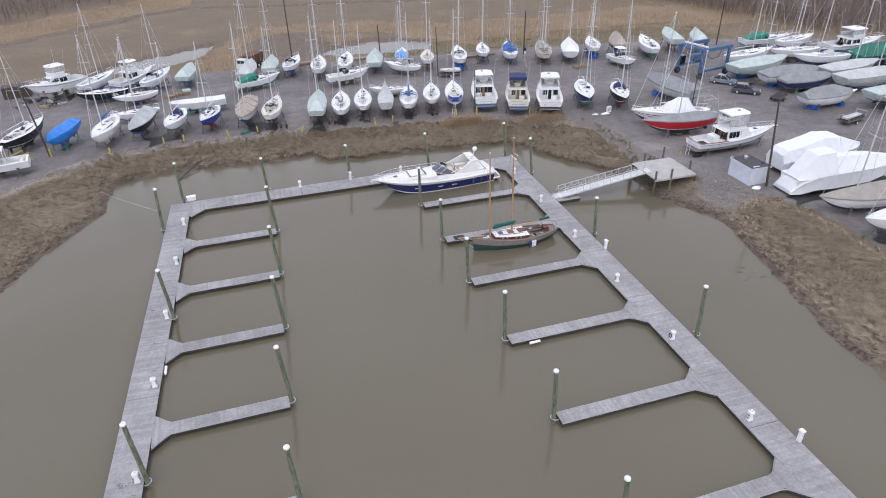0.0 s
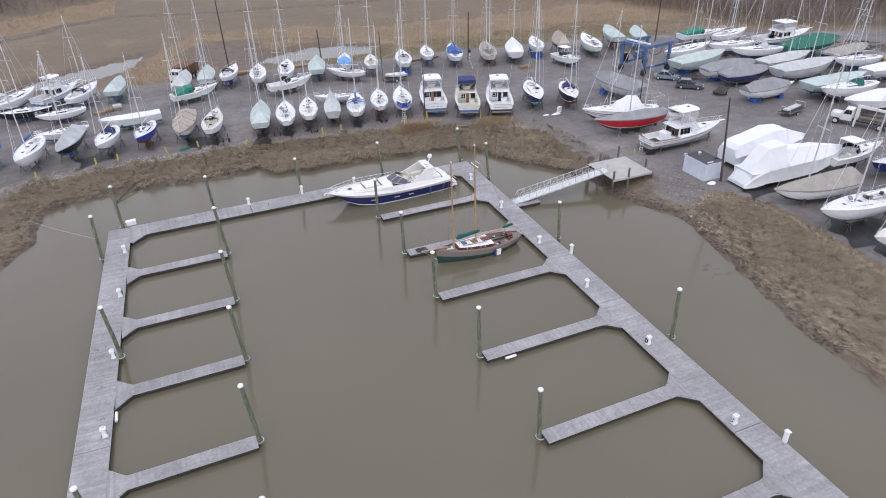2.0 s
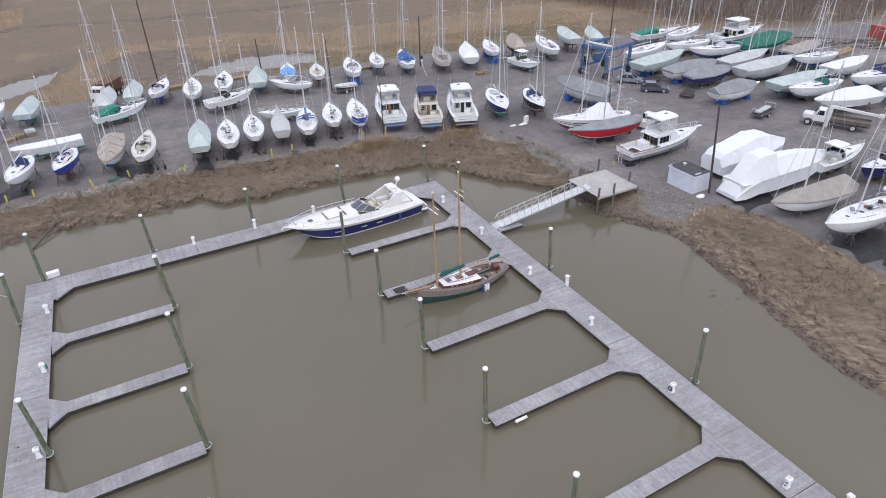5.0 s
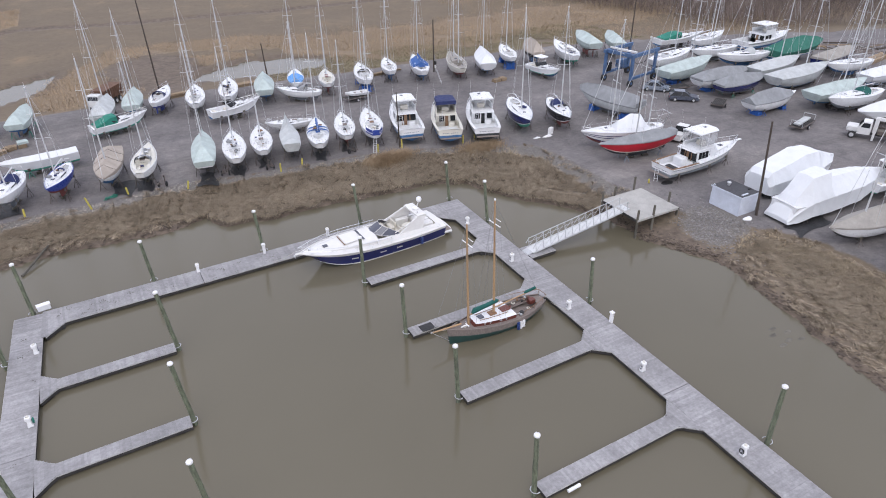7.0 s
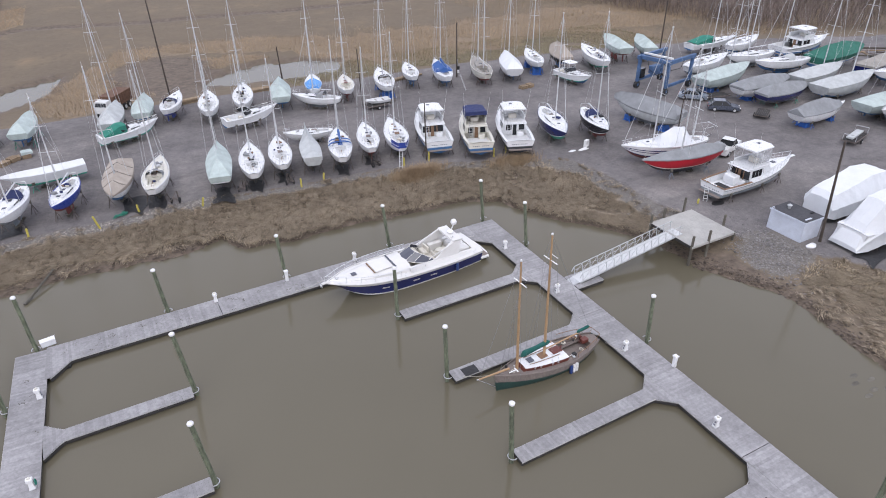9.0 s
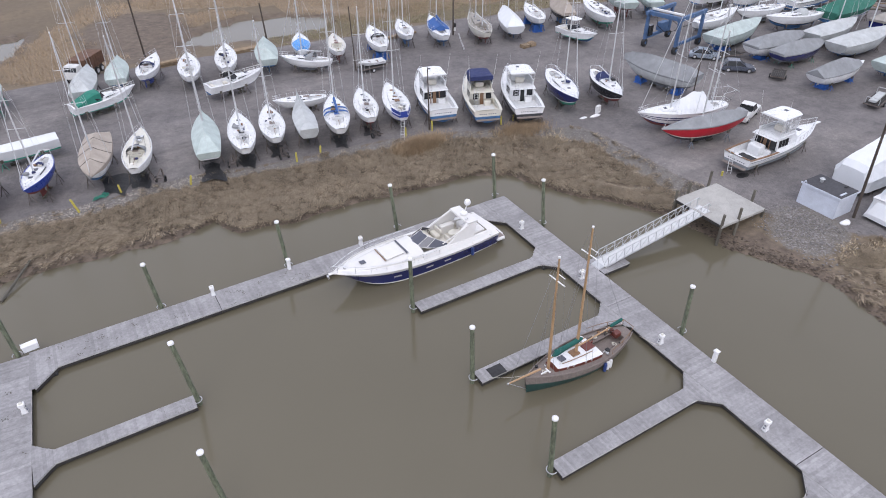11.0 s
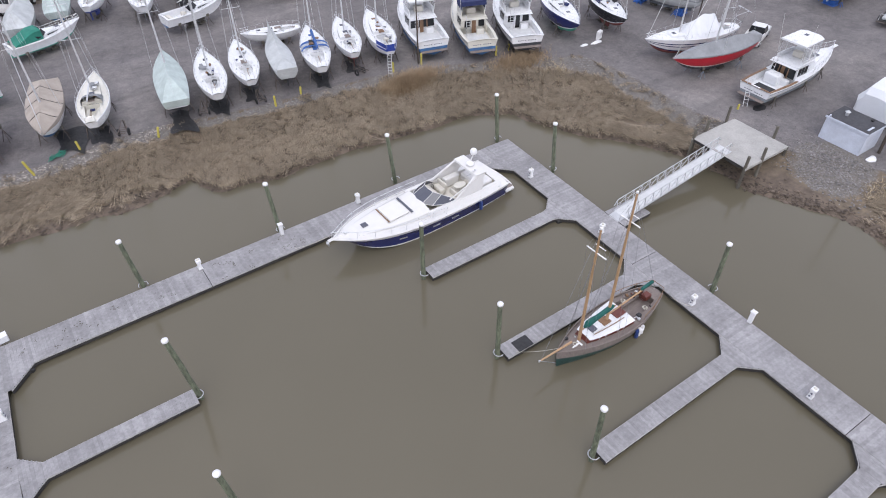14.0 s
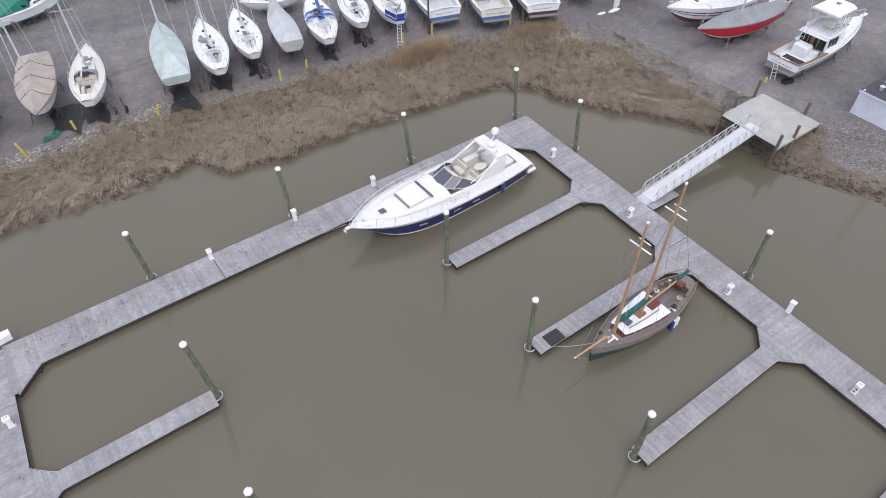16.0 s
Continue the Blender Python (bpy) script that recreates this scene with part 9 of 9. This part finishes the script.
PEAT = mat("wet_peat_clods", (0.105, 0.081, 0.062), 0.85, var=0.3, island=0.5, scale=1.5, world_space=True)
SHELL = mat("bleached_shell_drift", (0.33, 0.3, 0.27), 0.8, var=0.15, island=0.5, scale=2, world_space=True)
drift_log = Geo().tube([(-11.6, 87.7, 0.12), (-10.2, 90.0, 0.42), (-9.0, 92.0, 0.75)], 0.13, 8, 0.09)
drift_log.tube([(-10.9, 88.9, 0.3), (-10.3, 88.7, 0.62)], 0.05, 6, 0.03)
tagged(new("drift_log", mesh_of("drift_log", drift_log, PILE_DARK)), "grey-brown stranded log lying across the bank", "log")
strew("peat_clods", "dark wet peat clods along the water's edge", "peat", PEAT, 4200, 41, by_water, 0.065, 0.6)
strew("shell_drift", "pale drift of shell and chips along the yard's edge", "shells", SHELL, 3400, 43, by_yard, 0.035, 0.5)


# ---- odds and ends in the left lot ----
container(-41.0, 133.0, 10, POLE_WOOD, "dark brown enclosed trailer box at the lot's edge", 4.4, 2.3, 2.1)
plastic_sheet(-14.0, 100.8, 25, 4.6, 0.0, 0.8)
plastic_sheet(0.0, 101.0, 70, 4.2, 0.0, 0.7)


def trestle(x, y, yaw, paint, label, L=2.2, h=1.1):
    e = thing("trestle", x, y, YARD_Z, yaw, label, "trestle")
    part("top_bar", Geo().box(0, 0, h, L, 0.14, 0.12, c=0.01), paint, e)
    part("low_bar", Geo().box(0, 0, h * 0.45, L * 0.9, 0.08, 0.08, c=0.01), paint, e)
    for sx, sy in ((-1, -1), (-1, 1), (1, -1), (1, 1)):
        part("leg", Geo().tube([(sx * L * 0.46, sy * 0.4, 0), (sx * L * 0.42, sy * 0.05, h)], 0.05, 5), paint, e)


bollard(-29.0, 98.55, 1.2, -0.1)
trestle(-33.2, 98.6, 60, YELLOW, "yellow painted timber trestle beside a sloop")
trestle(-32.2, 97.4, 60, YELLOW, "yellow painted timber trestle beside a sloop")
rd = random.Random(21)
for k in range(34):
    x, y = rd.uniform(-40, -31), rd.uniform(123.5, 131)
    s = rd.uniform(0.2, 0.7)
    o = new("scrap_timber", mesh_of("scrap_timber", Geo().box(0, 0, s * 0.3 + 0.02, s * rd.uniform(1.2, 3.2), s * 0.5, s * 0.6, rd.uniform(0, 90), 0.02), rd.choice((POLE_WOOD, STAND_GREY, CRATE_WOOD, RUBBER, GALV)), False))
    o.matrix_world = pose(x, y, YARD_Z + 0.02, 0, 0, rd.uniform(0, 180))
    tagged(o, "scrap timber and metal dumped on the gravel", "scrap", "scrap by the trailer")

for k in range(90):
    x, y = rd.uniform(127, 160), 0
    y = rd.uniform(-12, 0) + (112 - 0.85 * (x - 127))
    w = rd.uniform(0.15, 0.35)
    o = new("scrap_timber", mesh_of("scrap_timber", Geo().box(0, 0, w * 0.5, rd.uniform(2.0, 7.5), w, w, 0, 0.02), rd.choice((POLE_WOOD, STAND_GREY, CRATE_WOOD, PILE_DARK, DOCK_SIDE, TEAK_GREY)), False))
    o.matrix_world = pose(x, y, float(ground_at(np.array([x]), np.array([y]))[0][0]) - 0.03, 0, 0, rd.gauss(-35, 30))
    tagged(o, "weathered timber baulk dumped at the lot's edge", "timber", "dumped timber")
plastic_sheet(62.6, 53.4, 10, 5.5, 0.0)
plastic_sheet(64.3, 41.2, 5, 7.0, 0.0, 0.7)
plastic_sheet(64.8, 36.0, 5, 7.0, 0.0, 0.7)

e = thing("plastic_stand", 55.6, 88.9, YARD_Z, 20, "white plastic stand set upright on the gravel", "stand")
for sx in (-0.35, 0.35):
    part("upright", Geo().box(sx, 0, 0.5, 0.12, 0.4, 1.0, c=0.02), PLASTIC_WHITE, e)
for z in (0.12, 0.95):
    part("cross_bar", Geo().box(0, 0, z, 0.58, 0.4, 0.12, c=0.02), PLASTIC_WHITE, e)


# ---- dead grass and reeds ----
def blades(name, xy, z, length, lean, turn, width, material, label, category, droop=0.4):
    """Bent blades: two short quads and a tip each."""
    n = len(xy)
    rng = np.random.default_rng(7)
    d = np.stack([np.cos(turn), np.sin(turn)], -1)
    side = np.stack([-np.sin(turn), np.cos(turn)], -1) * (width / 2)[:, None]
    p0 = np.c_[xy, z - 0.05]
    h1, h2 = length * 0.5 * np.cos(lean), length * (0.5 * np.cos(lean) + 0.5 * np.cos(np.minimum(lean + droop, 1.9)))
    r1, r2 = length * 0.5 * np.sin(lean), length * (0.5 * np.sin(lean) + 0.5 * np.sin(np.minimum(lean + droop, 1.9)))
    p1 = np.c_[xy + d * r1[:, None], z + h1]
    p2 = np.c_[xy + d * r2[:, None], z + np.maximum(h2, 0.03)]
    s3 = np.c_[side, np.zeros(n)]
    V = np.stack([p0 - s3, p0 + s3, p1 + s3 * 0.8, p1 - s3 * 0.8, p2], 1).reshape(-1, 3)
    base = np.arange(n) * 5
    quads = np.stack([base, base + 1, base + 2, base + 3], -1)
    tris = np.stack([base + 3, base + 2, base + 4], -1)
    me = bpy.data.meshes.new(name)
    me.vertices.add(len(V))
    me.vertices.foreach_set("co", V.astype(np.float32).ravel())
    me.loops.add(n * 7)
    me.loops.foreach_set("vertex_index", np.concatenate([quads, tris], 1).ravel().astype(np.int32))
    me.polygons.add(n * 2)
    starts = np.stack([np.arange(n) * 7, np.arange(n) * 7 + 4], -1).ravel()
    me.polygons.foreach_set("loop_start", starts.astype(np.int32))
    me.update(calc_edges=True)
    me.validate()
    me.materials.append(material)
    o = new(name, me)
    tagged(o, label, category, kind="stuff")
    return o


rng = np.random.default_rng(5)


def scatter(n, x0, x1, y0, y1):
    return rng.uniform(x0, x1, n), rng.uniform(y0, y1, n)


# matted straw on the banks: tussocks combed over by the tides, with bare peat between
bx, by = scatter(150000, -46, 62, 22, 102)
bz, bd, bwet, byard, bdy = ground_at(bx, by)
toss = rng.uniform(0, 1, len(bx))
keep = ~bwet & ~byard & (bd > 0.5 + 0.35 * ripple(bx, by, 0.8, 3)) & (bz > 0.12)
keep &= ~((np.hypot((bx - 53.0) / 6.0, (by - 58.8) / 5.0) < 1 + 0.15 * ripple(bx, by, 1.1)))
keep &= ~((bx > 46) & (by > 56) & (by < 69))
keep &= ~((bx < 5) & (bd < 1.5 + 0.9 * ripple(bx, by, 1.3, 7)) & (toss < 0.85))
keep &= ~((bx > 40) & (by < 57) & (bd < 3.4 + 1.3 * ripple(bx, by, 1.4, 2)) & (toss < 0.8))
keep &= ripple(bx, by, 2.6, 4) + 0.7 * ripple(bx, by, 0.7, 2) > -1.05
edge_w = rim_width(bx) * np.where(by > 66, 0.75, 0.3) * (1 + 0.3 * ripple(bx, by, 0.9, 8))
keep &= ~((bdy < edge_w) & (toss < 0.93))
keep &= ~((bx < -15) & (by > 76) & (ripple(bx, by, 1.6, 3) + 0.5 * ripple(bx, by, 0.5, 2) > 0.7))
bx, by = bx[keep][:19500], by[keep][:19500]
PER = 22
nt = len(bx)
swath = -2.0 + 0.6 * ripple(bx, by, 3.6, 1) + 0.35 * ripple(bx, by, 1.2, 6) + rng.normal(0, 0.3, nt)
tall = rng.uniform(0.65, 1.3, nt)
flatness = rng.uniform(1.1, 1.55, nt)
hx = np.repeat(bx, PER) + rng.normal(0, 0.17, nt * PER)
hy = np.repeat(by, PER) + rng.normal(0, 0.17, nt * PER)
n = len(hx)
hz = ground_at(hx, hy)[0]
turn = np.repeat(swath, PER) + rng.normal(0, 0.2, n)
blades("marsh_straw", np.c_[hx, hy], np.maximum(hz, 0.02), np.repeat(tall, PER) * rng.uniform(0.6, 1.05, n), np.repeat(flatness, PER) + rng.normal(0, 0.14, n) - 0.25, turn, rng.uniform(0.02, 0.055, n), STRAW, "matted dead brown marsh grass on the banks", "marsh grass", 0.55)

# taller pale tufts along the top of the bank
tx, ty = scatter(300000, -52, 62, 26, 100)
tz, td, twet, tyard, tdy = ground_at(tx, ty)
tuft = np.zeros(len(tx), bool)
for cx, cy, r in ((30.0, 93.2, 2.4), (33.0, 92.6, 2.2), (41.0, 89.6, 1.6), (46.0, 85.9, 2.0), (58.0, 50.0, 2.2), (58.9, 46.5, 1.9), (56.6, 53.2, 1.7), (58.7, 43.5, 1.9), (58.4, 40.5, 2.0), (58.0, 37.0, 2.2), (57.4, 33.5, 2.4), (55.2, 54.6, 1.4), (-27.5, 89.5, 3.0), (-31.5, 85, 3.5), (-36, 80.5, 4.5), (-40, 74, 5.5), (-43, 66, 6.0)):
    tuft |= np.hypot(tx - cx, (ty - cy) * 1.4) < r * (1 + 0.3 * ripple(tx, ty, 0.9))
k = tuft & ~tyard & ~twet & (tdy > 0.9)
tx, ty, tz = tx[k], ty[k], tz[k]
n = len(tx)
blades("tall_straw", np.c_[tx, ty], tz, rng.uniform(0.45, 0.95, n), rng.uniform(0.35, 1.2, n), rng.uniform(0, 6.28, n), rng.uniform(0.018, 0.04, n), PALE_STRAW, "tufts of pale standing dry grass on the bank", "grass", 0.8)

# two upright clumps on the rim: an orange-tan one and a low rusty one
qx, qy = np.r_[rng.normal(31.8, 1.5, 8000), rng.normal(44.2, 1.6, 5000)], np.r_[rng.normal(92.9, 0.55, 8000), rng.normal(89.8, 0.8, 5000)]
qz, qd, qwet, qyard, qdy = ground_at(qx, qy)
n = len(qx)
blades("reed_clump", np.c_[qx, qy], qz, np.where(qx < 38, rng.uniform(0.7, 1.35, n), rng.uniform(0.4, 0.8, n)), rng.uniform(0.1, 0.65, n), rng.uniform(0, 6.28, n), rng.uniform(0.02, 0.04, n), REED, "upright orange-tan reed clumps on the bank's rim", "reeds", 0.35)

# reed belts behind the yard
rx, ry = scatter(800000, -110, 235, 118, 300)
rz, rd, rwet, ryard, rdy = ground_at(rx, ry)
fade = rng.uniform(0, 1, len(rx))
belt = reed_belts(rx, ry, fade)
belt &= ~ryard & (rz > 0.12) & (rdy > 1.0) & (ripple(rx, ry, 4.0, 9) > -0.75)
rx, ry, rz = rx[belt][:270000], ry[belt][:270000], rz[belt][:270000]
n = len(rx)
blades("reed_bed", np.c_[rx, ry], rz, rng.uniform(0.65, 1.35, n), rng.uniform(0.45, 1.3, n), rng.uniform(0, 6.28, n), rng.uniform(0.02, 0.05, n), REED, "belts of tall dry tan reeds across the marsh", "reeds", 0.25)

# short pale grass between the yard and the reeds
mx, my = scatter(60000, 30, 112, 128, 152)
mz, md, mwet, myard, mdy = ground_at(mx, my)
k = ~myard & (mz > 0.15) & (mdy > 0.5) & (ripple(mx, my, 3, 3) > -0.5)
mx, my, mz = mx[k], my[k], mz[k]
n = len(mx)
blades("short_grass", np.c_[mx, my], mz, rng.uniform(0.15, 0.35, n), rng.uniform(0.4, 1.2, n), rng.uniform(0, 6.28, n), rng.uniform(0.05, 0.1, n), GRASS, "short pale winter grass behind the yard", "grass")

# bare brush along the far edge: branching twigs
wx, wy = scatter(30000, 60, 240, 105, 300)
line_y = np.interp(wx, [60, 100, 127, 136, 152, 165, 240], [260, 225, 170, 128, 113, 106, 93])
k = (wy > line_y + 5 * ripple(wx, wy, 6)) & (wy < line_y + 60) & (ripple(wx, wy, 10, 5) > -0.4) & ~inside(YARD, wx, wy)
wx2, wy2 = scatter(9000, -120, -20, 200, 300)
k2 = wy2 > np.interp(wx2, CREEK[:, 0], CREEK[:, 1]) + 36 + 6 * ripple(wx2, wy2, 9)
wx, wy = np.r_[wx[k][:6500], wx2[k2][:2500]], np.r_[wy[k][:6500], wy2[k2][:2500]]
rep = 12
bx2 = np.repeat(wx, rep) + rng.normal(0, 0.14, len(wx) * rep)
by2 = np.repeat(wy, rep) + rng.normal(0, 0.14, len(wx) * rep)
bz2 = np.full(len(bx2), 0.5) + np.repeat(rng.uniform(0, 0.2, len(wx)), rep) + np.tile(np.linspace(0, 3.6, rep), len(wx))
n = len(bx2)
blades("bare_brush", np.c_[bx2, by2], bz2, rng.uniform(1.2, 3.4, n), rng.uniform(0.05, 0.8, n), rng.uniform(0, 6.28, n), rng.uniform(0.04, 0.1, n), TWIG, "thicket of bare brown winter brush", "brush", 0.3)

# ---- deck boards last ----
lay_planks()
